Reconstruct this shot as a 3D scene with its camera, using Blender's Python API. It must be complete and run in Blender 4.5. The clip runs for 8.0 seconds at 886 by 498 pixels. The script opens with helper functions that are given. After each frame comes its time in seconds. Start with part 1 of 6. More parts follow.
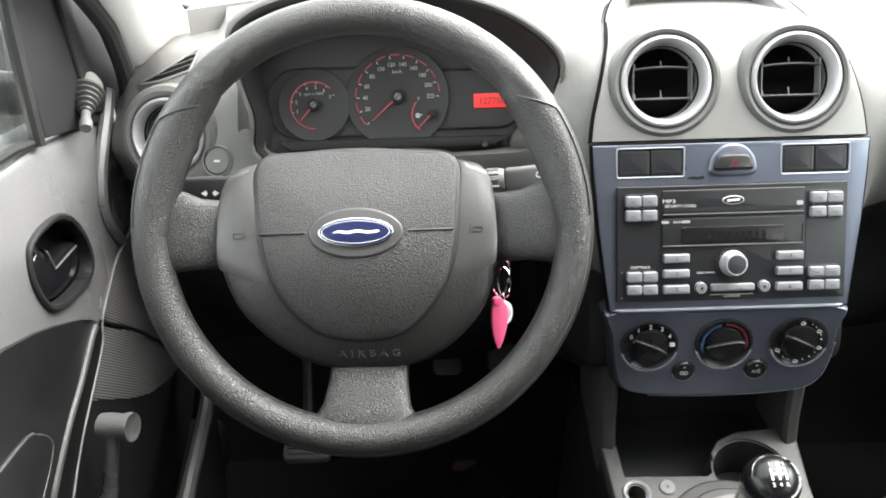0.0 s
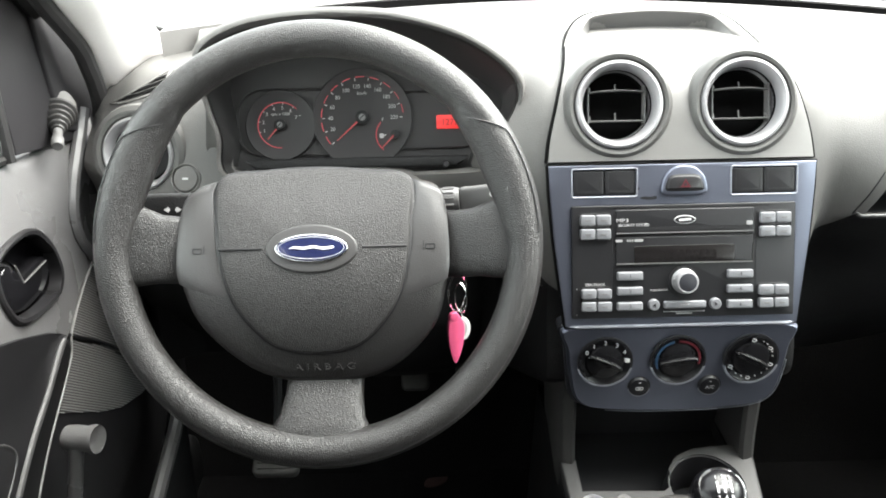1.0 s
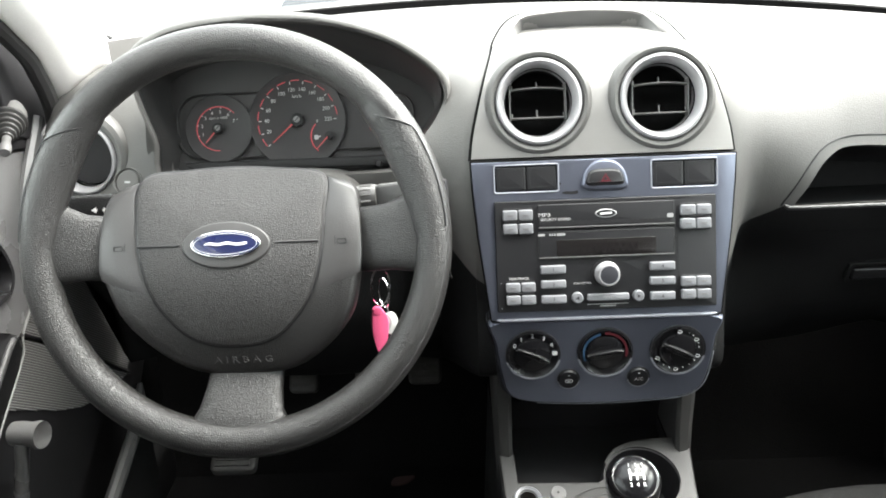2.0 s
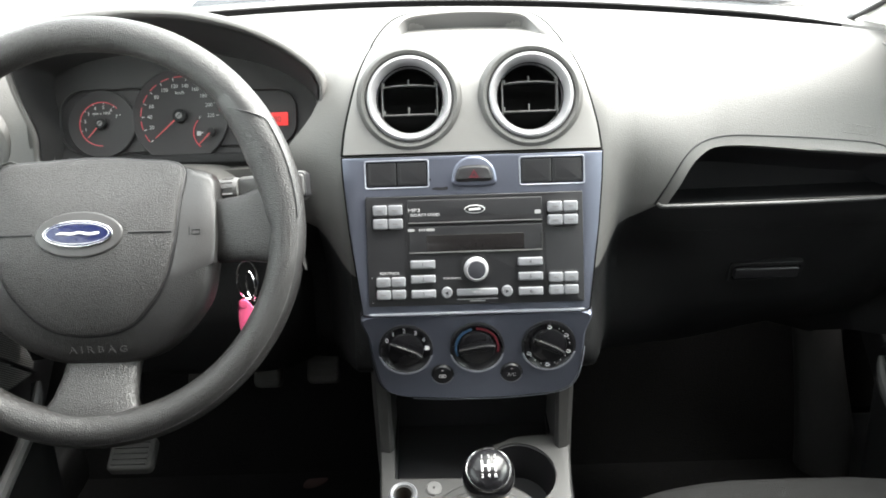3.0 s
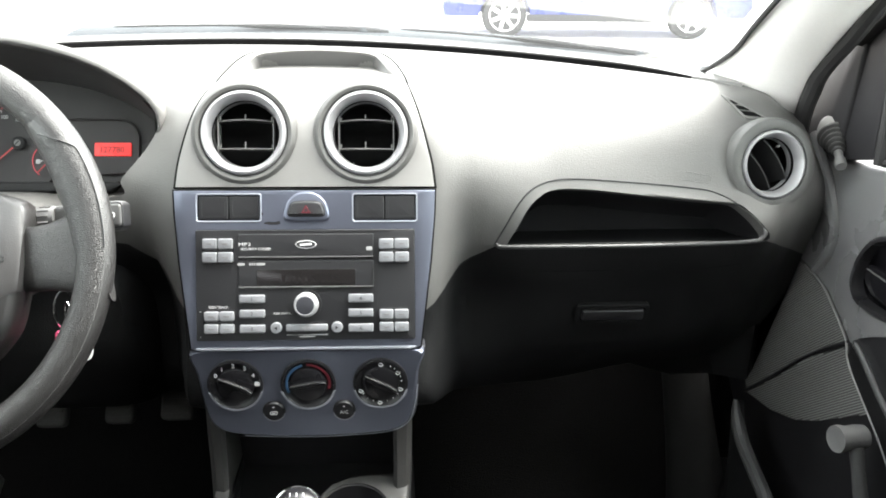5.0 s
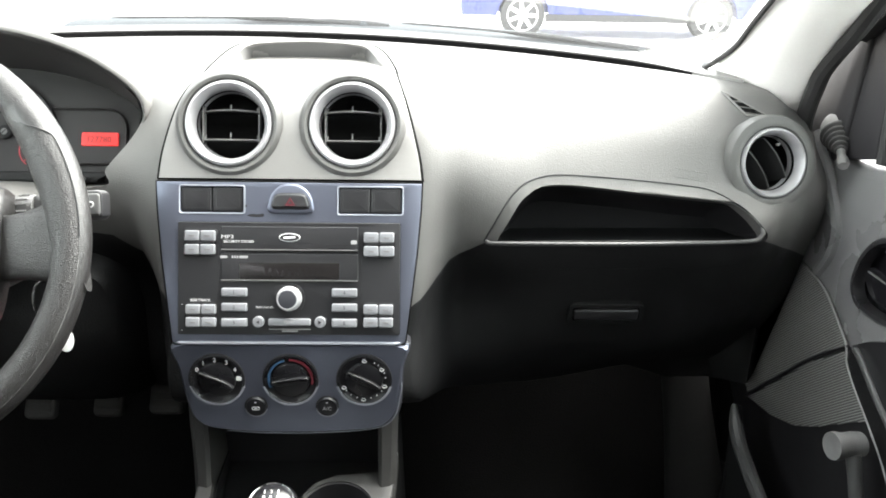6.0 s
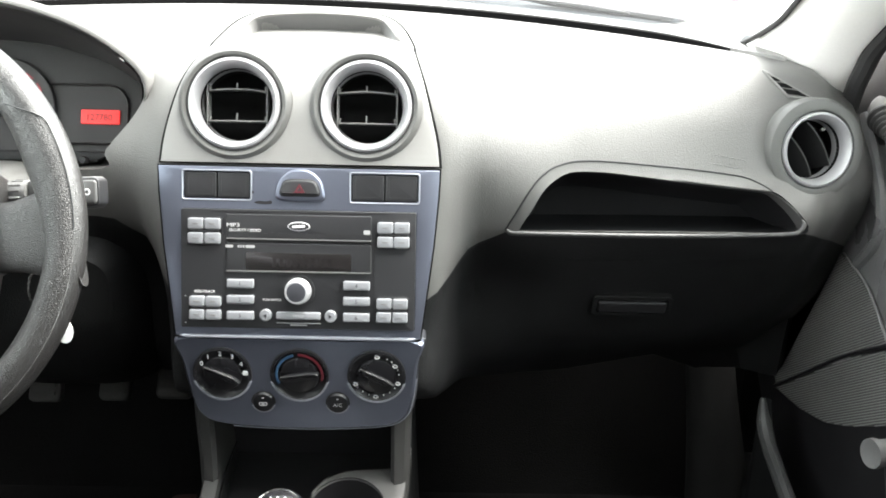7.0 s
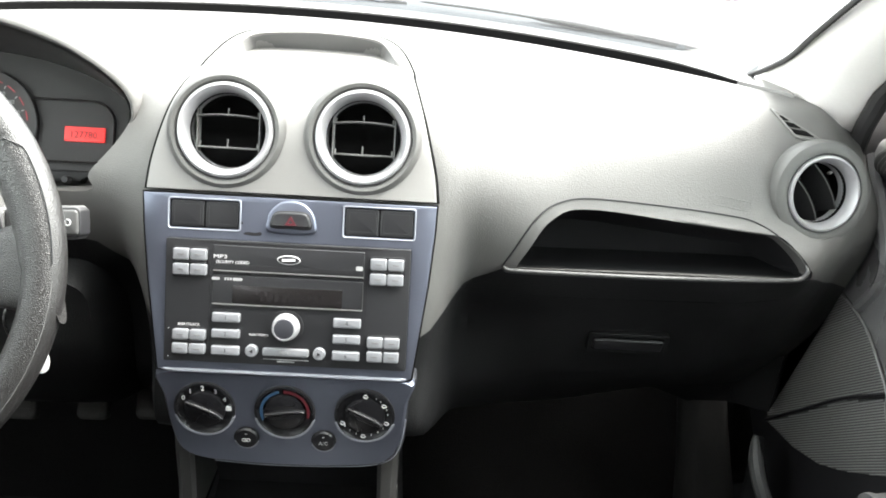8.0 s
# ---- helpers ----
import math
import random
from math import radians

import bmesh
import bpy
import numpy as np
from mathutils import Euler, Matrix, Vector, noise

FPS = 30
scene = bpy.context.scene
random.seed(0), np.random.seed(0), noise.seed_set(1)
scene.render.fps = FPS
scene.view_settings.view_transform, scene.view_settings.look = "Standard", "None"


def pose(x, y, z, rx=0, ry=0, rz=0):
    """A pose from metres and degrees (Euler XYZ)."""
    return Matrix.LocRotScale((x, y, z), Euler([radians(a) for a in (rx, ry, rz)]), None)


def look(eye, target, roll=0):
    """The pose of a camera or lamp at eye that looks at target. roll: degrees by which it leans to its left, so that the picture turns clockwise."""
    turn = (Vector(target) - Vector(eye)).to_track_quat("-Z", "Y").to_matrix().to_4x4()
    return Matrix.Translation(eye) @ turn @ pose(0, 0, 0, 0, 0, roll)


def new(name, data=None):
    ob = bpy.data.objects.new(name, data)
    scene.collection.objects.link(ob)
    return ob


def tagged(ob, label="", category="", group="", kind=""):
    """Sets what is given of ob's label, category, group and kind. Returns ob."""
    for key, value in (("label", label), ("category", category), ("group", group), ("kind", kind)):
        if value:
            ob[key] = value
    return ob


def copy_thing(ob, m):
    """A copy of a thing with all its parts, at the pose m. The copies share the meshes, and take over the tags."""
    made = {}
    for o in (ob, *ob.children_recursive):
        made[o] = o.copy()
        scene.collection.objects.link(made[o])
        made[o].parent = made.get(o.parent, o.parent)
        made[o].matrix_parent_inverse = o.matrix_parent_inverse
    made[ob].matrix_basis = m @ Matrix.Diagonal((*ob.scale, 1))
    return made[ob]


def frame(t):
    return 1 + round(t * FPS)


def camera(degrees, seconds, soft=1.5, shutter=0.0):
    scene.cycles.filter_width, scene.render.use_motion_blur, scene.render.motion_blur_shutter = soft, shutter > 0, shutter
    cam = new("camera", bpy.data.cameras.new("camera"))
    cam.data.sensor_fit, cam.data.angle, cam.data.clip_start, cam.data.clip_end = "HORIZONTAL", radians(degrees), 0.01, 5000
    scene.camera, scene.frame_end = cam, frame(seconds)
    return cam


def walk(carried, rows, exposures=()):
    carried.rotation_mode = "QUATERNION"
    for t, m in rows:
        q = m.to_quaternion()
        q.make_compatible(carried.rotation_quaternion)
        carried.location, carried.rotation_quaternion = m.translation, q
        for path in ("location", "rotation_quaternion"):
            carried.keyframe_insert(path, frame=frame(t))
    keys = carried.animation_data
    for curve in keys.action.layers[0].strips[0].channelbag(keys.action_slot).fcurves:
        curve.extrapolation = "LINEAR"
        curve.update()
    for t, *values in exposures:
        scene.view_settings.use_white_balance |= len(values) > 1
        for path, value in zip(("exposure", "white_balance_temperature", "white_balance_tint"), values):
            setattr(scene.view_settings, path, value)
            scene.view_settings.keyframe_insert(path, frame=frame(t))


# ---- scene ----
cam = camera(57.7, 8.0, 1.8)
PATH = [
    (0, (-0.281, 0.086, 1.175), (-0.281, 1.873, 0.276), -1.7),
    (0.5, (-0.261, 0.074, 1.178), (-0.267, 1.873, 0.303), -1.7),
    (1, (-0.245, 0.066, 1.18), (-0.233, 1.875, 0.326), -1.2),
    (2.3, (-0.109, 0.033, 1.165), (-0.164, 1.857, 0.346), -3.0),
    (2.5, (-0.085, 0.028, 1.159), (-0.128, 1.857, 0.349), -3.1),
    (3, (-0.029, 0.027, 1.153), (-0.038, 1.861, 0.354), -1.9),
    (3.5, (0.007, 0.024, 1.144), (0.046, 1.871, 0.377), -0.5),
    (4, (0.04, 0.024, 1.146), (0.107, 1.879, 0.401), 0.1),
    (4.5, (0.075, 0.021, 1.149), (0.156, 1.885, 0.43), 0.5),
    (5, (0.099, 0.02, 1.147), (0.201, 1.89, 0.444), 0.7),
    (5.2, (0.114, 0.02, 1.144), (0.211, 1.893, 0.45), 0.7),
    (6.5, (0.132, 0.056, 1.137), (0.169, 1.915, 0.4), 1.3),
    (7, (0.13, 0.09, 1.148), (0.151, 1.924, 0.351), 1.4),
    (7.5, (0.133, 0.119, 1.17), (0.162, 1.936, 0.336), 2.3),
    (8, (0.121, 0.133, 1.18), (0.175, 1.955, 0.358), 3.7),
]
from mathutils.bvhtree import BVHTree

# the picture brightens a little as the view leaves the wheel
walk(cam, [(t, look(eye, target, roll)) for t, eye, target, roll in PATH], [(0, 3.48), (2.5, 3.55), (5, 3.71), (6.5, 3.79), (8, 3.84)])

# ---------------------------------------------------------------- light
world = bpy.data.worlds.new("overcast_sky")
scene.world = world
world.use_nodes = True
wn = world.node_tree.nodes
sky = wn.new("ShaderNodeTexSky")
sky.sky_type, sky.sun_disc = "NISHITA", False
SUN_HEIGHT, SUN_SIDE = radians(54), radians(66)
sky.sun_elevation, sky.sun_rotation = SUN_HEIGHT, SUN_SIDE
soften = wn.new("ShaderNodeHueSaturation")
soften.inputs["Saturation"].default_value = 0.06
world.node_tree.links.new(sky.outputs[0], soften.inputs["Color"])
world.node_tree.links.new(soften.outputs[0], wn["Background"].inputs[0])
wn["Background"].inputs[1].default_value = 0.18
sun_data = bpy.data.lights.new("sun", "SUN")
sun_data.energy, sun_data.angle, sun_data.color = 1.5, radians(60), (1.0, 0.955, 0.89)
sun = new("sun", sun_data)
sun.matrix_world = look((0, 0, 0), (-math.sin(SUN_SIDE) * math.cos(SUN_HEIGHT), -math.cos(SUN_SIDE) * math.cos(SUN_HEIGHT), -math.sin(SUN_HEIGHT)))


# ---------------------------------------------------------------- materials
def material(name, color, rough=0.5, metal=0.0, grain=0.0, scale=400.0, vary=0.12, spec=0.5, kind="noise", emit=None, emit_strength=0.0, coat=0.0, wear=0.06):
    """A plastic, metal, cloth or paint: base colour with two scales of variation, uneven gloss and a fine relief."""
    m = bpy.data.materials.new(name)
    m.use_nodes = True
    nt = m.node_tree
    b = nt.nodes["Principled BSDF"]
    b.inputs["Roughness"].default_value, b.inputs["Metallic"].default_value = rough, metal
    b.inputs["Specular IOR Level"].default_value = spec
    b.inputs["Coat Weight"].default_value = coat
    b.inputs["Coat Roughness"].default_value = 0.08
    tc = nt.nodes.new("ShaderNodeTexCoord")
    big = nt.nodes.new("ShaderNodeTexNoise")
    big.inputs["Scale"].default_value, big.inputs["Detail"].default_value = 9.0, 5.0
    fine = nt.nodes.new("ShaderNodeTexNoise")
    fine.inputs["Scale"].default_value, fine.inputs["Detail"].default_value = scale * 0.5, 3.0
    for tex in (big, fine):
        nt.links.new(tc.outputs["Object"], tex.inputs["Vector"])
    both = nt.nodes.new("ShaderNodeMath")
    both.operation = "MULTIPLY_ADD"
    both.inputs[1].default_value = 0.4
    nt.links.new(fine.outputs[0], both.inputs[0])
    nt.links.new(big.outputs[0], both.inputs[2])
    ramp = nt.nodes.new("ShaderNodeMapRange")
    ramp.inputs[1].default_value, ramp.inputs[2].default_value = 0.45, 0.95
    ramp.inputs[3].default_value, ramp.inputs[4].default_value = 1 - vary, 1 + vary
    nt.links.new(both.outputs[0], ramp.inputs[0])
    tint = nt.nodes.new("ShaderNodeMix")
    tint.data_type, tint.blend_type = "RGBA", "MULTIPLY"
    tint.inputs[0].default_value = 1.0
    tint.inputs[6].default_value = (*color, 1)
    nt.links.new(ramp.outputs[0], tint.inputs[7])
    nt.links.new(tint.outputs[2], b.inputs["Base Color"])
    gloss = nt.nodes.new("ShaderNodeMapRange")
    gloss.inputs[1].default_value, gloss.inputs[2].default_value = 0.3, 0.7
    gloss.inputs[3].default_value, gloss.inputs[4].default_value = max(0.02, rough - wear), min(1.0, rough + wear)
    nt.links.new(big.outputs[0], gloss.inputs[0])
    nt.links.new(gloss.outputs[0], b.inputs["Roughness"])
    if grain:
        if kind == "leather":
            pat = nt.nodes.new("ShaderNodeTexVoronoi")
            pat.feature = "F1"
            pat.inputs["Scale"].default_value = scale
        else:
            pat = nt.nodes.new("ShaderNodeTexNoise")
            pat.inputs["Scale"].default_value, pat.inputs["Detail"].default_value = scale, 2.0
        nt.links.new(tc.outputs["Object"], pat.inputs["Vector"])
        if kind == "pebble":
            pat = nt.nodes.new("ShaderNodeTexVoronoi")
            pat.feature = "DISTANCE_TO_EDGE"
            pat.inputs["Scale"].default_value = scale
            nt.links.new(tc.outputs["Object"], pat.inputs["Vector"])
            plate = nt.nodes.new("ShaderNodeMapRange")
            plate.interpolation_type = "SMOOTHSTEP"
            plate.inputs[2].default_value = 0.36
            nt.links.new(pat.outputs[0], plate.inputs[0])
            pat = plate
        bump = nt.nodes.new("ShaderNodeBump")
        bump.inputs["Strength"].default_value, bump.inputs["Distance"].default_value = min(1.0, grain), 0.00040 if kind == "pebble" else 0.0012
        nt.links.new(pat.outputs[0], bump.inputs["Height"])
        nt.links.new(bump.outputs[0], b.inputs["Normal"])
    if emit:
        b.inputs["Emission Color"].default_value = (*emit, 1)
        b.inputs["Emission Strength"].default_value = emit_strength
    return m


def clear_glass(name, tint=(0.93, 0.97, 0.95), gloss=0.6, veil=0.0):
    m = bpy.data.materials.new(name)
    m.use_nodes = True
    nt = m.node_tree
    nt.nodes.remove(nt.nodes["Principled BSDF"])
    see = nt.nodes.new("ShaderNodeBsdfTransparent")
    see.inputs[0].default_value = (*tint, 1)
    shine = nt.nodes.new("ShaderNodeBsdfGlossy")
    shine.inputs["Roughness"].default_value = 0.03
    fres = nt.nodes.new("ShaderNodeFresnel")
    fres.inputs[0].default_value = 1.45
    less = nt.nodes.new("ShaderNodeMath")
    less.operation = "MULTIPLY"
    less.inputs[1].default_value = gloss
    mix = nt.nodes.new("ShaderNodeMixShader")
    # pale film mixed into the glass to imitate glare over the view
    film = nt.nodes.new("ShaderNodeBsdfTranslucent")
    film.inputs[0].default_value = (0.85, 0.87, 0.86, 1)
    veiled = nt.nodes.new("ShaderNodeMixShader")
    veiled.inputs[0].default_value = veil
    nt.links.new(see.outputs[0], veiled.inputs[1])
    nt.links.new(film.outputs[0], veiled.inputs[2])
    nt.links.new(fres.outputs[0], less.inputs[0])
    nt.links.new(less.outputs[0], mix.inputs[0])
    nt.links.new(veiled.outputs[0], mix.inputs[1])
    nt.links.new(shine.outputs[0], mix.inputs[2])
    nt.links.new(mix.outputs[0], nt.nodes["Material Output"].inputs[0])
    return m


GREY_PAD = material("grey_soft_plastic", (0.100, 0.099, 0.0945), 0.52, grain=0.22, scale=850, kind="leather", vary=0.05)
GREY_TRIM = material("grey_hard_plastic", (0.165, 0.163, 0.156), 0.45, grain=0.12, scale=900, vary=0.04)
DARK_PLASTIC = material("charcoal_plastic", (0.0075, 0.0078, 0.0081), 0.58, spec=0.3, grain=0.3, scale=620, kind="leather", vary=0.1)
MID_PLASTIC = material("mid_grey_plastic", (0.13, 0.13, 0.128), 0.5, grain=0.2, scale=700, kind="leather", vary=0.08)
SHROUD_GREY = material("shroud_grey_plastic", (0.10, 0.10, 0.096), 0.5, grain=0.15, scale=800, vary=0.06)
CONSOLE_GREY = material("console_grey_plastic", (0.041, 0.041, 0.0397), 0.5, grain=0.15, scale=800, vary=0.06)
BLACK_PLASTIC = material("black_plastic", (0.012, 0.012, 0.013), 0.45, grain=0.1, scale=800)
VENT_BLACK = material("matt_black_duct", (0.004, 0.004, 0.004), 0.9, spec=0.1)
PALE_FRAME = material("pale_blue_silver_paint", (0.28, 0.295, 0.33), 0.4, metal=0.4, vary=0.04)
BLACK_GLOSS = material("gloss_black_plastic", (0.008, 0.008, 0.009), 0.1, vary=0.05, wear=0.03, coat=0.6)
WHEEL_SKIN = material("grained_wheel_plastic", (0.0260, 0.0254, 0.0248), 0.40, spec=0.48, grain=0.78, scale=640, kind="pebble", vary=0.06, wear=0.03)
RIM_SKIN = material("grained_rim_plastic", (0.0180, 0.0176, 0.0171), 0.36, spec=0.58, grain=0.72, scale=640, kind="pebble", vary=0.06, wear=0.03)
WHEEL_SMOOTH = material("smooth_wheel_plastic", (0.042, 0.0415, 0.0412), 0.36, spec=0.55, grain=0.15, scale=900, vary=0.06)
BLUE_PANEL = material("blue_grey_metallic_paint", (0.162, 0.177, 0.222), 0.40, metal=0.85, vary=0.05, grain=0.06, scale=1500)
SILVER = material("satin_silver_paint", (0.37, 0.37, 0.378), 0.42, metal=0.4, vary=0.04)
CHROME = material("chrome", (0.8, 0.8, 0.8), 0.08, metal=1.0, vary=0.02, wear=0.03)
BUTTON = material("pale_silver_button", (0.195, 0.20, 0.211), 0.42, metal=0.2, vary=0.05)
RADIO_BLACK = material("radio_charcoal_plastic", (0.0130, 0.0133, 0.0146), 0.40, vary=0.08, grain=0.05, scale=900)
RADIO_WINDOW = material("smoked_display_window", (0.010, 0.009, 0.009), 0.22, vary=0.05, wear=0.02)
WHITE_PRINT = material("white_print", (0.58, 0.58, 0.58), 0.6, vary=0.05)
GREY_PRINT = material("grey_print", (0.32, 0.32, 0.32), 0.6, vary=0.05)
RED_PRINT = material("red_print", (0.085, 0.008, 0.014), 0.5, vary=0.05)
BLUE_PRINT = material("blue_print", (0.025, 0.062, 0.12), 0.5, vary=0.05)
RED_GLOW = material("lit_red_marking", (0.28, 0.03, 0.04), 0.5, emit=(1.0, 0.10, 0.13), emit_strength=0.030)
NEEDLE_RED = material("dull_red_needle", (0.22, 0.028, 0.03), 0.5, emit=(1.0, 0.10, 0.10), emit_strength=0.014)
LCD_GLOW = material("lit_red_display", (0.25, 0.012, 0.012), 0.4, emit=(1.0, 0.045, 0.040), emit_strength=0.068)
LCD_DARK = material("dark_red_segments", (0.012, 0.006, 0.006), 0.5)
GAUGE_FACE = material("gauge_face_black", (0.0105, 0.0098, 0.0102), 0.6, vary=0.06)
GAUGE_PLATE = material("gauge_plate_grey", (0.017, 0.0162, 0.0164), 0.55, vary=0.05)
KNOB_CAP = material("black_knob_cap", (0.008, 0.008, 0.009), 0.28, vary=0.05, spec=0.35)
BADGE_BLUE = material("badge_blue_enamel", (0.008, 0.012, 0.048), 0.15, vary=0.04, coat=0.8)
CARPET = material("black_carpet", (0.006, 0.006, 0.006), 0.95, grain=1.0, scale=500, vary=0.35, spec=0.1)
CLOTH = material("grey_seat_cloth", (0.013, 0.0133, 0.013), 0.9, grain=0.8, scale=700, vary=0.15, spec=0.2)
HEADLINER = material("pale_headliner_cloth", (0.36, 0.35, 0.34), 0.9, grain=0.4, scale=600, vary=0.05, spec=0.2)
PILLAR = material("pale_grey_pillar_trim", (0.82, 0.81, 0.78), 0.55, grain=0.2, scale=700, vary=0.05)
RUBBER = material("black_rubber", (0.015, 0.015, 0.015), 0.6, vary=0.15)
FOAM = material("dark_triangle_plastic", (0.020, 0.0195, 0.021), 0.6, spec=0.3, grain=0.15, scale=700)
GLASS = clear_glass("clear_car_glass")
# the screen's pale film stands for glare on the glass
SCREEN = clear_glass("veiled_windscreen_glass", gloss=0.4, veil=0.030)
SILL_GREY = material("dark_grey_sill_plastic", (0.024, 0.024, 0.024), 0.46, vary=0.08)
PINK = material("pink_plastic_tag", (0.72, 0.10, 0.22), 0.4, vary=0.15)
CAR_PAINT = material("silver_car_paint", (0.55, 0.57, 0.58), 0.25, metal=0.5, vary=0.03, coat=0.5)
FAR_PAINT = material("dark_blue_car_paint", (0.012, 0.024, 0.150), 0.3, metal=0.1, vary=0.05, coat=0.2)
TYRE = material("tyre_rubber", (0.03, 0.03, 0.03), 0.8, vary=0.2)
ALLOY = material("alloy_wheel", (0.6, 0.6, 0.6), 0.3, metal=0.8)
COWL = material("weathered_cowl_plastic", (0.022, 0.028, 0.034), 0.7, vary=0.25)
CONCRETE = material("pale_concrete", (0.72, 0.71, 0.69), 0.85, grain=0.5, scale=60, vary=0.12)


# ---------------------------------------------------------------- mesh tools
def thing(name, place, label, category, group="", kind=""):
    ob = new(name)
    ob.location = place
    ob.empty_display_size = 0.02
    return tagged(ob, label, category, group, kind)


def finish(me, mat, smooth=True, angle=35):
    me.materials.clear()
    me.materials.append(mat)
    if smooth:
        me.set_sharp_from_angle(angle=radians(angle))
    return me


def top_of(ob):
    while ob.parent:
        ob = ob.parent
    return ob


def part(name, bm, mat, parent=None, label="", smooth=True, angle=35):
    """Links a bmesh, built in world metres, as one mesh object under a thing or a part."""
    if parent is not None:
        bm.transform(Matrix.Translation(-top_of(parent).location))
    me = bpy.data.meshes.new(name)
    bmesh.ops.recalc_face_normals(bm, faces=bm.faces)
    bm.to_mesh(me)
    bm.free()
    me.polygons.foreach_set("use_smooth", [smooth] * len(me.polygons))
    me.polygons.foreach_set("material_index", [0] * len(me.polygons))
    finish(me, mat, smooth, angle)
    ob = new(name, me)
    if parent is not None:
        ob.parent = parent
    if label:
        ob["label"] = label
    return ob


def solo(name, bm, mat, label, category, group="", kind="", angle=35):
    return tagged(part(name, bm, mat, None, "", angle=angle), label, category, group, kind)


def plane_at(origin, right, up):
    r = Vector(right).normalized()
    n = r.cross(Vector(up)).normalized()
    u = n.cross(r)
    m = Matrix((r, u, n)).transposed().to_4x4()
    m.translation = origin
    return m


def smooth_line(points, steps=6, closed=False):
    """Catmull-Rom curve through points of any dimension."""
    P = [np.array(p, float) for p in points]
    n, out = len(P), []
    for i in range(n if closed else n - 1):
        a, b, c, d = (P[(i + k) % n] if closed else P[min(max(i + k, 0), n - 1)] for k in (-1, 0, 1, 2))
        for s in range(steps):
            t = s / steps
            out.append(0.5 * (2 * b + (c - a) * t + (2 * a - 5 * b + 4 * c - d) * t * t + (3 * b - a - 3 * c + d) * t ** 3))
    if not closed:
        out.append(P[-1])
    return out


def loft(rings, closed=True, cap=True, bm=None):
    """Quads between rings of equal length."""
    bm = bm or bmesh.new()
    vs = [[bm.verts.new(tuple(p)) for p in ring] for ring in rings]
    n = len(rings[0])
    for a, b in zip(vs, vs[1:]):
        for i in range(n if closed else n - 1):
            bm.faces.new((a[i], a[(i + 1) % n], b[(i + 1) % n], b[i]))
    if cap and closed:
        bm.faces.new(vs[0])
        bm.faces.new(vs[-1])
    return bm


def rounded_rect(w, h, r, seg=4):
    r = min(r, w / 2 - 1e-5, h / 2 - 1e-5)
    out = []
    for cx, cy, a0 in ((w / 2 - r, h / 2 - r, 0), (-w / 2 + r, h / 2 - r, 90), (-w / 2 + r, -h / 2 + r, 180), (w / 2 - r, -h / 2 + r, 270)):
        for k in range(seg + 1):
            a = radians(a0 + 90 * k / seg)
            out.append((cx + r * math.cos(a), cy + r * math.sin(a)))
    return out


def oval(w, h, seg=40, power=2.0):
    out = []
    for k in range(seg):
        c, s = math.cos(2 * math.pi * k / seg), math.sin(2 * math.pi * k / seg)
        out.append((w / 2 * math.copysign(abs(c) ** (2 / power), c), h / 2 * math.copysign(abs(s) ** (2 / power), s)))
    return out


def inset(poly, d):
    """The outline moved inwards by about d, towards its middle along each vertex's normal."""
    n, out = len(poly), []
    area = sum(poly[i][0] * poly[(i + 1) % n][1] - poly[(i + 1) % n][0] * poly[i][1] for i in range(n))
    sign = 1 if area > 0 else -1
    for i in range(n):
        a, b = np.array(poly[i - 1]), np.array(poly[(i + 1) % n])
        t = b - a
        L = np.hypot(*t) or 1
        out.append((poly[i][0] - sign * t[1] / L * d, poly[i][1] + sign * t[0] / L * d))
    return out


def slab(poly, m, z0, z1, bevel=0.0, bm=None, steps=3, dome=0.0):
    """An outline in a plane m, thick from z0 to z1 along its normal, with a rounded front edge."""
    rings = [[m @ Vector((x, y, z0)) for x, y in poly]]
    if bevel:
        for k in range(steps + 1):
            a = math.pi / 2 * k / steps
            p = inset(poly, bevel * (1 - math.cos(a)))
            rings.append([m @ Vector((x, y, z1 - bevel + bevel * math.sin(a))) for x, y in p])
    else:
        rings.append([m @ Vector((x, y, z1)) for x, y in poly])
    if dome:
        p = inset(poly, bevel)
        for f in (0.85, 0.6, 0.3):
            rings.append([m @ Vector((x * f, y * f, z1 + dome * (1 - f * f))) for x, y in p])
    return loft(rings, True, True, bm)


def frame_ring(outer, inner, m, z0, z1, bevel=0.0006, bm=None):
    """A flat frame between two outlines of equal length."""
    seq = [(outer, z0), (outer, z1 - bevel), (inset(outer, bevel), z1), (inset(inner, -bevel), z1), (inner, z1 - bevel), (inner, z0), (outer, z0)]
    return loft([[m @ Vector((x, y, z)) for x, y in p] for p, z in seq], True, False, bm)


def lathe(profile, m, seg=40, bm=None, cap=True):
    """Rings (radius, height) turned round the normal of m."""
    rings = [[m @ Vector((r * math.cos(2 * math.pi * k / seg), r * math.sin(2 * math.pi * k / seg), h)) for k in range(seg)] for r, h in profile]
    return loft(rings, True, cap, bm)


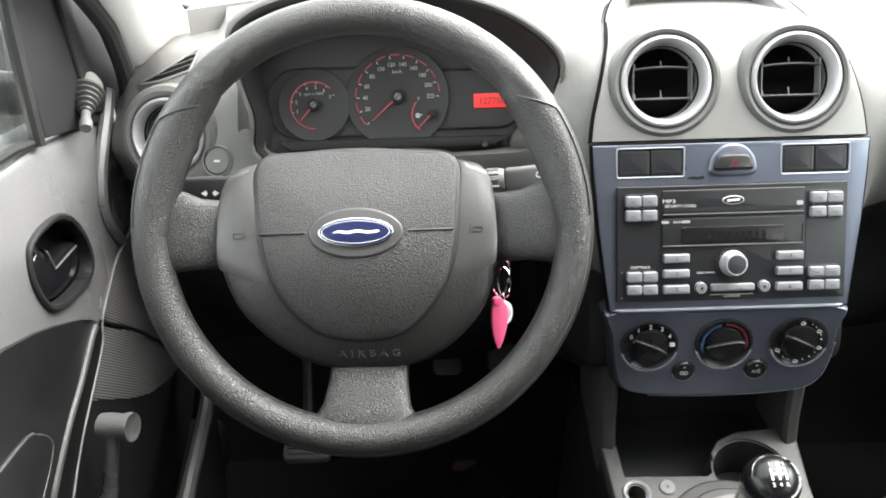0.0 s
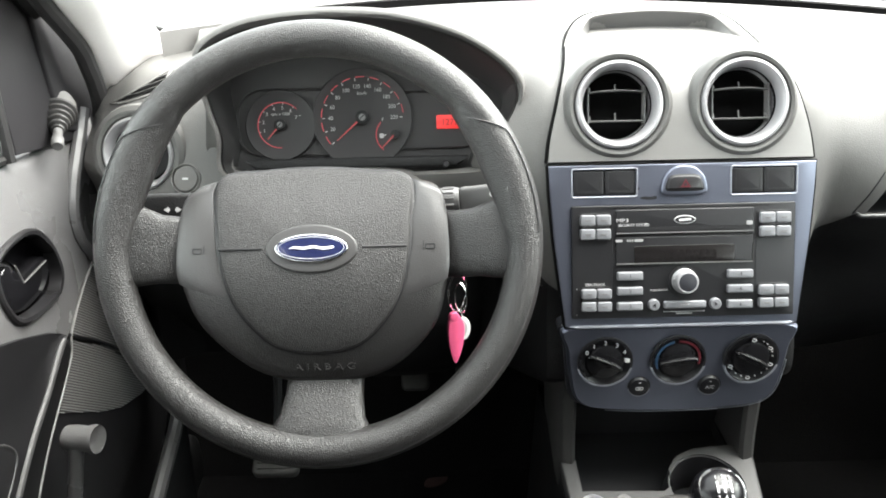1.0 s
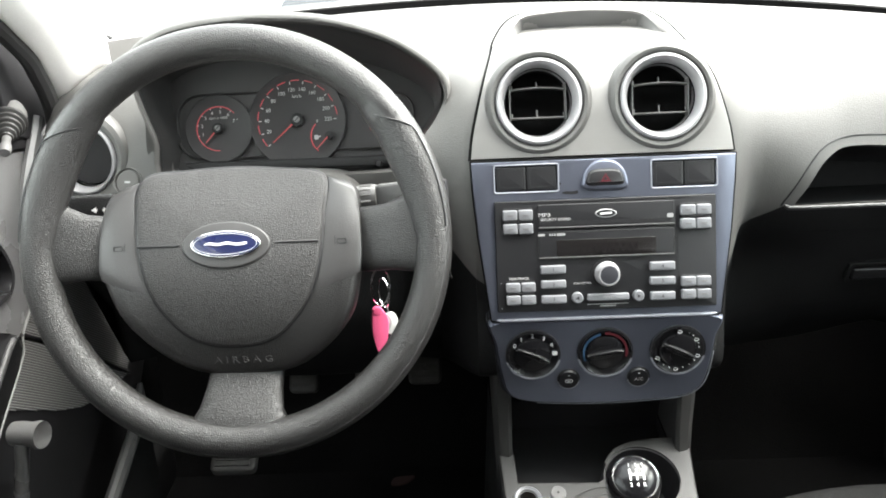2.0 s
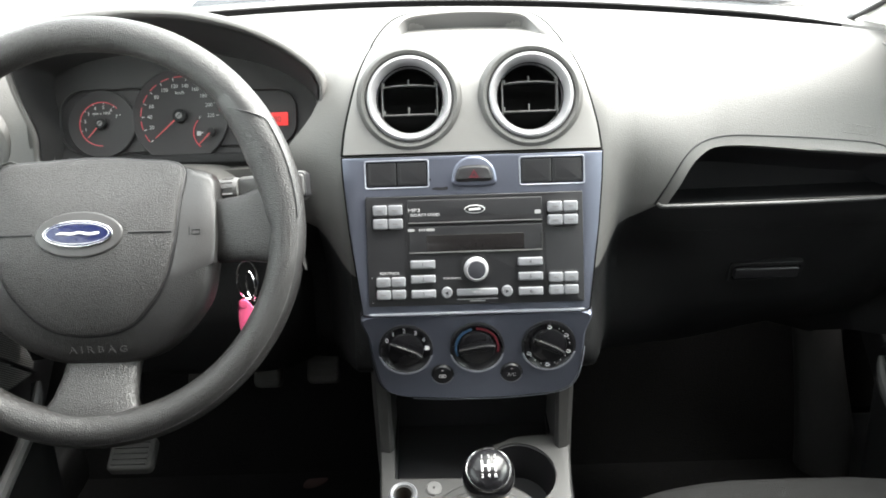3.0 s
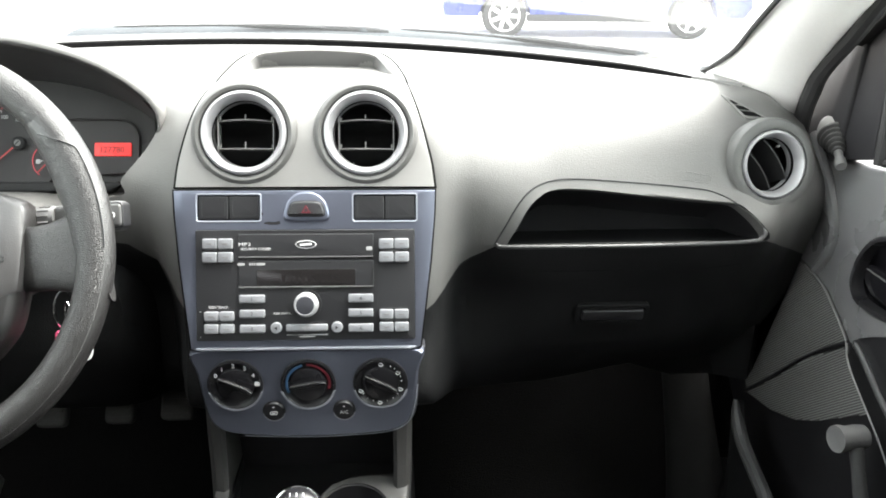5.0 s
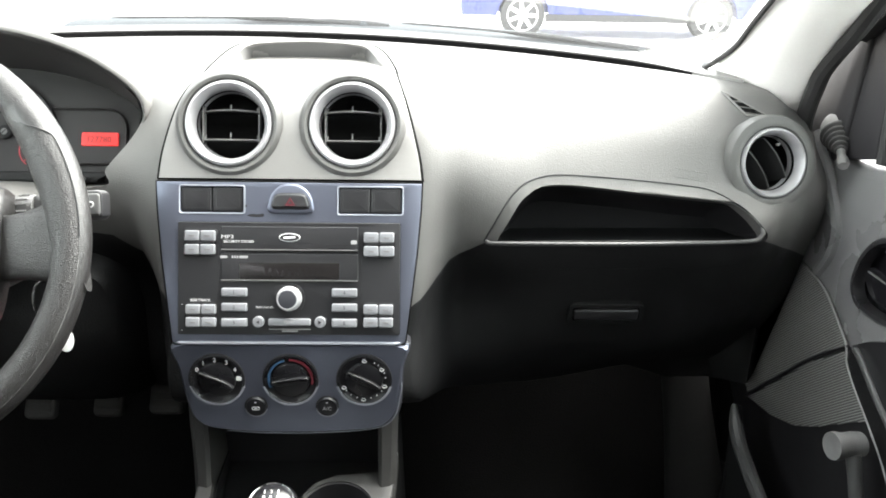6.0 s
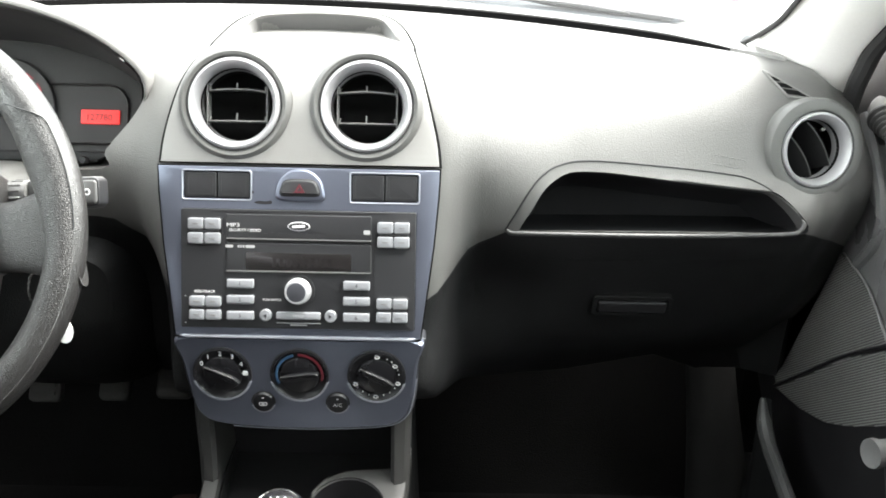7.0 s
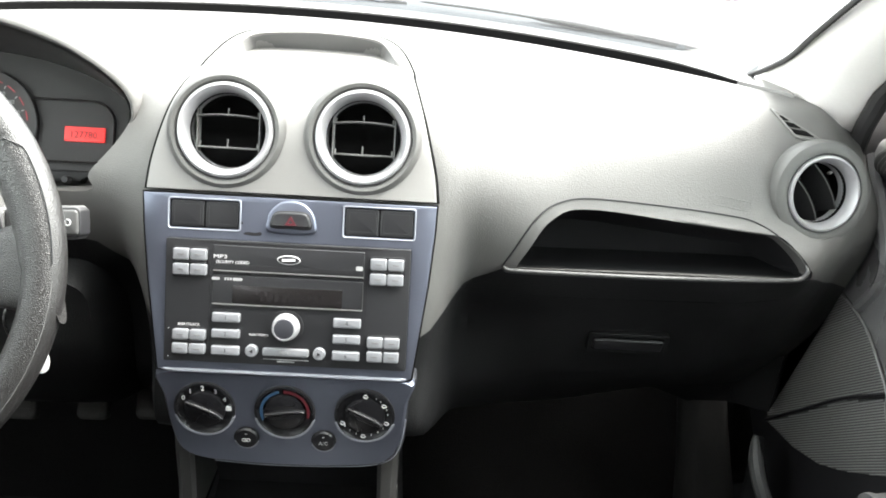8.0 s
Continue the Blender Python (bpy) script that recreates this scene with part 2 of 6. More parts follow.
def tube(points, r, seg=8, bm=None, closed=False):
    pts = [Vector(p) for p in points]
    rings, n = [], len(pts)
    side = None
    for i, p in enumerate(pts):
        a, b = (pts[i - 1], pts[(i + 1) % n]) if closed else (pts[max(i - 1, 0)], pts[min(i + 1, n - 1)])
        t = (b - a).normalized()
        if side is None:
            side = t.orthogonal().normalized()
        side = (side - t * side.dot(t)).normalized()
        up = t.cross(side)
        rad = r[i] if isinstance(r, (list, tuple)) else r
        rings.append([p + (side * math.cos(2 * math.pi * k / seg) + up * math.sin(2 * math.pi * k / seg)) * rad for k in range(seg)])
    if closed:
        rings.append(rings[0])
        bm = loft(rings, True, False, bm)
        bmesh.ops.remove_doubles(bm, verts=bm.verts, dist=1e-6)
        return bm
    return loft(rings, True, True, bm)


def box(cx, cy, cz, sx, sy, sz, bevel=0.0, m=None):
    bm = bmesh.new()
    bmesh.ops.create_cube(bm, size=1.0)
    bmesh.ops.scale(bm, vec=(sx, sy, sz), verts=bm.verts)
    if bevel:
        bmesh.ops.bevel(bm, geom=bm.edges[:], offset=bevel, segments=3, profile=0.5, affect="EDGES")
    bm.transform((m or Matrix()) @ Matrix.Translation((cx, cy, cz)))
    return bm


def carve(bm, cutters, how="DIFFERENCE"):
    """bm minus the closed cutters, or what it shares with them."""
    me = bpy.data.meshes.new("t")
    for mat in (GREY_PAD, DARK_PLASTIC):
        me.materials.append(mat)
    bmesh.ops.recalc_face_normals(bm, faces=bm.faces)
    bm.to_mesh(me)
    bm.free()
    ob = new("t", me)
    used = []
    for c in cutters:
        mc = bpy.data.meshes.new("c")
        mc.materials.append(GREY_PAD)
        bmesh.ops.recalc_face_normals(c, faces=c.faces)
        c.to_mesh(mc)
        c.free()
        oc = new("c", mc)
        used.append(oc)
        mod = ob.modifiers.new("cut", "BOOLEAN")
        mod.operation, mod.object, mod.solver = how, oc, "EXACT"
    bpy.context.view_layer.update()
    got = bpy.data.meshes.new_from_object(ob.evaluated_get(bpy.context.evaluated_depsgraph_get()))
    out = bmesh.new()
    out.from_mesh(got)
    for o in [ob] + used:
        bpy.data.objects.remove(o)
    return out


def words(text, size, m, lift=0.0003, align="CENTER", thick=0.00015, squeeze=1.0):
    """Lettering with the built-in font, as a mesh in the plane m."""
    cu = bpy.data.curves.new("w", "FONT")
    cu.body, cu.size, cu.align_x, cu.align_y, cu.extrude, cu.resolution_u = text, size, align, "CENTER", thick, 2
    ob = new("w", cu)
    bpy.context.view_layer.update()
    me = bpy.data.meshes.new_from_object(ob.evaluated_get(bpy.context.evaluated_depsgraph_get()))
    bm = bmesh.new()
    bm.from_mesh(me)
    bpy.data.objects.remove(ob)
    bm.transform(m @ Matrix.Translation((0, 0, lift)) @ Matrix.Diagonal((squeeze, 1, 1, 1)))
    return bm


def shift(m, x, y, z=0.0, turn=0.0):
    return m @ Matrix.Translation((x, y, z)) @ Matrix.Rotation(radians(turn), 4, "Z")


def arc(m, r0, r1, a0, a1, z0=0.0002, z1=0.0005, seg=40, bm=None):
    """A flat curved band; angles in degrees, anticlockwise from the right."""
    rings = []
    for k in range(seg + 1):
        a = radians(a0 + (a1 - a0) * k / seg)
        c, s = math.cos(a), math.sin(a)
        rings.append([m @ Vector(v) for v in ((r0 * c, r0 * s, z0), (r1 * c, r1 * s, z0), (r1 * c, r1 * s, z1), (r0 * c, r0 * s, z1))])
    return loft(rings, True, True, bm)


def bar(m, x0, y0, x1, y1, w, z0=0.0002, z1=0.0006):
    d = Vector((x1 - x0, y1 - y0, 0))
    L = d.length
    mm = m @ Matrix.Translation(((x0 + x1) / 2, (y0 + y1) / 2, 0)) @ Matrix.Rotation(math.atan2(d.y, d.x), 4, "Z")
    return slab([(-L / 2, -w / 2), (L / 2, -w / 2), (L / 2, w / 2), (-L / 2, w / 2)], mm, z0, z1)


# ---------------------------------------------------------------- ground and car shell
bm = bmesh.new()
bmesh.ops.create_grid(bm, x_segments=60, y_segments=60, size=600)
solo("ground", bm, CONCRETE, "pale concrete yard under overcast daylight", "ground", kind="structure")

# Added stand-in: dims the passenger's side and darkens the view through its window.
WALL_DARK = material("dark_stand_in_wall", (0.035, 0.036, 0.036), 0.9, grain=0.4, scale=40, vary=0.2)
solo("wall_side_dimmer", box(3.2, -1.5, 0.75, 0.2, 9.0, 1.5), WALL_DARK, "low plain dark stand-in wall, added to dim the passenger's side", "wall", kind="structure")

FLOOR_Z = 0.27
bm = loft([[(x, y, FLOOR_Z + h) for y, h in ((-1.7, 0.0), (0.55, 0.0), (0.9, 0.0), (1.12, 0.004), (1.21, 0.12), (1.245, 0.42), (1.25, 0.62), (1.27, 0.62), (1.27, -0.02), (-1.7, -0.02))] for x in (-0.72, -0.4, -0.14, 0.14, 0.4, 0.7)])
solo("floor", bm, CARPET, "black carpet over the car floor and footwells", "floor", kind="structure")


def shell_panel(name, poly, x, thick, mat, label):
    m = plane_at((x, 0, 0), (0, 1, 0), (0, 0, 1))
    return solo(name, slab(poly, m, -thick / 2, thick / 2), mat, label, "car body", kind="structure")


REAR_TRIM = material("dark_rear_trim", (0.05, 0.05, 0.05), 0.8, grain=0.3, scale=500, vary=0.1)
# plain roof; unseen rear end and quarter walls, left windowless to dim the cabin
bm = loft([[(-0.66 * c, y, z - 0.05 * (1 - c)) for c in (1, 0.9, 0, -0.9, -1)] + [(-0.66 * c, y, z + 0.03) for c in (-1, -0.9, 0, 0.9, 1)] for y, z in ((0.43, 1.40), (0.2, 1.45), (-0.6, 1.46), (-1.5, 1.40))])
solo("ceiling", bm, HEADLINER, "pale cloth headliner of the car", "ceiling", kind="structure")
solo("wall_rear", box(-0.02, -1.72, 0.84, 1.4, 0.04, 1.18), REAR_TRIM, "plain dark unseen rear end, closed to hold back light", "wall", kind="structure")
for s, X in ((1, 0.69), (-1, -0.725)):
    shell_panel("wall_side", [(-1.7, 0.25), (-0.2, 0.25), (-0.2, 1.38), (-1.7, 1.40)], X, 0.05, REAR_TRIM, "plain dark unseen rear side wall, windowless to hold back light")
    solo("pillar_post", box(X - 0.03 * s, -0.27, 1.16, 0.06, 0.12, 0.56, 0.01), PILLAR, "pale grey plastic door post trim", "pillar", kind="structure")
    shell_panel("wall_skin", [(-0.2, 0.22), (1.30, 0.22), (1.30, 1.0), (1.02, 1.0), (0.96, 0.80), (-0.2, 0.78)], X + 0.06 * s, 0.02, REAR_TRIM, "dark inner skin of the door")
    solo("sill", box(X - 0.02 * s, 0.45, 0.30, 0.12, 1.4, 0.10, 0.02), DARK_PLASTIC, "dark plastic door sill trim", "sill", kind="structure")
    solo("wall_kick", box(X - 0.02 * s, 1.22, 0.58, 0.06, 0.10, 0.64, 0.02), DARK_PLASTIC, "dark plastic kick panel beside the footwell", "wall", kind="structure")


# ---------------------------------------------------------------- windscreen, pillars, cowl, bonnet
def far_edge(x):
    """Depth and height of the dashboard's far edge at x."""
    a = abs(x + 0.02)
    return 1.245 - 0.75 * a * a, 1.009 - 0.022 * x - 0.030 * a * a


base_x = [-0.612 + 1.142 * i / 40 for i in range(41)]
rings = []
for k in range(13):
    f = k / 12
    ring = []
    for x in base_x:
        y0, z0 = far_edge(x)
        y0, z0 = y0 + 0.085, z0 - 0.004
        y1, z1 = 0.46 - 0.10 * (x * x) / 0.36, 1.425 - 0.06 * (x * x) / 0.36
        ring.append((x * (1 - 0.08 * f), y0 + (y1 - y0) * f, z0 + (z1 - z0) * f + 0.02 * math.sin(math.pi * f)))
    rings.append(ring)
bm = loft(rings, closed=False)
glass = solo("window_1", bm, SCREEN, "clear curved windscreen above the dashboard", "windscreen", kind="structure")
glass.visible_shadow = False
# dark ceramic edge along the foot and both sides of the screen
pts = []
for k in range(0, 12):
    f = 1 - k / 12
    x = base_x[0]
    y0, z0 = far_edge(x)
    y1, z1 = 0.36, 1.365
    pts.append((x * (1 - 0.08 * f) + 0.012, y0 + 0.08 + (y1 - y0 - 0.08) * f, z0 + (z1 - z0) * f + 0.02 * math.sin(math.pi * f)))
for x in base_x[1:-1]:
    y0, z0 = far_edge(x)
    pts.append((x, y0 + 0.088, z0 - 0.006))
for k in range(1, 13):
    f = k / 12
    x = base_x[-1]
    y0, z0 = far_edge(x)
    y1, z1 = 0.36, 1.365
    pts.append((x * (1 - 0.08 * f) - 0.012, y0 + 0.08 + (y1 - y0 - 0.08) * f, z0 + (z1 - z0) * f + 0.02 * math.sin(math.pi * f)))
solo("trim", tube([tuple(p) for p in smooth_line(pts, 4)], 0.0035, 6), RUBBER, "black rubber seal round the windscreen", "seal", kind="structure")

bm = loft([[(x, far_edge(x)[0] + dy, far_edge(x)[1] + dz) for dy, dz in ((0.10, -0.020), (0.14, 0.003), (0.17, 0.008), (0.22, 0.010), (0.27, 0.004), (0.30, -0.02), (0.30, -0.07), (0.10, -0.07))] for x in [-0.40 + 0.0305 * i for i in range(31)]])
solo("cowl_panel", bm, COWL, "weathered grey plastic cowl below the windscreen outside", "cowl")
bm = loft([[(x, far_edge(x * 0.7)[0] + 0.27 + dy, 0.985 - 0.05 * x * x + dz) for dy, dz in ((0.0, 0.0), (0.2, -0.012), (0.5, -0.06), (0.75, -0.14), (0.85, -0.25), (0.83, -0.26), (0.0, -0.03))] for x in [-0.72 + 0.048 * i for i in range(31)]])
bonnet = solo("bonnet", bm, CAR_PAINT, "pale silver painted bonnet of the car", "bonnet")
for x in (-0.30, 0.26):
    t = thing("washer_jet", (x, far_edge(x * 0.7)[0] + 0.33, 0.982), "small black washer jet on the pale bonnet", "washer jet", "washer jets")
    m = plane_at(t.location, (1, 0, 0), (0, 1, 0))
    part("jet_body", slab(oval(0.026, 0.018, 16), m, -0.006, 0.008, 0.004), BLACK_PLASTIC, t)
for x0, x1 in ((-0.34, 0.08), (0.10, 0.50)):
    t = thing("windscreen_wiper", (x0, far_edge(x0)[0] + 0.165, 1.02), "black windscreen wiper resting at the foot of the screen", "wiper", "windscreen wipers")
    line = [(x0 + (x1 - x0) * k / 20, far_edge(x0 + (x1 - x0) * k / 20)[0] + 0.150, far_edge(x0 + (x1 - x0) * k / 20)[1] + 0.0135 - 0.000012 * k * k) for k in range(21)]
    part("blade", tube(line[:13], [0.0008] + [0.0020] * 11 + [0.0012], 6), RUBBER, t)
    part("bracket", tube([(p[0], p[1] + 0.006, p[2] - 0.001) for p in line[8:16]], [0.0015, 0.0034, 0.0046, 0.0052, 0.0052, 0.0046, 0.0036, 0.0022], 8), BLACK_PLASTIC, t)
    part("arm", tube([(p[0], p[1] + 0.012, p[2] - 0.002) for p in line[12:]], [0.0030, 0.0042, 0.0050, 0.0056, 0.0060, 0.0064, 0.0066, 0.0060, 0.0040], 8), BLACK_PLASTIC, t)
    part("pivot", lathe([(0.011, 0.0), (0.011, 0.008), (0.007, 0.013), (0.0, 0.014)], plane_at((line[18][0], line[18][1] + 0.014, line[18][2] - 0.010), (1, 0, 0), (0, 1, 0)), 14), COWL, t)


EDGE_Y = [-1.03, -1.0, -0.97, -0.912, -0.80, -0.65, -0.50, -0.26]
EDGE_X = [0.622, 0.619, 0.617, 0.614, 0.609, 0.602, 0.598, 0.598]
EDGE_Z = [0.925, 0.965, 1.018, 1.064, 1.148, 1.222, 1.290, 1.365]


def pillar(s, off):
    """Front roof pillar trim from the dashboard corner up to the roof."""
    rings = []
    for f in [k / 14 for k in range(15)]:
        gx, gy, gz = 0.522 - 0.030 * f, 1.125 - 0.77 * f, 0.972 + 0.43 * f + 0.02 * math.sin(math.pi * f)
        dy = 1.03 - 0.77 * f
        dx = float(np.interp(-dy, EDGE_Y, EDGE_X)) - s * (0.0175 + off)
        dz = float(np.interp(-dy, EDGE_Y, EDGE_Z))
        mid = ((gx + dx) / 2 - 0.012, (gy + dy) / 2 - 0.022, (gz + dz) / 2 - 0.006)
        ring = [(gx, gy, gz), (gx + 0.25 * (dx - gx) - 0.006, gy * 0.75 + dy * 0.25 - 0.016, gz * 0.75 + dz * 0.25 - 0.003), mid, (gx + 0.8 * (dx - gx) - 0.006, gy * 0.2 + dy * 0.8 - 0.014, gz * 0.2 + dz * 0.8 - 0.004), (dx, dy, dz), (dx + 0.02, dy + 0.06, dz + 0.03), (gx + 0.03, gy + 0.05, gz + 0.03)]
        rings.append([(s * x + off, y, z) for x, y, z in ring])
    solo("pillar_trim", loft(rings), PILLAR, "pale grey plastic trim of the windscreen pillar", "pillar", "windscreen pillars", kind="structure", angle=60)
    line = smooth_line([(0.652, 1.075, 0.70), (0.645, 1.060, 0.83), (0.632, 1.022, 0.90), (0.622, 1.005, 0.939), (0.620, 0.996, 0.965), (0.619, 0.984, 0.988), (0.618, 0.967, 1.014), (0.617, 0.912, 1.060), (0.612, 0.80, 1.145), (0.60, 0.5, 1.29), (0.60, 0.2, 1.37), (0.60, -0.25, 1.39)], 6)
    solo("door_seal", tube([(s * p[0] - 0.0175, p[1], p[2]) for p in line], 0.0105, 10), RUBBER, "black rubber seal round the door opening", "seal", kind="structure")


pillar(1, -0.005)
pillar(-1, -0.060)

# ---------------------------------------------------------------- dashboard
SECTIONS = {
    0.00: [(1.235, 1.004), (1.05, 1.002), (0.93, 0.997), (0.868, 0.975), (0.834, 0.910), (0.795, 0.79), (0.784, 0.757), (0.780, 0.69), (0.80, 0.665)],
    0.13: [(1.225, 1.003), (1.05, 1.001), (0.93, 0.996), (0.868, 0.972), (0.834, 0.910), (0.808, 0.815), (0.800, 0.75), (0.784, 0.69), (0.805, 0.665)],
    0.17: [(1.20, 1.003), (1.06, 1.001), (0.95, 0.993), (0.888, 0.963), (0.850, 0.908), (0.862, 0.835), (0.910, 0.757), (0.91, 0.66), (0.95, 0.60)],
    0.27: [(1.16, 1.0), (1.06, 0.998), (0.97, 0.987), (0.915, 0.952), (0.875, 0.90), (0.855, 0.842), (0.900, 0.757), (0.935, 0.66), (1.0, 0.58)],
    0.45: [(1.05, 0.993), (1.02, 0.992), (0.975, 0.985), (0.928, 0.945), (0.893, 0.89), (0.853, 0.842), (0.912, 0.757), (0.955, 0.66), (1.02, 0.60)],
    0.52: [(1.05, 0.987), (1.02, 0.986), (0.973, 0.977), (0.931, 0.939), (0.903, 0.89), (0.872, 0.842), (0.928, 0.757), (0.976, 0.667), (1.04, 0.593)],
    0.55: [(1.05, 0.984), (1.02, 0.983), (0.972, 0.974), (0.933, 0.936), (0.906, 0.89), (0.897, 0.842), (0.940, 0.757), (0.985, 0.67), (1.05, 0.59)],
    0.60: [(1.03, 0.958), (1.015, 0.954), (0.990, 0.944), (0.962, 0.917), (0.936, 0.882), (0.934, 0.842), (0.970, 0.765), (1.0, 0.69), (1.07, 0.60)],
    0.622: [(1.06, 0.952), (1.05, 0.948), (1.025, 0.938), (0.997, 0.914), (0.956, 0.880), (0.951, 0.838), (0.978, 0.772), (1.01, 0.70), (1.08, 0.61)],
}
DRIVER_LIP = 0.022      # the driver's side has no tray lip


def dash_ring(x):
    keys = sorted(SECTIONS)
    a = abs(x) if x >= 0 else max(0.0, abs(x) - 0.03 * min(1.0, max(0.0, (abs(x) - 0.13) / 0.3)))
    a = min(a, keys[-1])
    i = max(0, min(len(keys) - 2, sum(k <= a for k in keys) - 1))
    k0, k1, k2, k3 = keys[max(i - 1, 0)], keys[i], keys[i + 1], keys[min(i + 2, len(keys) - 1)]
    t = (a - k1) / (k2 - k1)
    t = t * t * (3 - 2 * t) * 0.5 + t * 0.5
    prof = [np.array(p) * (1 - t) + np.array(q) * t for p, q in zip(SECTIONS[k1], SECTIONS[k2])]
    if x < -0.17:
        prof[5] = prof[5] + np.array([DRIVER_LIP, 0]) * min(1, (-x - 0.17) / 0.06)
    ye, ze = far_edge(x)
    prof[0] = np.array([max(ye, prof[1][0] + 0.01), ze - 0.001]) if a < 0.5 else prof[0]
    line = smooth_line(prof, 7)
    back = line[0][0]
    line += [np.array([back, 0.56]), np.array([back, 0.80])]
    return [(x, p[0], p[1]) for p in line]


xs = [-0.652 + 1.274 * i / 120 for i in range(121)]
dash = loft([dash_ring(x) for x in xs])
CLUSTER = plane_at((-0.322, 0.925, 0.938), (1, 0, 0), (0, 0.45, 1))
cavity = smooth_line([(-0.158, 0.036), (-0.147, 0.060), (-0.102, 0.077), (-0.03, 0.083), (0.041, 0.079), (0.104, 0.062), (0.148, 0.036), (0.163, 0.013), (0.154, -0.015), (0.126, -0.05), (0.106, -0.070), (-0.128, -0.070), (-0.148, -0.02)], 6, True)
cavity = [tuple(p) for p in cavity]


def cavity_cutter():
    rings = []
    for n, grow in ((-0.006, -0.012), (0.004, -0.010), (0.05, 0.0), (0.2, 0.0)):
        rings.append([CLUSTER @ Vector((x, y, n)) for x, y in inset(cavity, -grow)])
    return loft(rings)


def vent_pose(x, y, z, yaw=0.0, tilt=20.0, roll=0.0):
    """The frame of a round vent: its axis points out of the dashboard."""
    return pose(x, y, z, 90 - tilt, 0, yaw) @ Matrix.Rotation(radians(roll), 4, "Z")


VENTS = [vent_pose(-0.0625, 0.852, 0.9635, 0, 20), vent_pose(0.0625, 0.852, 0.9635, 0, 20), vent_pose(0.531, 0.912, 0.914, 8, 14, -48), vent_pose(-0.570, 0.914, 0.904, -8, 14, 48)]


def round_cutter(m, r, depth=0.08, out=0.03):
    return lathe([(r, -depth), (r, out)], m, 48)


# storage tray in front of the passenger: a wide opening with a slanting left side
TRAY = plane_at((0.36, 0.875, 0.868), (1, 0, 0), (0, 0.35, 1))
tray_line = smooth_line([(-0.1425, -0.0335), (-0.1323, -0.0147), (-0.1206, 0.0058), (-0.108, 0.0177), (-0.0941, 0.0250), (-0.0713, 0.0268), (-0.0367, 0.0247), (0.0211, 0.0187), (0.0791, 0.0126), (0.1111, 0.0097), (0.1225, 0.0075), (0.132, 0.0012), (0.1444, -0.0099), (0.1539, -0.0211), (0.1570, -0.0275), (0.1480, -0.0325), (0.0823, -0.0330), (-0.0045, -0.0336), (-0.0911, -0.0347), (-0.1371, -0.0351)], 3, True)
tray_line = [tuple(p) for p in tray_line]
tray_cut = slab(tray_line, TRAY, -0.10, 0.08)

dash = carve(dash, [cavity_cutter(), tray_cut] + [round_cutter(v, 0.047) for v in VENTS])


def seam_height(x):
    """Height of the line where the grey pad ends and the dark lower moulding begins."""
    a = abs(x)
    if a < 0.205:
        return 0.8345 - 0.64 * (0.205 - a)
    if x > 0.517:
        return 0.8345 - 0.55 * (x - 0.517)
    return 0.8345


# the pad and the lower moulding part along the seam
for at, up in (((0.205, 0, 0.8345), (-0.64, 0, 1.0)), ((-0.205, 0, 0.8345), (0.64, 0, 1.0)), ((0.517, 0, 0.8345), (0.55, 0, 1.0)), ((0, 0, 0.8345), (0, 0, 1))):
    bmesh.ops.bisect_plane(dash, geom=dash.verts[:] + dash.edges[:] + dash.faces[:], plane_co=at, plane_no=Vector(up).normalized())
lower = dash.copy()
above = lambda f: f.calc_center_median().z > seam_height(f.calc_center_median().x)
bmesh.ops.delete(dash, geom=[f for f in dash.faces if not above(f)], context="FACES")
bmesh.ops.delete(lower, geom=[f for f in lower.faces if above(f)], context="FACES")
dashboard = thing("dashboard", (0, 1.0, 0.9), "grey grained dashboard with a charcoal lower half", "dashboard")
pad_tree = BVHTree.FromBMesh(dash)
part("upper_pad", dash, GREY_PAD, dashboard, "grey grained upper pad", angle=40)
part("lower_moulding", lower, DARK_PLASTIC, dashboard, "charcoal grained lower moulding", angle=40)

# hood over the instruments
rings = []
for f in [k / 10 for k in range(11)]:
    w = 0.171 - 0.012 * f
    zt = 1.056 - 0.010 * f - 0.062 * f * f
    ring = []
    for k in range(41):
        u = -1 + 2 * k / 40
        back = min(1.0, 2.5 * f)
        z = 0.915 + (zt - 0.915) * max(0.0, 1 - abs(u) ** (3.0 - 1.1 * back)) ** (0.58 + 0.5 * back)
        skew = -0.010 * u * (1 - f)
        ring.append((-0.322 + u * w, 0.868 + 0.23 * f + 0.035 * u * u * (1 - f), z + skew * (z > 0.95)))
    ring += [(-0.322 + w, 0.91 + 0.19 * f, 0.872), (-0.322 - w, 0.91 + 0.19 * f, 0.872)]
    rings.append(ring)
hood = carve(loft(rings), [cavity_cutter()])
part("instrument_hood", hood, GREY_PAD, dashboard, "pale grey hood arching over the instruments", angle=50)

# lining of the tray
LIP_GREY = material("tray_lip_plastic", (0.030, 0.030, 0.030), 0.36, vary=0.08)
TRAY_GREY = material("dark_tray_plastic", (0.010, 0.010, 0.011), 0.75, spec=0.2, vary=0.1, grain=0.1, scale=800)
rings = []
for n, d in ((0.001, 0.0), (-0.02, 0.001), (-0.075, 0.006), (-0.09, 0.016)):
    rings.append([TRAY @ Vector((x, y, n)) for x, y in inset(tray_line, d - 0.0015)])
bm = loft(rings, True, False)
bm.faces.new(list(bm.verts)[-len(tray_line):])
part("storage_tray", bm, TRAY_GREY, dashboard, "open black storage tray")


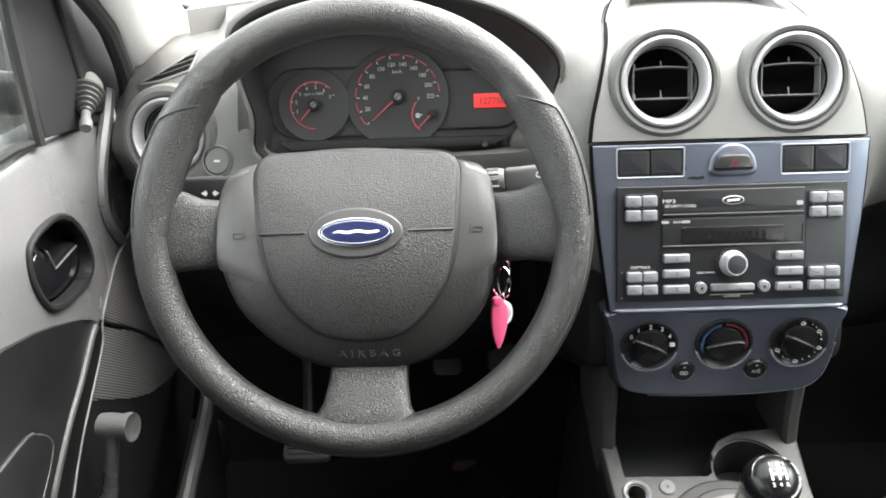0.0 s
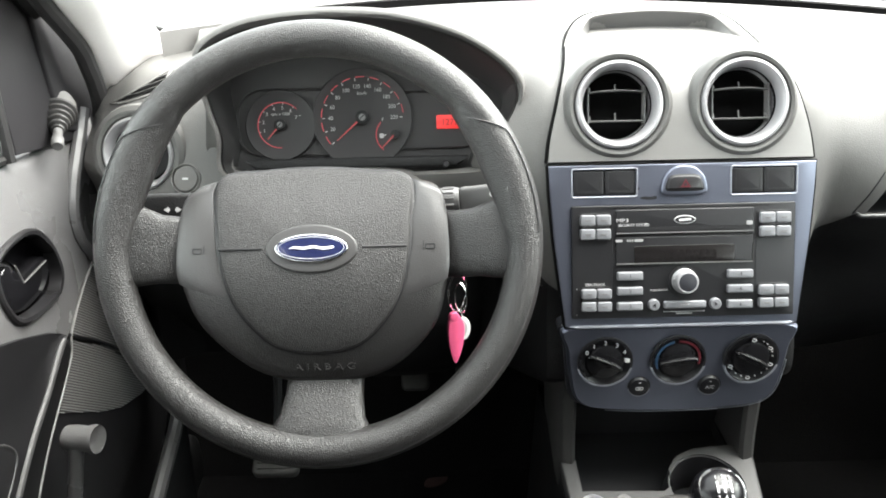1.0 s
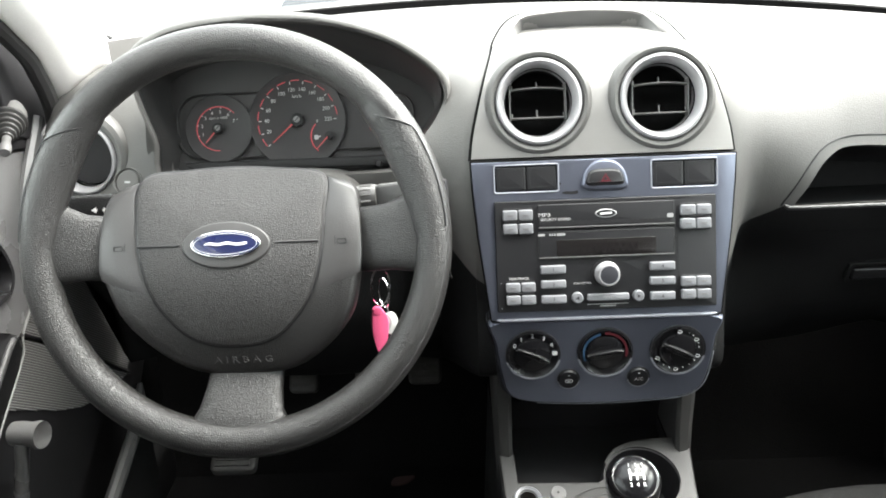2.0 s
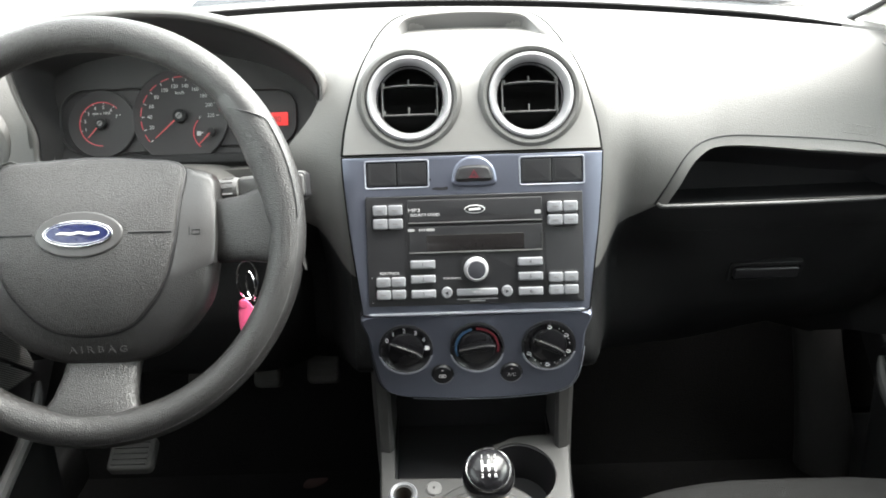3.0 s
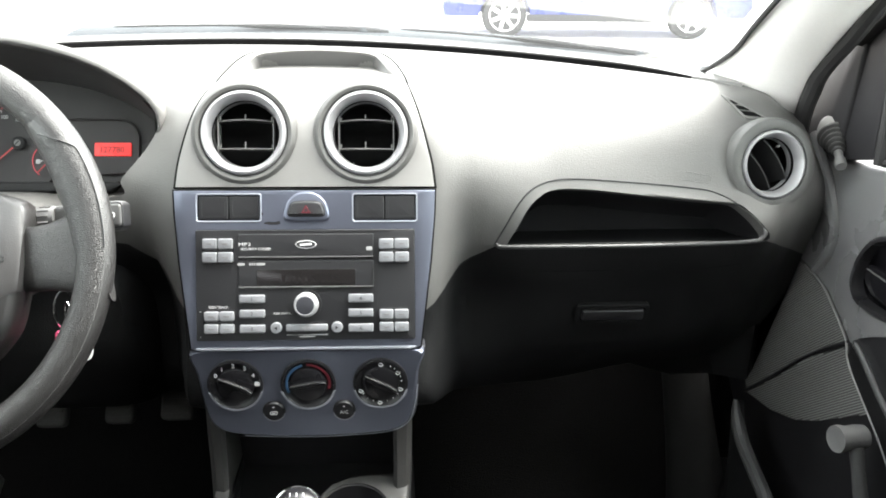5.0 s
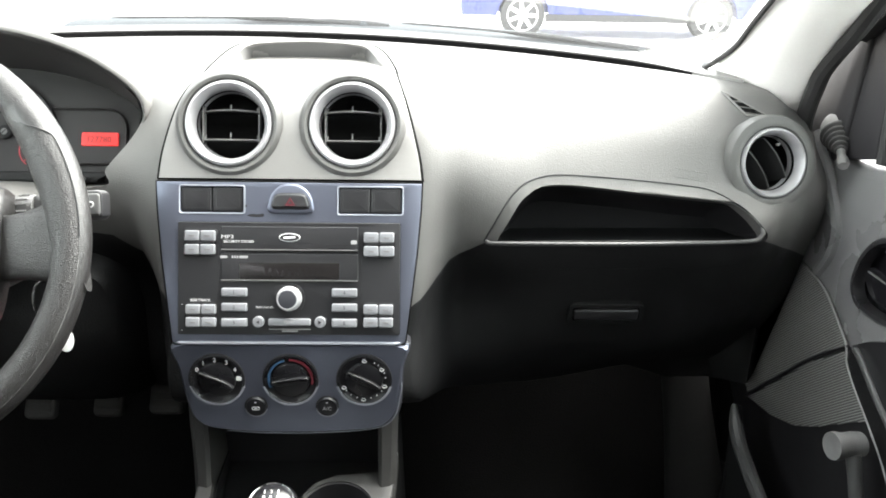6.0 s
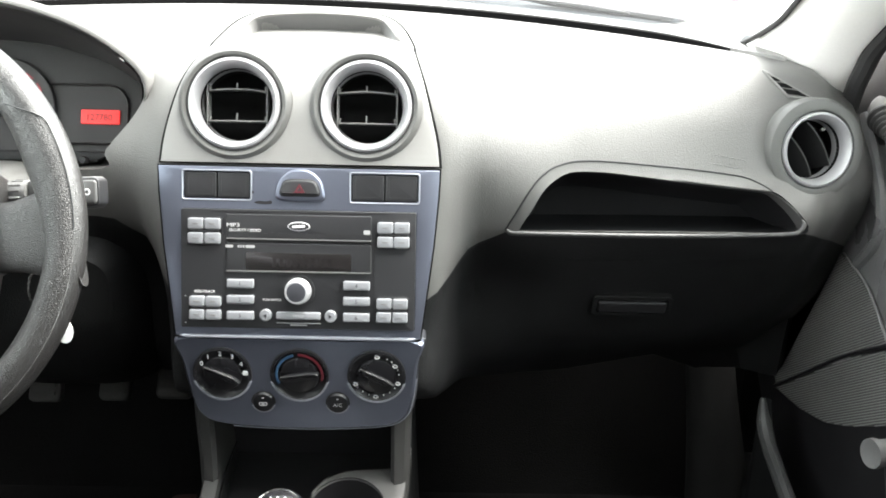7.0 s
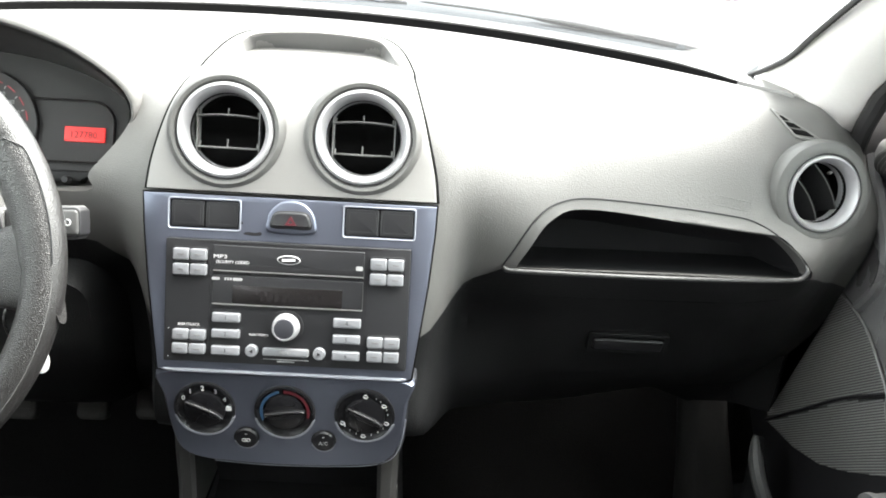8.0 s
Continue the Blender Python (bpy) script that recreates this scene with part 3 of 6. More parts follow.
def on_pad(x, z, lift=0.0):
    """A place on the pad's skin, met from the cabin, and the way out of it."""
    hit, out, _, _ = pad_tree.ray_cast(Vector((x, 0.6, z)), Vector((0, 1, 0)))
    if hit is None:
        hit, out, _, _ = pad_tree.find_nearest(Vector((x, 0.95, z)))
    out = -out if out.y > 0 else out
    return hit + out * lift, out


groove_line = smooth_line([(-0.1570, -0.0339), (-0.1500, -0.0163), (-0.1345, 0.0140), (-0.1180, 0.0312), (-0.0980, 0.0385), (-0.0730, 0.0405), (-0.0374, 0.0380), (0.0204, 0.0316), (0.0783, 0.0241), (0.0959, 0.0207), (0.1107, 0.0149), (0.1225, 0.0085)], 4)
world_line = [TRAY @ Vector((p[0], p[1], 0)) for p in groove_line]
groove = [tuple(on_pad(p.x, p.z, 0.0002)[0]) for p in world_line]
part("tray_groove", tube(groove, 0.0009, 6), BLACK_PLASTIC, dashboard, "fine dark groove round the tray")
sill_line = smooth_line([(0.2035, 0.8530, 0.8400), (0.2065, 0.8520, 0.8370), (0.2150, 0.8515, 0.8362), (0.267, 0.8510, 0.8362), (0.353, 0.8500, 0.8370), (0.438, 0.8510, 0.8385), (0.495, 0.8555, 0.8395), (0.5065, 0.8590, 0.8415), (0.5120, 0.8630, 0.8462), (0.5105, 0.8670, 0.8520)], 4)
part("tray_sill", tube([tuple(p) for p in sill_line], [0.0012, 0.0016, 0.0020, 0.0024] + [0.0025] * (len(sill_line) - 9) + [0.0028, 0.0024, 0.0019, 0.0014, 0.0008], 10), LIP_GREY, dashboard, "rounded grey lower lip of the tray")

# defroster channel behind the pad, and the small corner grilles
def gap_width(x):
    """The channel narrows to a point at both ends."""
    f = min(1.0, max(0.0, (abs(x) - 0.40) / 0.085))
    return 1 - 0.9 * f * f


bm = loft([[(x, far_edge(x)[0] + dy * gap_width(x), far_edge(x)[1] + dz) for dy, dz in ((0.002, -0.006), (0.03, -0.022), (0.056, -0.022), (0.060, 0.0), (0.0655, 0.0012), (0.0655, -0.03), (0.002, -0.03))] for x in [-0.46 + 0.94 * i / 40 for i in range(41)]])
part("defroster_channel", bm, VENT_BLACK, dashboard, "black defroster channel at the foot of the windscreen")
bm = loft([[(x, far_edge(x)[0] + (dy * gap_width(x) if dy < 0.068 else dy), far_edge(x)[1] + dz) for dy, dz in ((0.066, 0.0005), (0.067, 0.0020), (0.080, 0.0040), (0.0825, 0.0), (0.0825, -0.03), (0.066, -0.03))] for x in [-0.565 + 1.095 * i / 44 for i in range(45)]])
part("screen_ledge", bm, GREY_TRIM, dashboard, "pale ledge against the windscreen")

LID_PULL = material("glovebox_pull_plastic", (0.013, 0.013, 0.014), 0.42, vary=0.1)
# lid of the glovebox, following the lower moulding
rows = []
for i in range(17):
    x = 0.215 + 0.30 * i / 16
    proud = 0.0026 * min(1.0, i / 3, (16 - i) / 3) - 0.0004
    line = [p for p in dash_ring(x)[:57] if 0.665 < p[2] < 0.80 and p[1] < 0.96]
    pick = [line[round(i * (len(line) - 1) / 9)] for i in range(10)]
    rows.append([(x, p[1] - proud * min(1.0, 0.4 + k / 2), p[2]) for k, p in enumerate(pick)] + [(x, p[1] + 0.01, p[2]) for p in reversed(pick)])
lid = part("glovebox_lid", loft(rows), DARK_PLASTIC, dashboard, angle=50)
m = plane_at((0.357, 0.9085, 0.7265), (1, 0, 0), (0, -0.28, 1))
part("handle", slab(rounded_rect(0.078, 0.016, 0.003), m, -0.004, 0.005, 0.003), LID_PULL, lid, "dark grey glovebox pull")
part("recess", frame_ring(rounded_rect(0.090, 0.030, 0.005), rounded_rect(0.080, 0.020, 0.004), m, -0.006, 0.002), DARK_PLASTIC, lid)

# raised bars of moulded lettering on the airbag lid


p, out = on_pad(0.434, 0.9025)
m = plane_at(p, (1, 0, -out.x / out.z if abs(out.z) > 0.2 else 0), out.cross(Vector((1, 0, 0))))
part("airbag_frame", frame_ring(rounded_rect(0.044, 0.0105, 0.003), rounded_rect(0.0425, 0.0090, 0.0025), m, -0.004, 0.0004, 0.0002), GREY_PAD, dashboard, "faint moulded frame")
for k in range(7):
    part("airbag_mark", bar(m, -0.0172 + k * 0.0052, 0, -0.0140 + k * 0.0052, 0, 0.0045, -0.002, 0.00045), GREY_PAD, dashboard)
for A, B, C in (((0.486, 0.9835), (0.537, 0.9580), (0.508, 0.9610)), ((-0.541, 0.982), (-0.616, 0.944), (-0.549, 0.963))):
    A, B, C = (np.array(p) for p in (A, B, C))

    def spot(f, u, lift):
        x, z = A + f * ((C - A) * (1 - u) + (B - A) * u)
        return tuple(on_pad(x, z, lift)[0])

    edge = [spot(0.04 + 0.96 * k / 8, 0.0, 0.0006) for k in range(9)] + [spot(1.0, k / 8, 0.0006) for k in range(1, 9)] + [spot(1.0 - 0.96 * k / 8, 1.0, 0.0006) for k in range(1, 9)]
    grille = part("corner_grille", tube(edge, 0.0013, 6, closed=True), GREY_TRIM, dashboard, "small pale-rimmed side-window vent with black slots")
    for f0, f1 in ((0.24, 0.36), (0.46, 0.60), (0.70, 0.86)):
        rows = []
        for k in range(7):
            u = 0.06 + 0.88 * k / 6
            rows.append([spot(f0, u, 0.0012), spot(f1, u, 0.0012), spot(f1, u, -0.006), spot(f0, u, -0.006)])
        part("slot", loft(rows), VENT_BLACK, grille, "black slot")

# ---------------------------------------------------------------- centre stack
STACK = plane_at((0, 0.770, 0.764), (1, 0, 0), (0, 0.35, 1))
UPZ = math.sqrt(1 + 0.35 ** 2)


def on_stack(x, z, n=0.0):
    return shift(STACK, x, (z - 0.764) * UPZ, n)


def stack_rect(x0, x1, z0, z1, r=0.001, m=None):
    """Plane at the middle and outline of a rectangle given by its edges on the stack's face."""
    return on_stack((x0 + x1) / 2, (z0 + z1) / 2), rounded_rect(abs(x1 - x0), abs(z1 - z0) * UPZ, r)


# darker copy of the panel's grey, for the shaded wall inside the hood
HOOD_SHADE = material("shaded_grey_plastic", (0.095, 0.095, 0.092), 0.5, vary=0.06, grain=0.1, scale=800)
stack = thing("centre_stack", (0, 0.80, 0.85), "centre stack with grey top and blue-grey metallic face", "centre stack")
prof = smooth_line([(0.8285, 0.9128), (0.838, 0.935), (0.850, 0.9605), (0.868, 0.982), (0.895, 0.9965), (0.93, 1.0035), (0.975, 1.0075), (1.02, 1.009), (1.05, 1.0085)], 4)
half = smooth_line([(0.1335,), (0.1304,), (0.1238,), (0.1172,), (0.1105,), (0.1050,), (0.0985,), (0.086,), (0.068,)], 4)
rings = []
for i, p in enumerate(prof):
    a, b = prof[max(i - 1, 0)], prof[min(i + 1, len(prof) - 1)]
    t = (b - a) / np.hypot(*(b - a))
    n = np.array([-t[1], t[0]])
    w = float(half[i][0])
    top = [(-w, -0.004), (-w + 0.0006, -0.0012), (-w + 0.0025, 0.0), (-w * 0.5, 0.0008), (0, 0.001), (w * 0.5, 0.0008), (w - 0.0025, 0.0), (w - 0.0006, -0.0012), (w, -0.004), (w, -0.014), (-w, -0.014)]
    rings.append([(x, p[0] + n[0] * (o + 0.002), p[1] + n[1] * (o + 0.002)) for x, o in top])
wide = []
for ring, w in zip(rings, half):
    w = float(w[0])
    wide.append([(x * (w + 0.0026) / w, y + 0.0014, z - 0.0012) for x, y, z in ring])
part("panel_gap", carve(loft(wide), [round_cutter(v, 0.0475) for v in VENTS[:2]]), VENT_BLACK, stack, "dark gap round the panel")
bm = carve(loft(rings), [round_cutter(v, 0.0475) for v in VENTS[:2]])
part("upper_panel", bm, GREY_TRIM, stack, "pale grey panel round the two vents", angle=40)

# hooded recess at the top of the stack: the panel's rim rises into a lip, the wall inside coloured darker for its shade
def arch(points):
    """A curve given from its right foot to its crown, mirrored to the left."""
    return smooth_line([(-x, y, z) for x, y, z in points] + [p for p in reversed(points[:-1])], 4)


rim = arch([(0.1062, 0.918, 0.998), (0.1040, 0.940, 1.0055), (0.0985, 0.960, 1.0125), (0.0910, 0.977, 1.0200), (0.0800, 0.990, 1.0265), (0.0640, 0.999, 1.0303), (0.0340, 1.005, 1.0325), (0.0, 1.007, 1.0335)])
wall_top = arch([(0.0890, 0.950, 1.0010), (0.0862, 0.962, 1.0090), (0.0800, 0.974, 1.0170), (0.0730, 0.984, 1.0235), (0.0680, 0.990, 1.0262), (0.0580, 0.995, 1.0283), (0.0320, 0.999, 1.0300), (0.0, 1.001, 1.0308)])
wall_foot = arch([(0.0840, 0.948, 0.9990), (0.0770, 0.961, 1.0050), (0.0720, 0.975, 1.0055), (0.0675, 0.992, 1.0060), (0.0650, 1.004, 1.0065), (0.0560, 1.008, 1.0070), (0.0320, 1.010, 1.0075), (0.0, 1.011, 1.0075)])
rings = []
for o, w in zip(rim, wall_top):
    away = np.array([o[0] * 0.03, 0.003, 0.0])
    rings.append([tuple(w + np.array([0, 0.004, -0.006])), tuple(w), tuple(w * 0.7 + o * 0.3 + np.array([0, 0, 0.0009])), tuple(w * 0.2 + o * 0.8 + np.array([0, 0, 0.0008])), tuple(o), tuple(o + away + np.array([0, 0.0, -0.002])), (o[0] * 1.02, o[1] + 0.010, 0.990), (w[0], w[1] + 0.02, 0.990)])
hump = part("hood", loft(rings), GREY_TRIM, stack, "grey hood lip at the top of the stack", angle=50)
rings = []
for w, b in zip(wall_top, wall_foot):
    rings.append([tuple(b), tuple(w + np.array([0, 0.0006, -0.0006])), tuple(w + np.array([0, 0.004, -0.006])), tuple(b + np.array([0, 0.006, -0.004]))])
part("back_wall", loft(rings), HOOD_SHADE, hump, "sloping wall inside the hood, darker grey for its shade", angle=25)
part("hood_gap", tube([tuple(o + np.array([o[0] * 0.012, 0.0012, -0.0006])) for o in rim], 0.0014, 6), VENT_BLACK, hump, "dark gap round the hood")

# upper face: blue-grey panel with openings
face = [(-0.1335, 0.9112), (0.1335, 0.9112), (0.1325, 0.885), (0.1285, 0.84), (0.1175, 0.7575), (-0.1175, 0.7575), (-0.1285, 0.84), (-0.1325, 0.885)]
face = [(x, (z - 0.764) * UPZ) for x, z in face]
radio_m, radio_o = stack_rect(-0.1115, 0.1125, 0.7655, 0.8735, 0.002)
swl_m, swl_o = stack_rect(-0.1095, -0.0465, 0.8825, 0.9065, 0.002)
swr_m, swr_o = stack_rect(0.0495, 0.1135, 0.8820, 0.9065, 0.002)
haz_m = on_stack(0.0013, 0.8925)
bm = carve(slab(list(reversed(face)), STACK, -0.012, 0.0, 0.0015), [slab(radio_o, radio_m, -0.03, 0.02), slab(swl_o, swl_m, -0.009, 0.02), slab(swr_o, swr_m, -0.009, 0.02)])
part("face_gap", slab(list(reversed([(x * 1.012, y + 0.0012 * (1 if y > 0.05 else -1)) for x, y in face])), STACK, -0.012, -0.0018), VENT_BLACK, stack, "dark gap round the face panel")
face_part = part("face_panel", bm, BLUE_PANEL, stack, "blue-grey metallic face panel", angle=30)
for mm, w, h in ((swl_m, 0.0655, 0.0285), (swr_m, 0.0665, 0.029)):
    part("switch_frame", frame_ring(rounded_rect(w + 0.0012, h + 0.0010, 0.003), rounded_rect(w - 0.0016, h - 0.0016, 0.002), mm, -0.001, 0.0010, 0.0005), PALE_FRAME, face_part, "thin pale silver frame")
    for k in (-1, 1):
        b = part("blank_switch", slab(rounded_rect(w / 2 - 0.0026, h - 0.0045, 0.0015), shift(mm, k * (w / 4 - 0.0007), 0), -0.009, -0.0005, 0.0012), RADIO_BLACK, face_part, "blank charcoal switch cover")
        part("inlay", frame_ring(rounded_rect(w / 2 - 0.009, h - 0.011, 0.0015), rounded_rect(w / 2 - 0.0096, h - 0.0116, 0.0012), shift(mm, k * (w / 4 - 0.0007), 0), -0.0008, -0.0002, 0.0001), SILL_GREY, b)
pad = [(-0.0215, -0.0085), (0.0, -0.0105), (0.0215, -0.0085), (0.0225, 0.002), (0.0190, 0.011), (0.0105, 0.0185), (0.0, 0.0205), (-0.0105, 0.0185), (-0.0190, 0.011), (-0.0225, 0.002)]
pad = [tuple(p) for p in smooth_line(pad, 4, True)]
hz = part("hazard_surround", slab(pad, shift(haz_m, 0, -0.002), -0.002, 0.0035, 0.0025), BLUE_PANEL, face_part, "domed blue-grey surround of the hazard switch")
key = [tuple(p) for p in smooth_line([(-0.0180, -0.0068), (0.0, -0.0074), (0.0180, -0.0068), (0.0180, 0.002), (0.0135, 0.0082), (0, 0.0094), (-0.0135, 0.0082), (-0.0180, 0.002)], 4, True)]
part("switch_rim", slab(key, haz_m, 0.0, 0.0042, 0.0008), BLACK_PLASTIC, hz)
hk = part("hazard_switch", slab(inset(key, 0.0012), haz_m, 0.0, 0.0062, 0.002), RADIO_BLACK, face_part, "charcoal hazard switch")
part("triangle", carve(slab([(-0.0052, -0.0038), (0.0052, -0.0038), (0.0, 0.0048)], haz_m, 0.0050, 0.0066), [slab([(-0.0022, -0.0021), (0.0022, -0.0021), (0.0, 0.0016)], haz_m, 0.004, 0.008)]), RED_PRINT, hk, "red warning triangle")
scuff = [tuple(p) for p in smooth_line([(-0.008, 0.0), (-0.004, 0.0016), (0.003, 0.0012), (0.008, 0.002), (0.0085, -0.001), (0.002, -0.0018), (-0.005, -0.0012)], 3, True)]
part("scuff", slab(scuff, on_stack(-0.0345, 0.8795), 0.0, 0.0003), RADIO_BLACK, face_part, "dark scuffed patch in the paint")
part("scuff", slab(oval(0.002, 0.003, 8), on_stack(-0.0440, 0.8885), 0.0, 0.0003), RADIO_BLACK, face_part, "dark scuffed patch in the paint")

# silver strip and the lower climate panel
rings = []
for i in range(25):
    x = -0.1168 + 0.2336 * i / 24
    back = 0.004 if i in (0, 24) else 0.0
    rings.append([(x, 0.7665 + dy + back, 0.7575 + dz) for dy, dz in ((0.006, 0.0014), (0.0006, 0.0014), (-0.0010, 0.0008), (-0.0013, -0.0002), (-0.0006, -0.0011), (0.006, -0.0014))])
part("silver_strip", loft(rings), PALE_FRAME, stack, "satin silver strip under the radio")
SLATE = material("dark_slate_plastic", (0.020, 0.021, 0.026), 0.45, vary=0.08, grain=0.1, scale=800)
CLIMATE = plane_at((0, 0.767, 0.717), (1, 0, 0), (0, 0.03, 1))
low = [tuple(p) for p in smooth_line([(-0.1165, 0.038), (-0.04, 0.039), (0.04, 0.039), (0.1165, 0.038), (0.1155, 0.01), (0.1115, -0.028), (0.104, -0.050), (0.085, -0.0615), (0.04, -0.0660), (-0.005, -0.0672), (-0.045, -0.0660), (-0.085, -0.0615), (-0.1025, -0.050), (-0.1095, -0.028), (-0.115, 0.01)], 5, True)]
rings = [[CLIMATE @ Vector((x, y, -0.03 + min(0, (y + 0.035)) * 0.08)) for x, y in low]]
for d, h in ((0.0, -0.006), (0.0008, -0.0025), (0.003, 0.0)):
    rings.append([CLIMATE @ Vector((x, y, h + min(0, (y + 0.035)) * 0.08)) for x, y in inset(low, d)])
climate = thing("climate_panel", (0, 0.767, 0.717), "blue-grey metallic climate panel with three round dials", "climate control")
part("panel", loft(rings), BLUE_PANEL, climate, angle=30)
rim = [(x * (1.012 if y > 0 else 1.012 + 0.03 * min(1.0, -y / 0.05)), y if y > 0 else y * 1.06) for x, y in low]
part("flange", loft([[CLIMATE @ Vector((x, y, h + min(0, (y + 0.035)) * 0.08)) for x, y in inset(rim, d)] for d, h in ((0.0, -0.03), (0.0, -0.0125), (0.0015, -0.0105), (0.006, -0.0085))]), SLATE, climate, "dark slate flange behind the panel", angle=30)
edge = [CLIMATE @ Vector((x, y, -0.002 + min(0, (y + 0.035)) * 0.08)) for x, y in inset(low, -0.0004)]
part("edge_line", tube([tuple(p) for p in edge[22:54]], 0.0006, 6), PALE_FRAME, climate, "thin pale lower edge")


def dial(x, ridge):
    m = shift(CLIMATE, x, 0, 0.0026)
    base = part("dial", lathe([(0.0276, -0.012), (0.0276, 0.0010), (0.0264, 0.0014), (0.0254, 0.0002), (0.0196, -0.0016), (0.0188, 0.0006), (0.0165, 0.0018), (0.0, 0.0020)], m, 48), KNOB_CAP, climate, "gloss black rotary dial")
    # the rim's lower arc is coloured pale as its highlight, the rest black
    part("rim_glint", arc(m, 0.0274, 0.0294, 196, 344, -0.002, 0.0014, 36), PALE_FRAME, base, "pale crescent for the highlight on the dial's lower rim")
    part("rim", arc(m, 0.0274, 0.0288, -16, 196, -0.002, 0.0008, 40), RADIO_BLACK, base)
    grip = [tuple(p) for p in smooth_line([(-0.0195, 0.001), (-0.012, 0.0033), (0.0, 0.0036), (0.012, 0.003), (0.0195, 0.0), (0.012, -0.003), (0.0, -0.0036), (-0.012, -0.0033)], 4, True)]
    part("grip", slab(grip, shift(m, 0, 0, 0, ridge), -0.004, 0.0062, 0.002), KNOB_CAP, base)
    part("pointer", bar(shift(m, 0, 0, 0, ridge), -0.0185, 0.0026, 0.010, 0.0026, 0.0005, 0.0040, 0.0064), SILL_GREY, base)
    return m, base


def ink(text, size, m, x, y, parent, mat=WHITE_PRINT, z=0.0, name="marking", squeeze=1.0):
    return part(name, words(text, size, shift(m, x, y, z), 0.0002, squeeze=squeeze), mat, parent, smooth=False)


def polar(r, deg):
    return r * math.cos(radians(deg)), r * math.sin(radians(deg))


m, base = dial(-0.0755, -24)
for txt, ang in zip("01234", (150, 124, 92, 60, 30)):
    ink(txt, 0.0068, m, *polar(0.0222, ang), base, z=0.0004)
part("marking", slab(rounded_rect(0.005, 0.004, 0.0006), shift(m, *polar(0.0228, 3)), -0.002, 0.0012), WHITE_PRINT, base)
part("marking", bar(shift(m, *polar(0.0165, 160), 0.0012), -0.0016, 0.001, 0.0016, -0.001, 0.0013), WHITE_PRINT, base)
m, base = dial(0.0, 10)
part("cold_band", arc(m, 0.0212, 0.0236, 104, 205, -0.002, 0.0008), BLUE_PRINT, base, "blue cold band")
part("warm_band", arc(m, 0.0212, 0.0236, -14, 92, -0.002, 0.0008), RED_PRINT, base, "red warm band")
part("marking", bar(shift(m, *polar(0.0165, 196), 0.0012), -0.002, 0.0004, 0.002, -0.0004, 0.001), WHITE_PRINT, base)
m, base = dial(0.0755, -26)
for ang in (88, 34, -18, -92, 202):
    mm = shift(m, *polar(0.0222, ang), 0.0002)
    part("marking", arc(mm, 0.0017, 0.0027, 190, 350, 0.0002, 0.0008, 8), WHITE_PRINT, base)
    part("marking", bar(mm, -0.0018, 0.0012, 0.0018, 0.0002, 0.0008), WHITE_PRINT, base)
for ang in (61, 48, 20, 6, -36, -54, -72, -110, -128, -146):
    part("marking", slab(oval(0.0011, 0.0011, 8), shift(m, *polar(0.0222, ang)), -0.002, 0.0008), WHITE_PRINT, base)
for x, txt in ((-0.0375, ""), (0.0365, "A/C")):
    m = shift(CLIMATE, x, -0.0325)
    b = part("push_button", lathe([(0.0112, -0.008), (0.0112, 0.001), (0.0098, 0.0028), (0.0, 0.0032)], m, 32), KNOB_CAP, climate, "round gloss black push button")
    # again a pale lower arc painted as the highlight of the button's rim
    part("rim_glint", arc(m, 0.0112, 0.0122, 200, 340, -0.002, 0.0012, 28), PALE_FRAME, b)
    part("rim", arc(m, 0.0112, 0.0121, -10, 190, -0.002, 0.0006, 28), RADIO_BLACK, b)
    if txt:
        ink(txt, 0.0056, m, 0, -0.0012, b, GREY_PRINT, z=0.0031)
    else:
        part("marking", frame_ring(rounded_rect(0.0082, 0.0040, 0.0016), rounded_rect(0.0066, 0.0026, 0.001), shift(m, 0, -0.001), 0.0028, 0.0036, 0.0002), GREY_PRINT, b)
        part("marking", bar(shift(m, 0, -0.001), -0.0016, 0, 0.0016, 0, 0.0010, 0.0028, 0.0036), GREY_PRINT, b)
    part("marking", bar(shift(m, 0, 0.0058), -0.0011, 0, 0.0011, 0, 0.0009, 0.002, 0.0034), GREY_PRINT, b)

# ---------------------------------------------------------------- radio
radio = thing("car_radio", (0, 0.785, 0.815), "charcoal car radio with pale silver buttons and round knob", "radio")
body = part("radio_face", slab(rounded_rect(0.2232, 0.1136, 0.0015), radio_m, -0.022, -0.0010, 0.0008), RADIO_BLACK, radio)


def rb(x0, x1, z0, z1, lift, bevel, r, mat, name, label="", parent=None):
    mm, o = stack_rect(x0, x1, z0, z1, r)
    return part(name, slab(o, mm, -0.003, lift, bevel), mat, parent or radio, label)


part("groove", bar(on_stack(0, 0.8712), -0.083, 0, 0.086, 0, 0.0012, -0.0012, -0.0006), BLACK_PLASTIC, body)
for x in (-0.0705, 0.0728):
    part("groove", bar(on_stack(x, 0.82), 0, -0.049, 0, 0.048, 0.0007, -0.0012, -0.0007), BLACK_PLASTIC, body)
slotp = rb(-0.0676, 0.0698, 0.8452, 0.8690, 0.0004, 0.0008, 0.001, RADIO_BLACK, "slot_panel")
part("disc_slot", bar(on_stack(0, 0.8508), -0.066, 0, 0.066, 0, 0.0034, 0.0, 0.0007), BLACK_PLASTIC, slotp, "narrow black disc slot")
part("slot_edge", bar(on_stack(0, 0.8470), -0.0672, 0, 0.0694, 0, 0.0010, 0.0, 0.0020), MID_PLASTIC, slotp, "pale lower edge of the slot")
badge = part("badge", slab(oval(0.0212, 0.0086, 32), on_stack(0.0009, 0.8588), 0.0, 0.0010, 0.0004), WHITE_PRINT, slotp, "small pale oval badge")
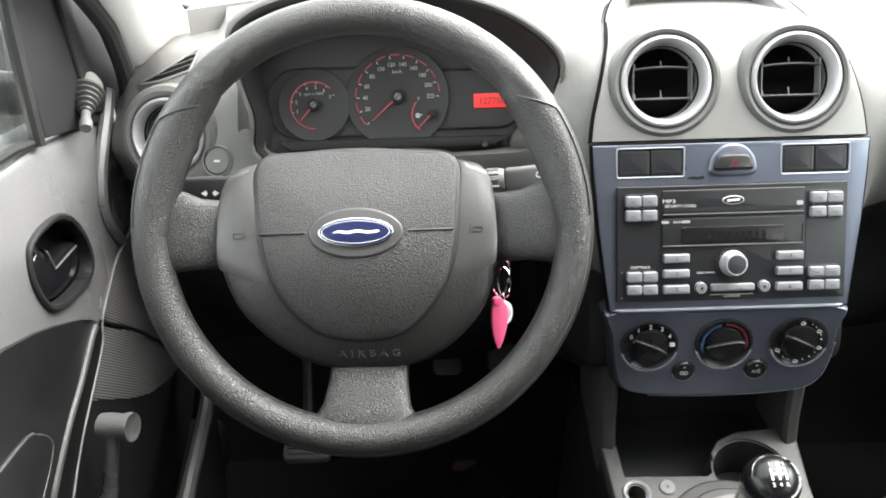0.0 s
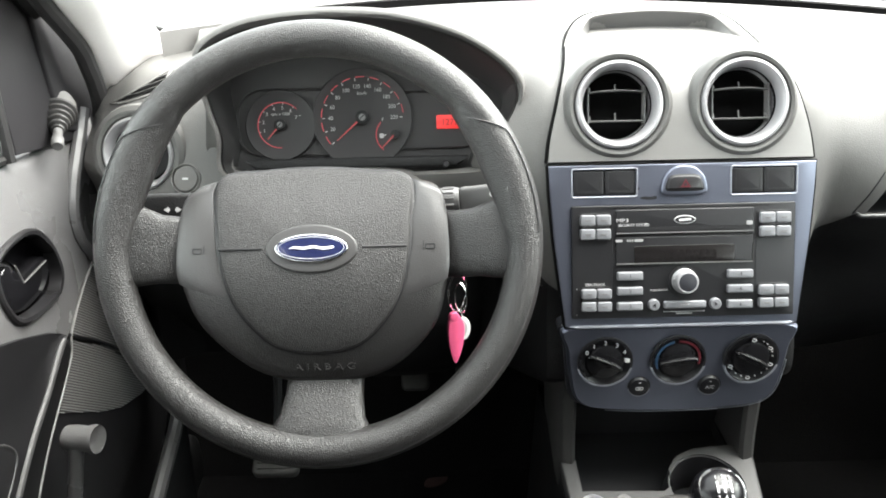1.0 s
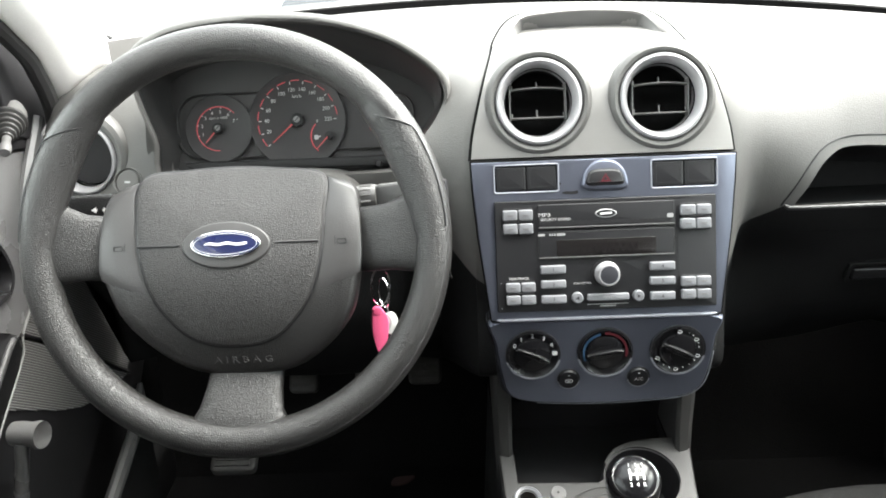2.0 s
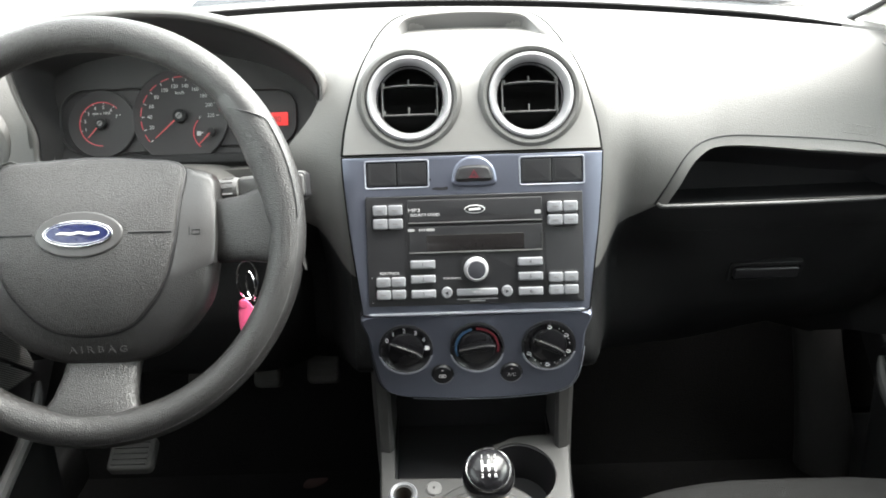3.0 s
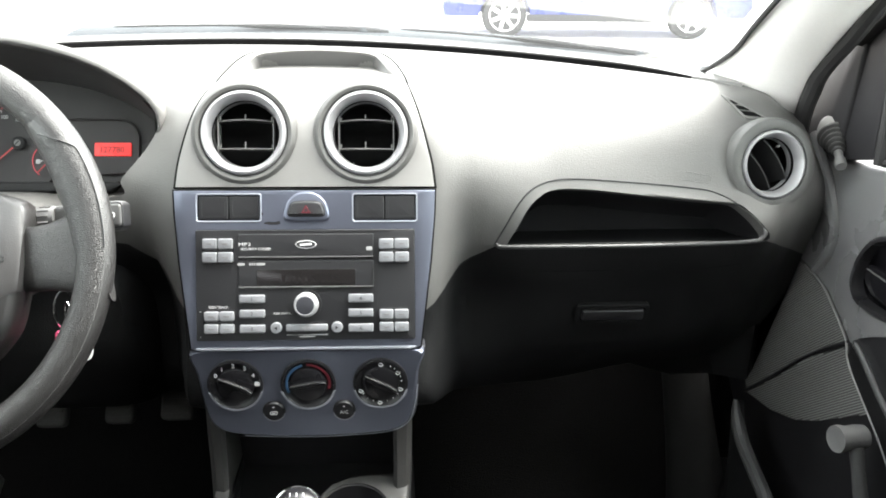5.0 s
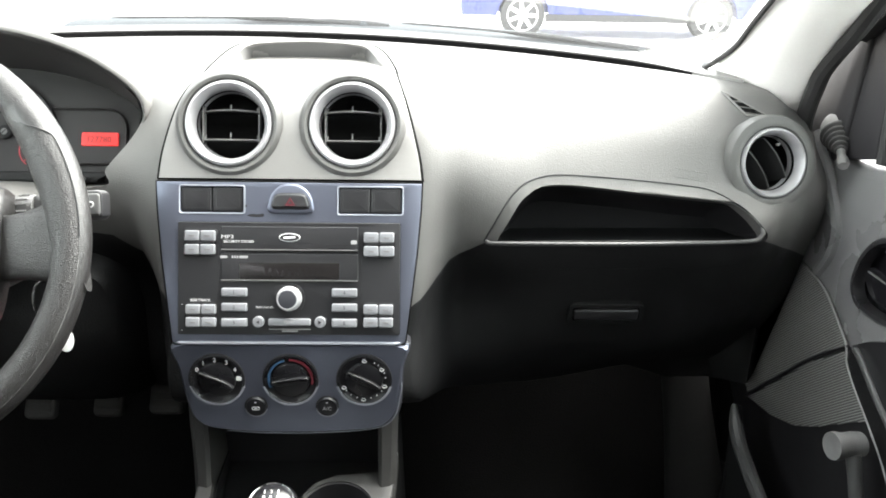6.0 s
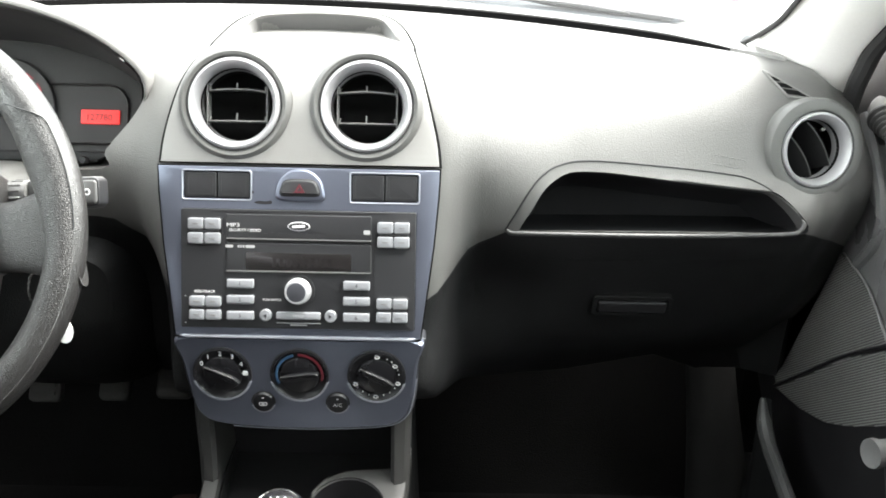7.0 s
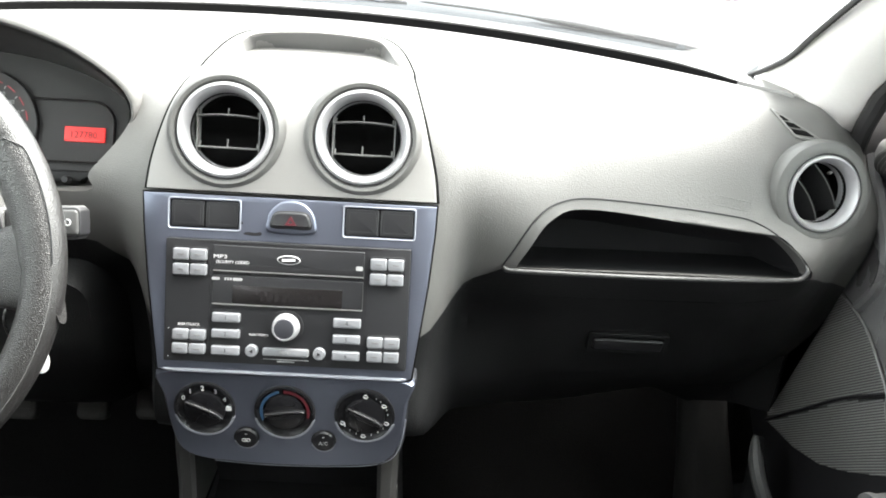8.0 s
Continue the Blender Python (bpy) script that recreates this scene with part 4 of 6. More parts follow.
part("field", slab(oval(0.0196, 0.0070, 32), on_stack(0.0009, 0.8588), 0.0, 0.0012), RADIO_BLACK, badge)
part("emblem_stroke", bar(on_stack(0.0009, 0.8588), -0.006, -0.0004, 0.006, 0.0004, 0.0022, 0.0010, 0.0015), WHITE_PRINT, badge)
part("marking", words("MP3", 0.0050, on_stack(-0.0612, 0.8590), 0.0006, squeeze=1.45), WHITE_PRINT, slotp, smooth=False)
part("marking", words("SECURITY CODED", 0.0037, on_stack(-0.0500, 0.8545), 0.0006, squeeze=1.0), WHITE_PRINT, slotp, smooth=False)
part("marking", slab(rounded_rect(0.0062, 0.0040, 0.001), on_stack(0.0655, 0.8546), 0.0, 0.0009), GREY_PRINT, slotp)
disp = rb(-0.0676, 0.0698, 0.8172, 0.8430, 0.0006, 0.0008, 0.001, RADIO_BLACK, "display_panel")
part("window", slab(rounded_rect(0.1005, 0.0170, 0.0012), on_stack(0.0008, 0.8268), 0.0, 0.0011, 0.0003), RADIO_WINDOW, disp, "dark smoked display window")
part("slot_edge", bar(on_stack(0, 0.8180), -0.0672, 0, 0.0694, 0, 0.0010, 0.0, 0.0018), MID_PLASTIC, disp)
part("slot_edge", bar(on_stack(0.0694, 0.8268), 0, -0.0095, 0, 0.0095, 0.0008, 0.0, 0.0014), CONSOLE_GREY, disp)
for x, w in ((-0.0648, 0.0072), (-0.0560, 0.0016), (-0.0536, 0.0016), (-0.0512, 0.0016), (-0.0450, 0.0088)):
    part("marking", slab(rounded_rect(w, 0.0026, 0.001), on_stack(x, 0.8400), 0.0004, 0.0010), GREY_PRINT, disp)
for k in range(9):
    part("segment_mark", slab(rounded_rect(0.004, 0.0085, 0.0008), on_stack(-0.022 + k * 0.0066, 0.8262), 0.0010, 0.00115), RADIO_WINDOW, disp, "faint unlit digit")


def four_way(x0, x1, z0, z1):
    """Four keys in a block, parted by a dark groove with a raised bar."""
    xm, zm = (x0 + x1) / 2, (z0 + z1) / 2
    for ax, bx in ((x0, xm - 0.0003), (xm + 0.0003, x1)):
        for az, bz in ((z0, zm - 0.0013), (zm + 0.0013, z1)):
            k = rb(ax, bx, az, bz, 0.0040, 0.0014, 0.0022, BUTTON, "key", "pale silver key")
            part("marking", bar(on_stack((ax + bx) / 2, (az + bz) / 2), -0.0028, 0, 0.0028, 0, 0.0009, 0.0038, 0.0043), MID_PLASTIC, k)
    part("key_bar", slab(rounded_rect(x1 - x0 - 0.003, 0.0020, 0.001), on_stack(xm, zm), 0.0, 0.0030, 0.0006), BLACK_PLASTIC, radio)
    part("key_block", frame_ring(rounded_rect(x1 - x0 + 0.003, (z1 - z0) * UPZ + 0.003, 0.004), rounded_rect(x1 - x0 + 0.0014, (z1 - z0) * UPZ + 0.0014, 0.0035), on_stack(xm, zm), -0.0015, -0.0004, 0.0002), BLACK_PLASTIC, radio)


four_way(-0.1036, -0.0730, 0.8416, 0.8650)
four_way(0.0754, 0.1062, 0.8410, 0.8642)
four_way(-0.1025, -0.0722, 0.7732, 0.7948)
four_way(0.0754, 0.1055, 0.7734, 0.7954)
for i, (z0, z1) in enumerate(((0.8024, 0.8106), (0.7883, 0.7962), (0.7736, 0.7817))):
    for j, (x0, x1) in enumerate(((-0.0668, -0.0412), (0.0437, 0.0692))):
        k = rb(x0, x1, z0, z1, 0.0042, 0.0014, 0.0016, BUTTON, "preset_key", "pale silver number key")
        part("marking", words(str(1 + i + 3 * j), 0.0052, on_stack((x0 + x1) / 2, (z0 + z1) / 2), 0.0042), RADIO_BLACK, k, smooth=False)
for x in (-0.0299, 0.0320):
    k = part("seek_button", lathe([(0.0058, -0.002), (0.0058, 0.003), (0.0048, 0.0042), (0.0, 0.0044)], on_stack(x, 0.7784), 24), BUTTON, radio, "round pale silver seek button")
    s = -1 if x < 0 else 1
    part("marking", slab([(-0.0014 * s, -0.0019), (0.0018 * s, 0.0), (-0.0014 * s, 0.0019)][::s], on_stack(x, 0.7784), 0.0042, 0.0048), BLACK_PLASTIC, k)
k = rb(-0.0199, 0.0225, 0.7748, 0.7816, 0.0038, 0.0012, 0.0018, BUTTON, "menu_key", "long pale silver menu key")
part("marking", words("MENU", 0.0036, on_stack(0.0013, 0.7782), 0.0037), GREY_PRINT, k, smooth=False)
kn = part("volume_knob", lathe([(0.0128, -0.001), (0.0126, 0.0035), (0.0116, 0.0045), (0.0112, 0.0115), (0.0100, 0.0135), (0.0090, 0.0135), (0.0080, 0.0122), (0.0, 0.0120)], on_stack(0.0008, 0.8006), 44), SILVER, radio, "satin silver volume knob")
part("knob_face", lathe([(0.0094, 0.0115), (0.0090, 0.0134), (0.0060, 0.0140), (0.0, 0.0142)], on_stack(0.0008, 0.8006), 32), SLATE, kn, "dark grey knob face")
part("knob_shadow_ring", lathe([(0.0156, -0.001), (0.0156, 0.0005), (0.0130, 0.0006)], on_stack(0.0008, 0.8006), 36), BLACK_PLASTIC, kn)
part("marking", words("SEEK/TRACK", 0.0036, on_stack(-0.0885, 0.7985), -0.0008), WHITE_PRINT, body, smooth=False)
part("marking", words("PUSH ON/VOL", 0.0028, on_stack(-0.0240, 0.7920), -0.0008), WHITE_PRINT, body, smooth=False)
part("marking", bar(on_stack(0.0013, 0.7712), -0.021, 0, 0.021, 0, 0.0005, -0.001, -0.0006), WHITE_PRINT, body)
part("marking", bar(on_stack(0.0013, 0.7694), -0.008, 0, 0.008, 0, 0.0013, -0.001, -0.0006), GREY_PRINT, body)
for z in (0.7700, 0.7945):
    part("marking", slab(oval(0.001, 0.001, 8), on_stack(-0.1068, z), -0.0012, -0.0006), WHITE_PRINT, body)

# the radio stands a little proud of the metallic face
radio.location = radio.location + STACK.to_3x3() @ Vector((0, 0, 0.005))


# ---------------------------------------------------------------- round air vents
COLLAR_GREY = material("dark_grey_collar_plastic", (0.090, 0.090, 0.086), 0.5, grain=0.12, scale=800, vary=0.06)


def air_vent(label, shut=False, k=1.0):
    v = thing("air_vent", (0, 0, 0), label, "air vent", "round dashboard vents")
    m = Matrix()
    part("collar", lathe([(0.0475, -0.045), (0.0550, -0.014), (0.0545, -0.0015), (0.0525, 0.0028), (0.0490 * (1 + k) / 2, 0.0054), (0.0458 * k, 0.0045), (0.0452 * k, -0.004), (0.044 * k, -0.012), (0.040 * k, -0.045)], m, 64, cap=False), COLLAR_GREY, v, "dark grey ring round the vent")
    part("gap_ring", lathe([(0.0455 * k, -0.006), (0.0455 * k, 0.0034), (0.0438 * k, 0.0030), (0.0438 * k, -0.006)], m, 56, cap=False), CONSOLE_GREY, v, "dark gap")
    part("bezel", lathe([(r * k, h) for r, h in ((0.0436, -0.012), (0.0436, 0.0035), (0.0425, 0.0062), (0.0405, 0.0070), (0.0385, 0.0050), (0.0352, -0.0035), (0.0340, -0.012), (0.0335, -0.018), (0.037, -0.018))], m, 64, cap=False), SILVER, v, "satin silver bezel")
    part("barrel", lathe([(0.0345 * k, -0.006), (0.0330 * k, -0.030), (0.0, -0.034), (0.0, -0.036), (0.036 * k, -0.036)], m, 48, cap=False), VENT_BLACK, v, "black inside of the vent")
    if shut:
        part("flap", slab(oval(0.0635 * k, 0.0635 * k, 40), Matrix.Translation((0, 0, -0.012)) @ Matrix.Rotation(radians(6), 4, "Y"), -0.002, 0.0, 0.001), FOAM, v, "closed dark flap")
        return v
    for side in (-1, 1):
        part("side_plate", box(side * 0.0285, 0, -0.014, 0.0012, 0.042, 0.012), MID_PLASTIC, v)
    for y, bow in ((0.0130, 0.0016), (-0.0155, -0.0002)):
        rings = []
        for i in range(13):
            u = -1 + i / 6
            yy, zz = y + bow * (1 - u * u), -0.0095 + 0.003 * (1 - u * u)
            rings.append([(u * 0.0275, yy + 0.0007, zz), (u * 0.0275, yy + 0.0004, zz - 0.013), (u * 0.0275, yy - 0.0005, zz - 0.013), (u * 0.0275, yy - 0.0008, zz)])
        vane = part("vane", loft(rings), RADIO_BLACK, v, "thin curved vane")
        # front edge coloured paler than its vane, for the light it catches
        part("vane_lit_edge", tube([(-0.0272 + 0.0544 * i / 12, y + bow * (1 - (-1 + i / 6) ** 2), -0.0088 + 0.003 * (1 - (-1 + i / 6) ** 2)) for i in range(13)], 0.0009, 6), SHROUD_GREY, vane)
        for x, h in ((-0.0265, 0.005), (0.0265, 0.005), (-0.001, 0.008)):
            part("pin", tube([(x, y, -0.0105), (x, y + h, -0.0125)], 0.0009, 6), SHROUD_GREY, vane)
    return v


def place_vent(v, m):
    v.matrix_basis = m
    return v


first = air_vent("round air vent with a satin silver bezel and open vanes")
copy_thing(first, VENTS[1] @ Matrix.Translation((0, 0, 0.005)))
place_vent(first, VENTS[0] @ Matrix.Translation((0, 0, 0.005)))


# the end vents: vanes stand steeply, the driver's is shut
def end_vent():
    v = air_vent("round end vent with silver bezel and steep open vanes", False, 0.91)
    for o in list(v.children):
        if o.name.startswith(("vane", "side_plate")):
            for c in list(o.children):
                bpy.data.objects.remove(c)
            bpy.data.objects.remove(o)
    for x, tilt in ((-0.013, 28), (0.011, 28)):
        rings = []
        for i in range(11):
            u = -1 + i / 5
            L = math.sqrt(max(0.0, 0.030 ** 2 - x * x)) * 0.97
            d = 0.004 * (1 - u * u)
            mm = Matrix.Translation((x, 0, -0.010)) @ Matrix.Rotation(radians(tilt), 4, "Y")
            rings.append([mm @ Vector(p) for p in ((-0.0012, u * L, d), (0.0012, u * L, d), (0.0009, u * L, -0.02), (-0.0009, u * L, -0.02))])
        vane = part("vane", loft(rings), DARK_PLASTIC, v, "broad tilted vane")
        # paler edge for the light on the vane's front, as on the middle vents
        part("vane_lit_edge", tube([tuple((r[0] + r[1]) / 2) for r in rings], 0.0010, 6), CONSOLE_GREY, vane)
    part("tab", box(0.02, 0.012, -0.006, 0.004, 0.0025, 0.005, 0.0006), MID_PLASTIC, v)
    return v


place_vent(end_vent(), vent_pose(0.531, 0.912, 0.914, 8, 14, 32))
place_vent(air_vent("round end vent with silver bezel and shut dark flap", True, 0.93), VENTS[3])

# rotary light switch by the driver's vent
m = plane_at((-0.517, on_pad(-0.517, 0.881)[0].y - 0.001, 0.881), (1, -0.12, 0), (0, 0.55, 1))
ls = thing("light_switch", tuple(m.translation), "round grey rotary light switch set in the dashboard", "light switch")
part("rim", lathe([(0.0172, -0.012), (0.0172, 0.0010), (0.0162, 0.0018), (0.0152, 0.0008), (0.0150, -0.004)], m, 36, cap=False), GREY_PAD, ls, "raised grey ring")
part("gap", lathe([(0.0152, -0.006), (0.0152, -0.0012), (0.0, -0.0012)], m, 32), BLACK_PLASTIC, ls, "dark gap round the knob")
part("knob", lathe([(0.0138, -0.012), (0.0138, 0.0008), (0.0128, 0.0020), (0.0, 0.0024)], m, 32), GREY_PAD, ls)
part("marking", bar(m, -0.0032, 0, 0.0032, 0, 0.0022, 0.0022, 0.0028), WHITE_PRINT, ls)

# ---------------------------------------------------------------- instruments
cluster = thing("instrument_cluster", (-0.322, 0.925, 0.938), "dark instrument cluster with red-lit dials under the hood", "instrument cluster")


def lip_height(y):
    return 0.053 + 0.53 * y


rings = [[CLUSTER @ Vector((x, y, 0.0)) for x, y in inset(cavity, 0.0125)]]
for f in (0.25, 0.5, 0.75, 1.0):
    rings.append([CLUSTER @ Vector((x, y, f * (lip_height(y) - 0.003))) for x, y in inset(cavity, 0.0125 - 0.0105 * f)])
part("housing", loft(rings, True, False), SILL_GREY, cluster, "charcoal funnel round the dials", angle=60)
# rounded lip of the hood, thickest over the top
rings = []
for k in range(-11, 56):
    f = (k + 11) / 66
    w = min(1.0, max(0.0, 6 * f - 0.5), max(0.0, 6 * (1 - f) - 0.6))
    row = [inset(cavity, -d)[k] for d in (0.0, 0.0015, 0.004, 0.002 + 0.007 * w, 0.002 + 0.010 * w, 0.002 + 0.007 * w, -0.002)]
    h = lip_height(cavity[k][1])
    rings.append([CLUSTER @ Vector((x, y, h + dh)) for (x, y), dh in zip(row, (-0.003, 0.002, 0.0025, -0.001, -0.012, -0.07, -0.07))])
part("hood_lip", loft(rings), GREY_PAD, dashboard, "rounded pale lip of the instrument hood", angle=60)
part("backplate", slab(inset(cavity, 0.0105), CLUSTER, -0.005, 0.0), GAUGE_PLATE, cluster, "dark grey dial plate")
left_pod = rounded_rect(0.128, 0.074, 0.028, 8)
part("pod_frame", frame_ring(left_pod, inset(left_pod, 0.002), shift(CLUSTER, -0.075, -0.006), 0.0, 0.004, 0.001), GAUGE_PLATE, cluster)
right_pod = rounded_rect(0.118, 0.064, 0.024, 8)
part("pod_frame", frame_ring(right_pod, inset(right_pod, 0.002), shift(CLUSTER, 0.070, -0.006), 0.0, 0.004, 0.001), GAUGE_PLATE, cluster)
ledge = [(-0.118, -0.058), (0.10, -0.058), (0.112, -0.046), (-0.128, -0.046)]
part("lower_ledge", slab(ledge, CLUSTER, 0.0, 0.010, 0.003), DARK_PLASTIC, cluster)
m = shift(CLUSTER, 0.088, -0.056, 0.010)
part("reset_pin", lathe([(0.004, 0.0), (0.004, 0.006), (0.003, 0.008)], m, 16), BLACK_PLASTIC, cluster, "small black reset pin")


def needle(m, length, ang, parent, tail=0.004):
    c, s = math.cos(radians(ang)), math.sin(radians(ang))
    part("needle", slab([(-tail, -0.0009), (length, -0.0004), (length, 0.0004), (-tail, 0.0009)], m @ Matrix.Rotation(radians(ang), 4, "Z"), 0.0035, 0.0045), NEEDLE_RED, parent, "lit red needle")


def gauge(u, v, r, label, hub):
    m = shift(CLUSTER, u, v)
    g = part("gauge", lathe([(r, 0.0), (r, 0.0050), (r - 0.0010, 0.0056), (r - 0.0022, 0.0054), (r - 0.0036, 0.0046), (0.0, 0.0046)], m, 64), GAUGE_FACE, cluster, label)
    mm = shift(m, 0, 0, 0.0047)
    part("hub", lathe([(hub, 0.0), (hub, 0.0045), (hub * 0.8, 0.0056), (0.0, 0.0058)], mm, 28), DARK_PLASTIC, g)
    part("hub_screw", lathe([(hub * 0.5, 0.005), (hub * 0.48, 0.0064), (0.0, 0.0066)], mm, 20), MID_PLASTIC, g)
    part("screw_slot", bar(mm, -hub * 0.3, -hub * 0.3, hub * 0.3, hub * 0.3, 0.0012, 0.006, 0.0070), BLACK_PLASTIC, g)
    return mm, g


m, g = gauge(-0.002, -0.003, 0.0545, "black speedometer dial with red scale", 0.0074)
for k in range(12):
    a = 220 - 20 * k
    if k:
        ink(str(20 * k), 0.0062, m, *polar(0.0345, a), g, GREY_PRINT, 0.0, squeeze=0.9)
    a1 = a - 20
    if k < 11:
        part("scale_band", arc(m, 0.0442, 0.0450, a - 1.5, a1 + 6, 0.0, 0.0004, 6), RED_GLOW, g, "lit red scale")
    part("tick", bar(m, *polar(0.0405, a), *polar(0.0436, a), 0.0009), GREY_PRINT, g)
ink("km/h", 0.0052, m, 0.0, 0.0265, g, GREY_PRINT)
needle(m, 0.037, 222, g)
m2 = shift(CLUSTER, 0.033, -0.022, 0.0049)
part("scale_band", arc(m2, 0.0200, 0.0209, 138, 232, 0.0, 0.0004, 20), RED_GLOW, g, "lit red scale")
part("hub", lathe([(0.0046, 0.0), (0.0046, 0.004), (0.0, 0.005)], m2, 20), DARK_PLASTIC, g)
needle(m2, 0.020, 226, g, 0.002)
ink("F", 0.0050, m2, *polar(0.0210, 128), g, GREY_PRINT)
part("marking", slab(rounded_rect(0.0045, 0.005, 0.0008), shift(m2, -0.0145, -0.001), 0.0, 0.0005), GREY_PRINT, g)
part("marking", bar(shift(m2, -0.0145, -0.001), 0.002, 0.0, 0.005, 0.0012, 0.0012), GREY_PRINT, g)
m, g = gauge(-0.091, -0.009, 0.0385, "small black rev counter dial with red scale", 0.0062)
part("scale_band", arc(m, 0.0242, 0.0250, 44, 272, 0.0, 0.0004, 40), RED_GLOW, g, "lit red scale")
for k in range(1, 8):
    a = 228 - 29 * k
    ink(str(k), 0.0054, m, *polar(0.0188, a), g, GREY_PRINT)
    part("tick", bar(m, *polar(0.0226, a), *polar(0.0240, a), 0.0008), GREY_PRINT, g)
ink("rpm x 1000", 0.0044, m, 0.0, 0.0120, g, GREY_PRINT)
needle(m, 0.021, 229, g)
m = shift(CLUSTER, 0.0985, -0.0088)
lcd = part("display", slab(rounded_rect(0.040, 0.0148, 0.0008), m, 0.0, 0.0022, 0.0005), LCD_GLOW, cluster, "red lit odometer display")
part("digits", words("127780", 0.0098, shift(m, -0.001, -0.0008), 0.0022, squeeze=0.95), LCD_DARK, lcd, smooth=False)

# ---------------------------------------------------------------- steering column and stalks
column = thing("steering_column", (-0.345, 0.80, 0.86), "grey plastic steering column shroud behind the wheel", "steering column")
rings = []
for y, w, zt, zb in ((0.735, 0.072, 0.906, 0.815), (0.76, 0.080, 0.914, 0.805), (0.82, 0.092, 0.906, 0.800), (0.90, 0.098, 0.888, 0.795), (0.96, 0.09, 0.865, 0.79)):
    rings.append([(-0.345 + x, y, (zt + zb) / 2 + z) for x, z in oval(2 * w, zt - zb, 40, 3.6)])
part("shroud", loft(rings), SHROUD_GREY, column, angle=50)
# lower knee cover
rings = []
for y, z0, z1, w in ((0.86, 0.70, 0.80, 0.13), (0.90, 0.62, 0.82, 0.15), (0.95, 0.58, 0.84, 0.16)):
    rings.append([(-0.345 + x, y, (z0 + z1) / 2 + z) for x, z in oval(2 * w, z1 - z0, 32, 4)])
part("knee_cover", loft(rings), DARK_PLASTIC, column, "charcoal cover under the column", angle=50)
m = plane_at((-0.268, 0.775, 0.842), (0, -1, 0), (0, 0, 1))
part("ignition_lock", lathe([(0.016, -0.02), (0.016, 0.012), (0.013, 0.016), (0.0, 0.016)], plane_at((-0.262, 0.772, 0.843), (0, -1, 0), (0, 0, 1)), 28), BLACK_PLASTIC, column, "round black ignition lock")

END_GREY = material("grey_switch_plastic", (0.075, 0.075, 0.074), 0.45, vary=0.08)
st = thing("wiper_stalk", (-0.22, 0.75, 0.907), "dark grey wiper stalk with ribbed collar and switch end", "stalk")
p0, p1 = Vector((-0.285, 0.765, 0.897)), Vector((-0.158, 0.750, 0.909))
d = (p1 - p0).normalized()
m = plane_at(p0, d.orthogonal(), d.cross(d.orthogonal()))
L = (p1 - p0).length
part("stem", lathe([(0.0085, 0.0), (0.0095, 0.030), (0.0105, 0.044), (0.0, 0.044)], m, 24), MID_PLASTIC, st)
coll = part("collar", lathe([(0.0118, 0.042), (0.0124, 0.046), (0.0124, 0.058), (0.0118, 0.062), (0.0, 0.062)], m, 28), MID_PLASTIC, st, "ribbed grey collar")
for k in range(14):
    a = 2 * math.pi * k / 14
    q = [m @ Vector((0.0124 * math.cos(a), 0.0124 * math.sin(a), z)) for z in (0.0465, 0.0575)]
    part("rib", tube([tuple(x) for x in q], 0.0009, 5), WHITE_PRINT if k % 5 == 0 else MID_PLASTIC, coll)
flat = plane_at(p0 + d * 0.095, d, (0, 0.35, 1))
part("paddle", slab([tuple(p) for p in smooth_line([(-0.033, -0.010), (-0.02, -0.013), (0.02, -0.0145), (0.0305, -0.012), (0.033, 0.0), (0.0305, 0.012), (0.02, 0.0135), (-0.02, 0.0125), (-0.033, 0.010)], 4, True)], flat, -0.008, 0.008, 0.004), END_GREY, st, "flat grey end of the stalk", angle=60)
part("key_gap", slab(rounded_rect(0.0190, 0.0245, 0.004), shift(flat, 0.0245, 0), -0.006, 0.0083, 0.001), BLACK_PLASTIC, st, "dark gap round the end switch")
part("end_key", slab(rounded_rect(0.017, 0.022, 0.004), shift(flat, 0.0245, 0), -0.006, 0.0098, 0.003), END_GREY, st, "grey end switch")
for x, y, h in ((-0.002, -0.0045, 0.0085), (-0.002, 0.0045, 0.0085), (0.024, 0.0, 0.0104)):
    part("marking", frame_ring(oval(0.006, 0.006, 12), oval(0.0036, 0.0036, 12), shift(flat, x, y), 0.007, h, 0.0002), WHITE_PRINT, st)
st = thing("indicator_stalk", (-0.46, 0.75, 0.905), "charcoal indicator stalk with pale arrow symbols", "stalk")
p0, p1 = Vector((-0.405, 0.765, 0.897)), Vector((-0.530, 0.745, 0.906))
d = (p1 - p0).normalized()
part("stem", tube([tuple(p0), tuple(p0 + d * 0.05)], 0.009, 18), DARK_PLASTIC, st)
flat = plane_at(p0 + d * 0.078, -d, (0, 0.35, 1))
part("paddle", slab([tuple(p) for p in smooth_line([(-0.050, -0.010), (-0.02, -0.0155), (0.025, -0.0135), (0.042, -0.008), (0.042, 0.008), (0.025, 0.0135), (-0.02, 0.0145), (-0.050, 0.009)], 4, True)], flat, -0.008, 0.008, 0.004), DARK_PLASTIC, st, "flat charcoal end of the stalk", angle=60)
for s in (-1, 1):
    part("marking", slab([(s * 0.0012, -0.0012), (s * 0.0012, -0.0028), (s * 0.0056, 0.0), (s * 0.0012, 0.0028), (s * 0.0012, 0.0012), (-s * 0.0008 + s * 0.001, 0.0012), (-s * 0.0008 + s * 0.001, -0.0012)][::s], shift(flat, -0.0045 + s * 0.0022, 0), 0.0075, 0.0086), WHITE_PRINT, st)

WHITE_TAG = material("white_plastic_token", (0.62, 0.64, 0.62), 0.4, vary=0.06)
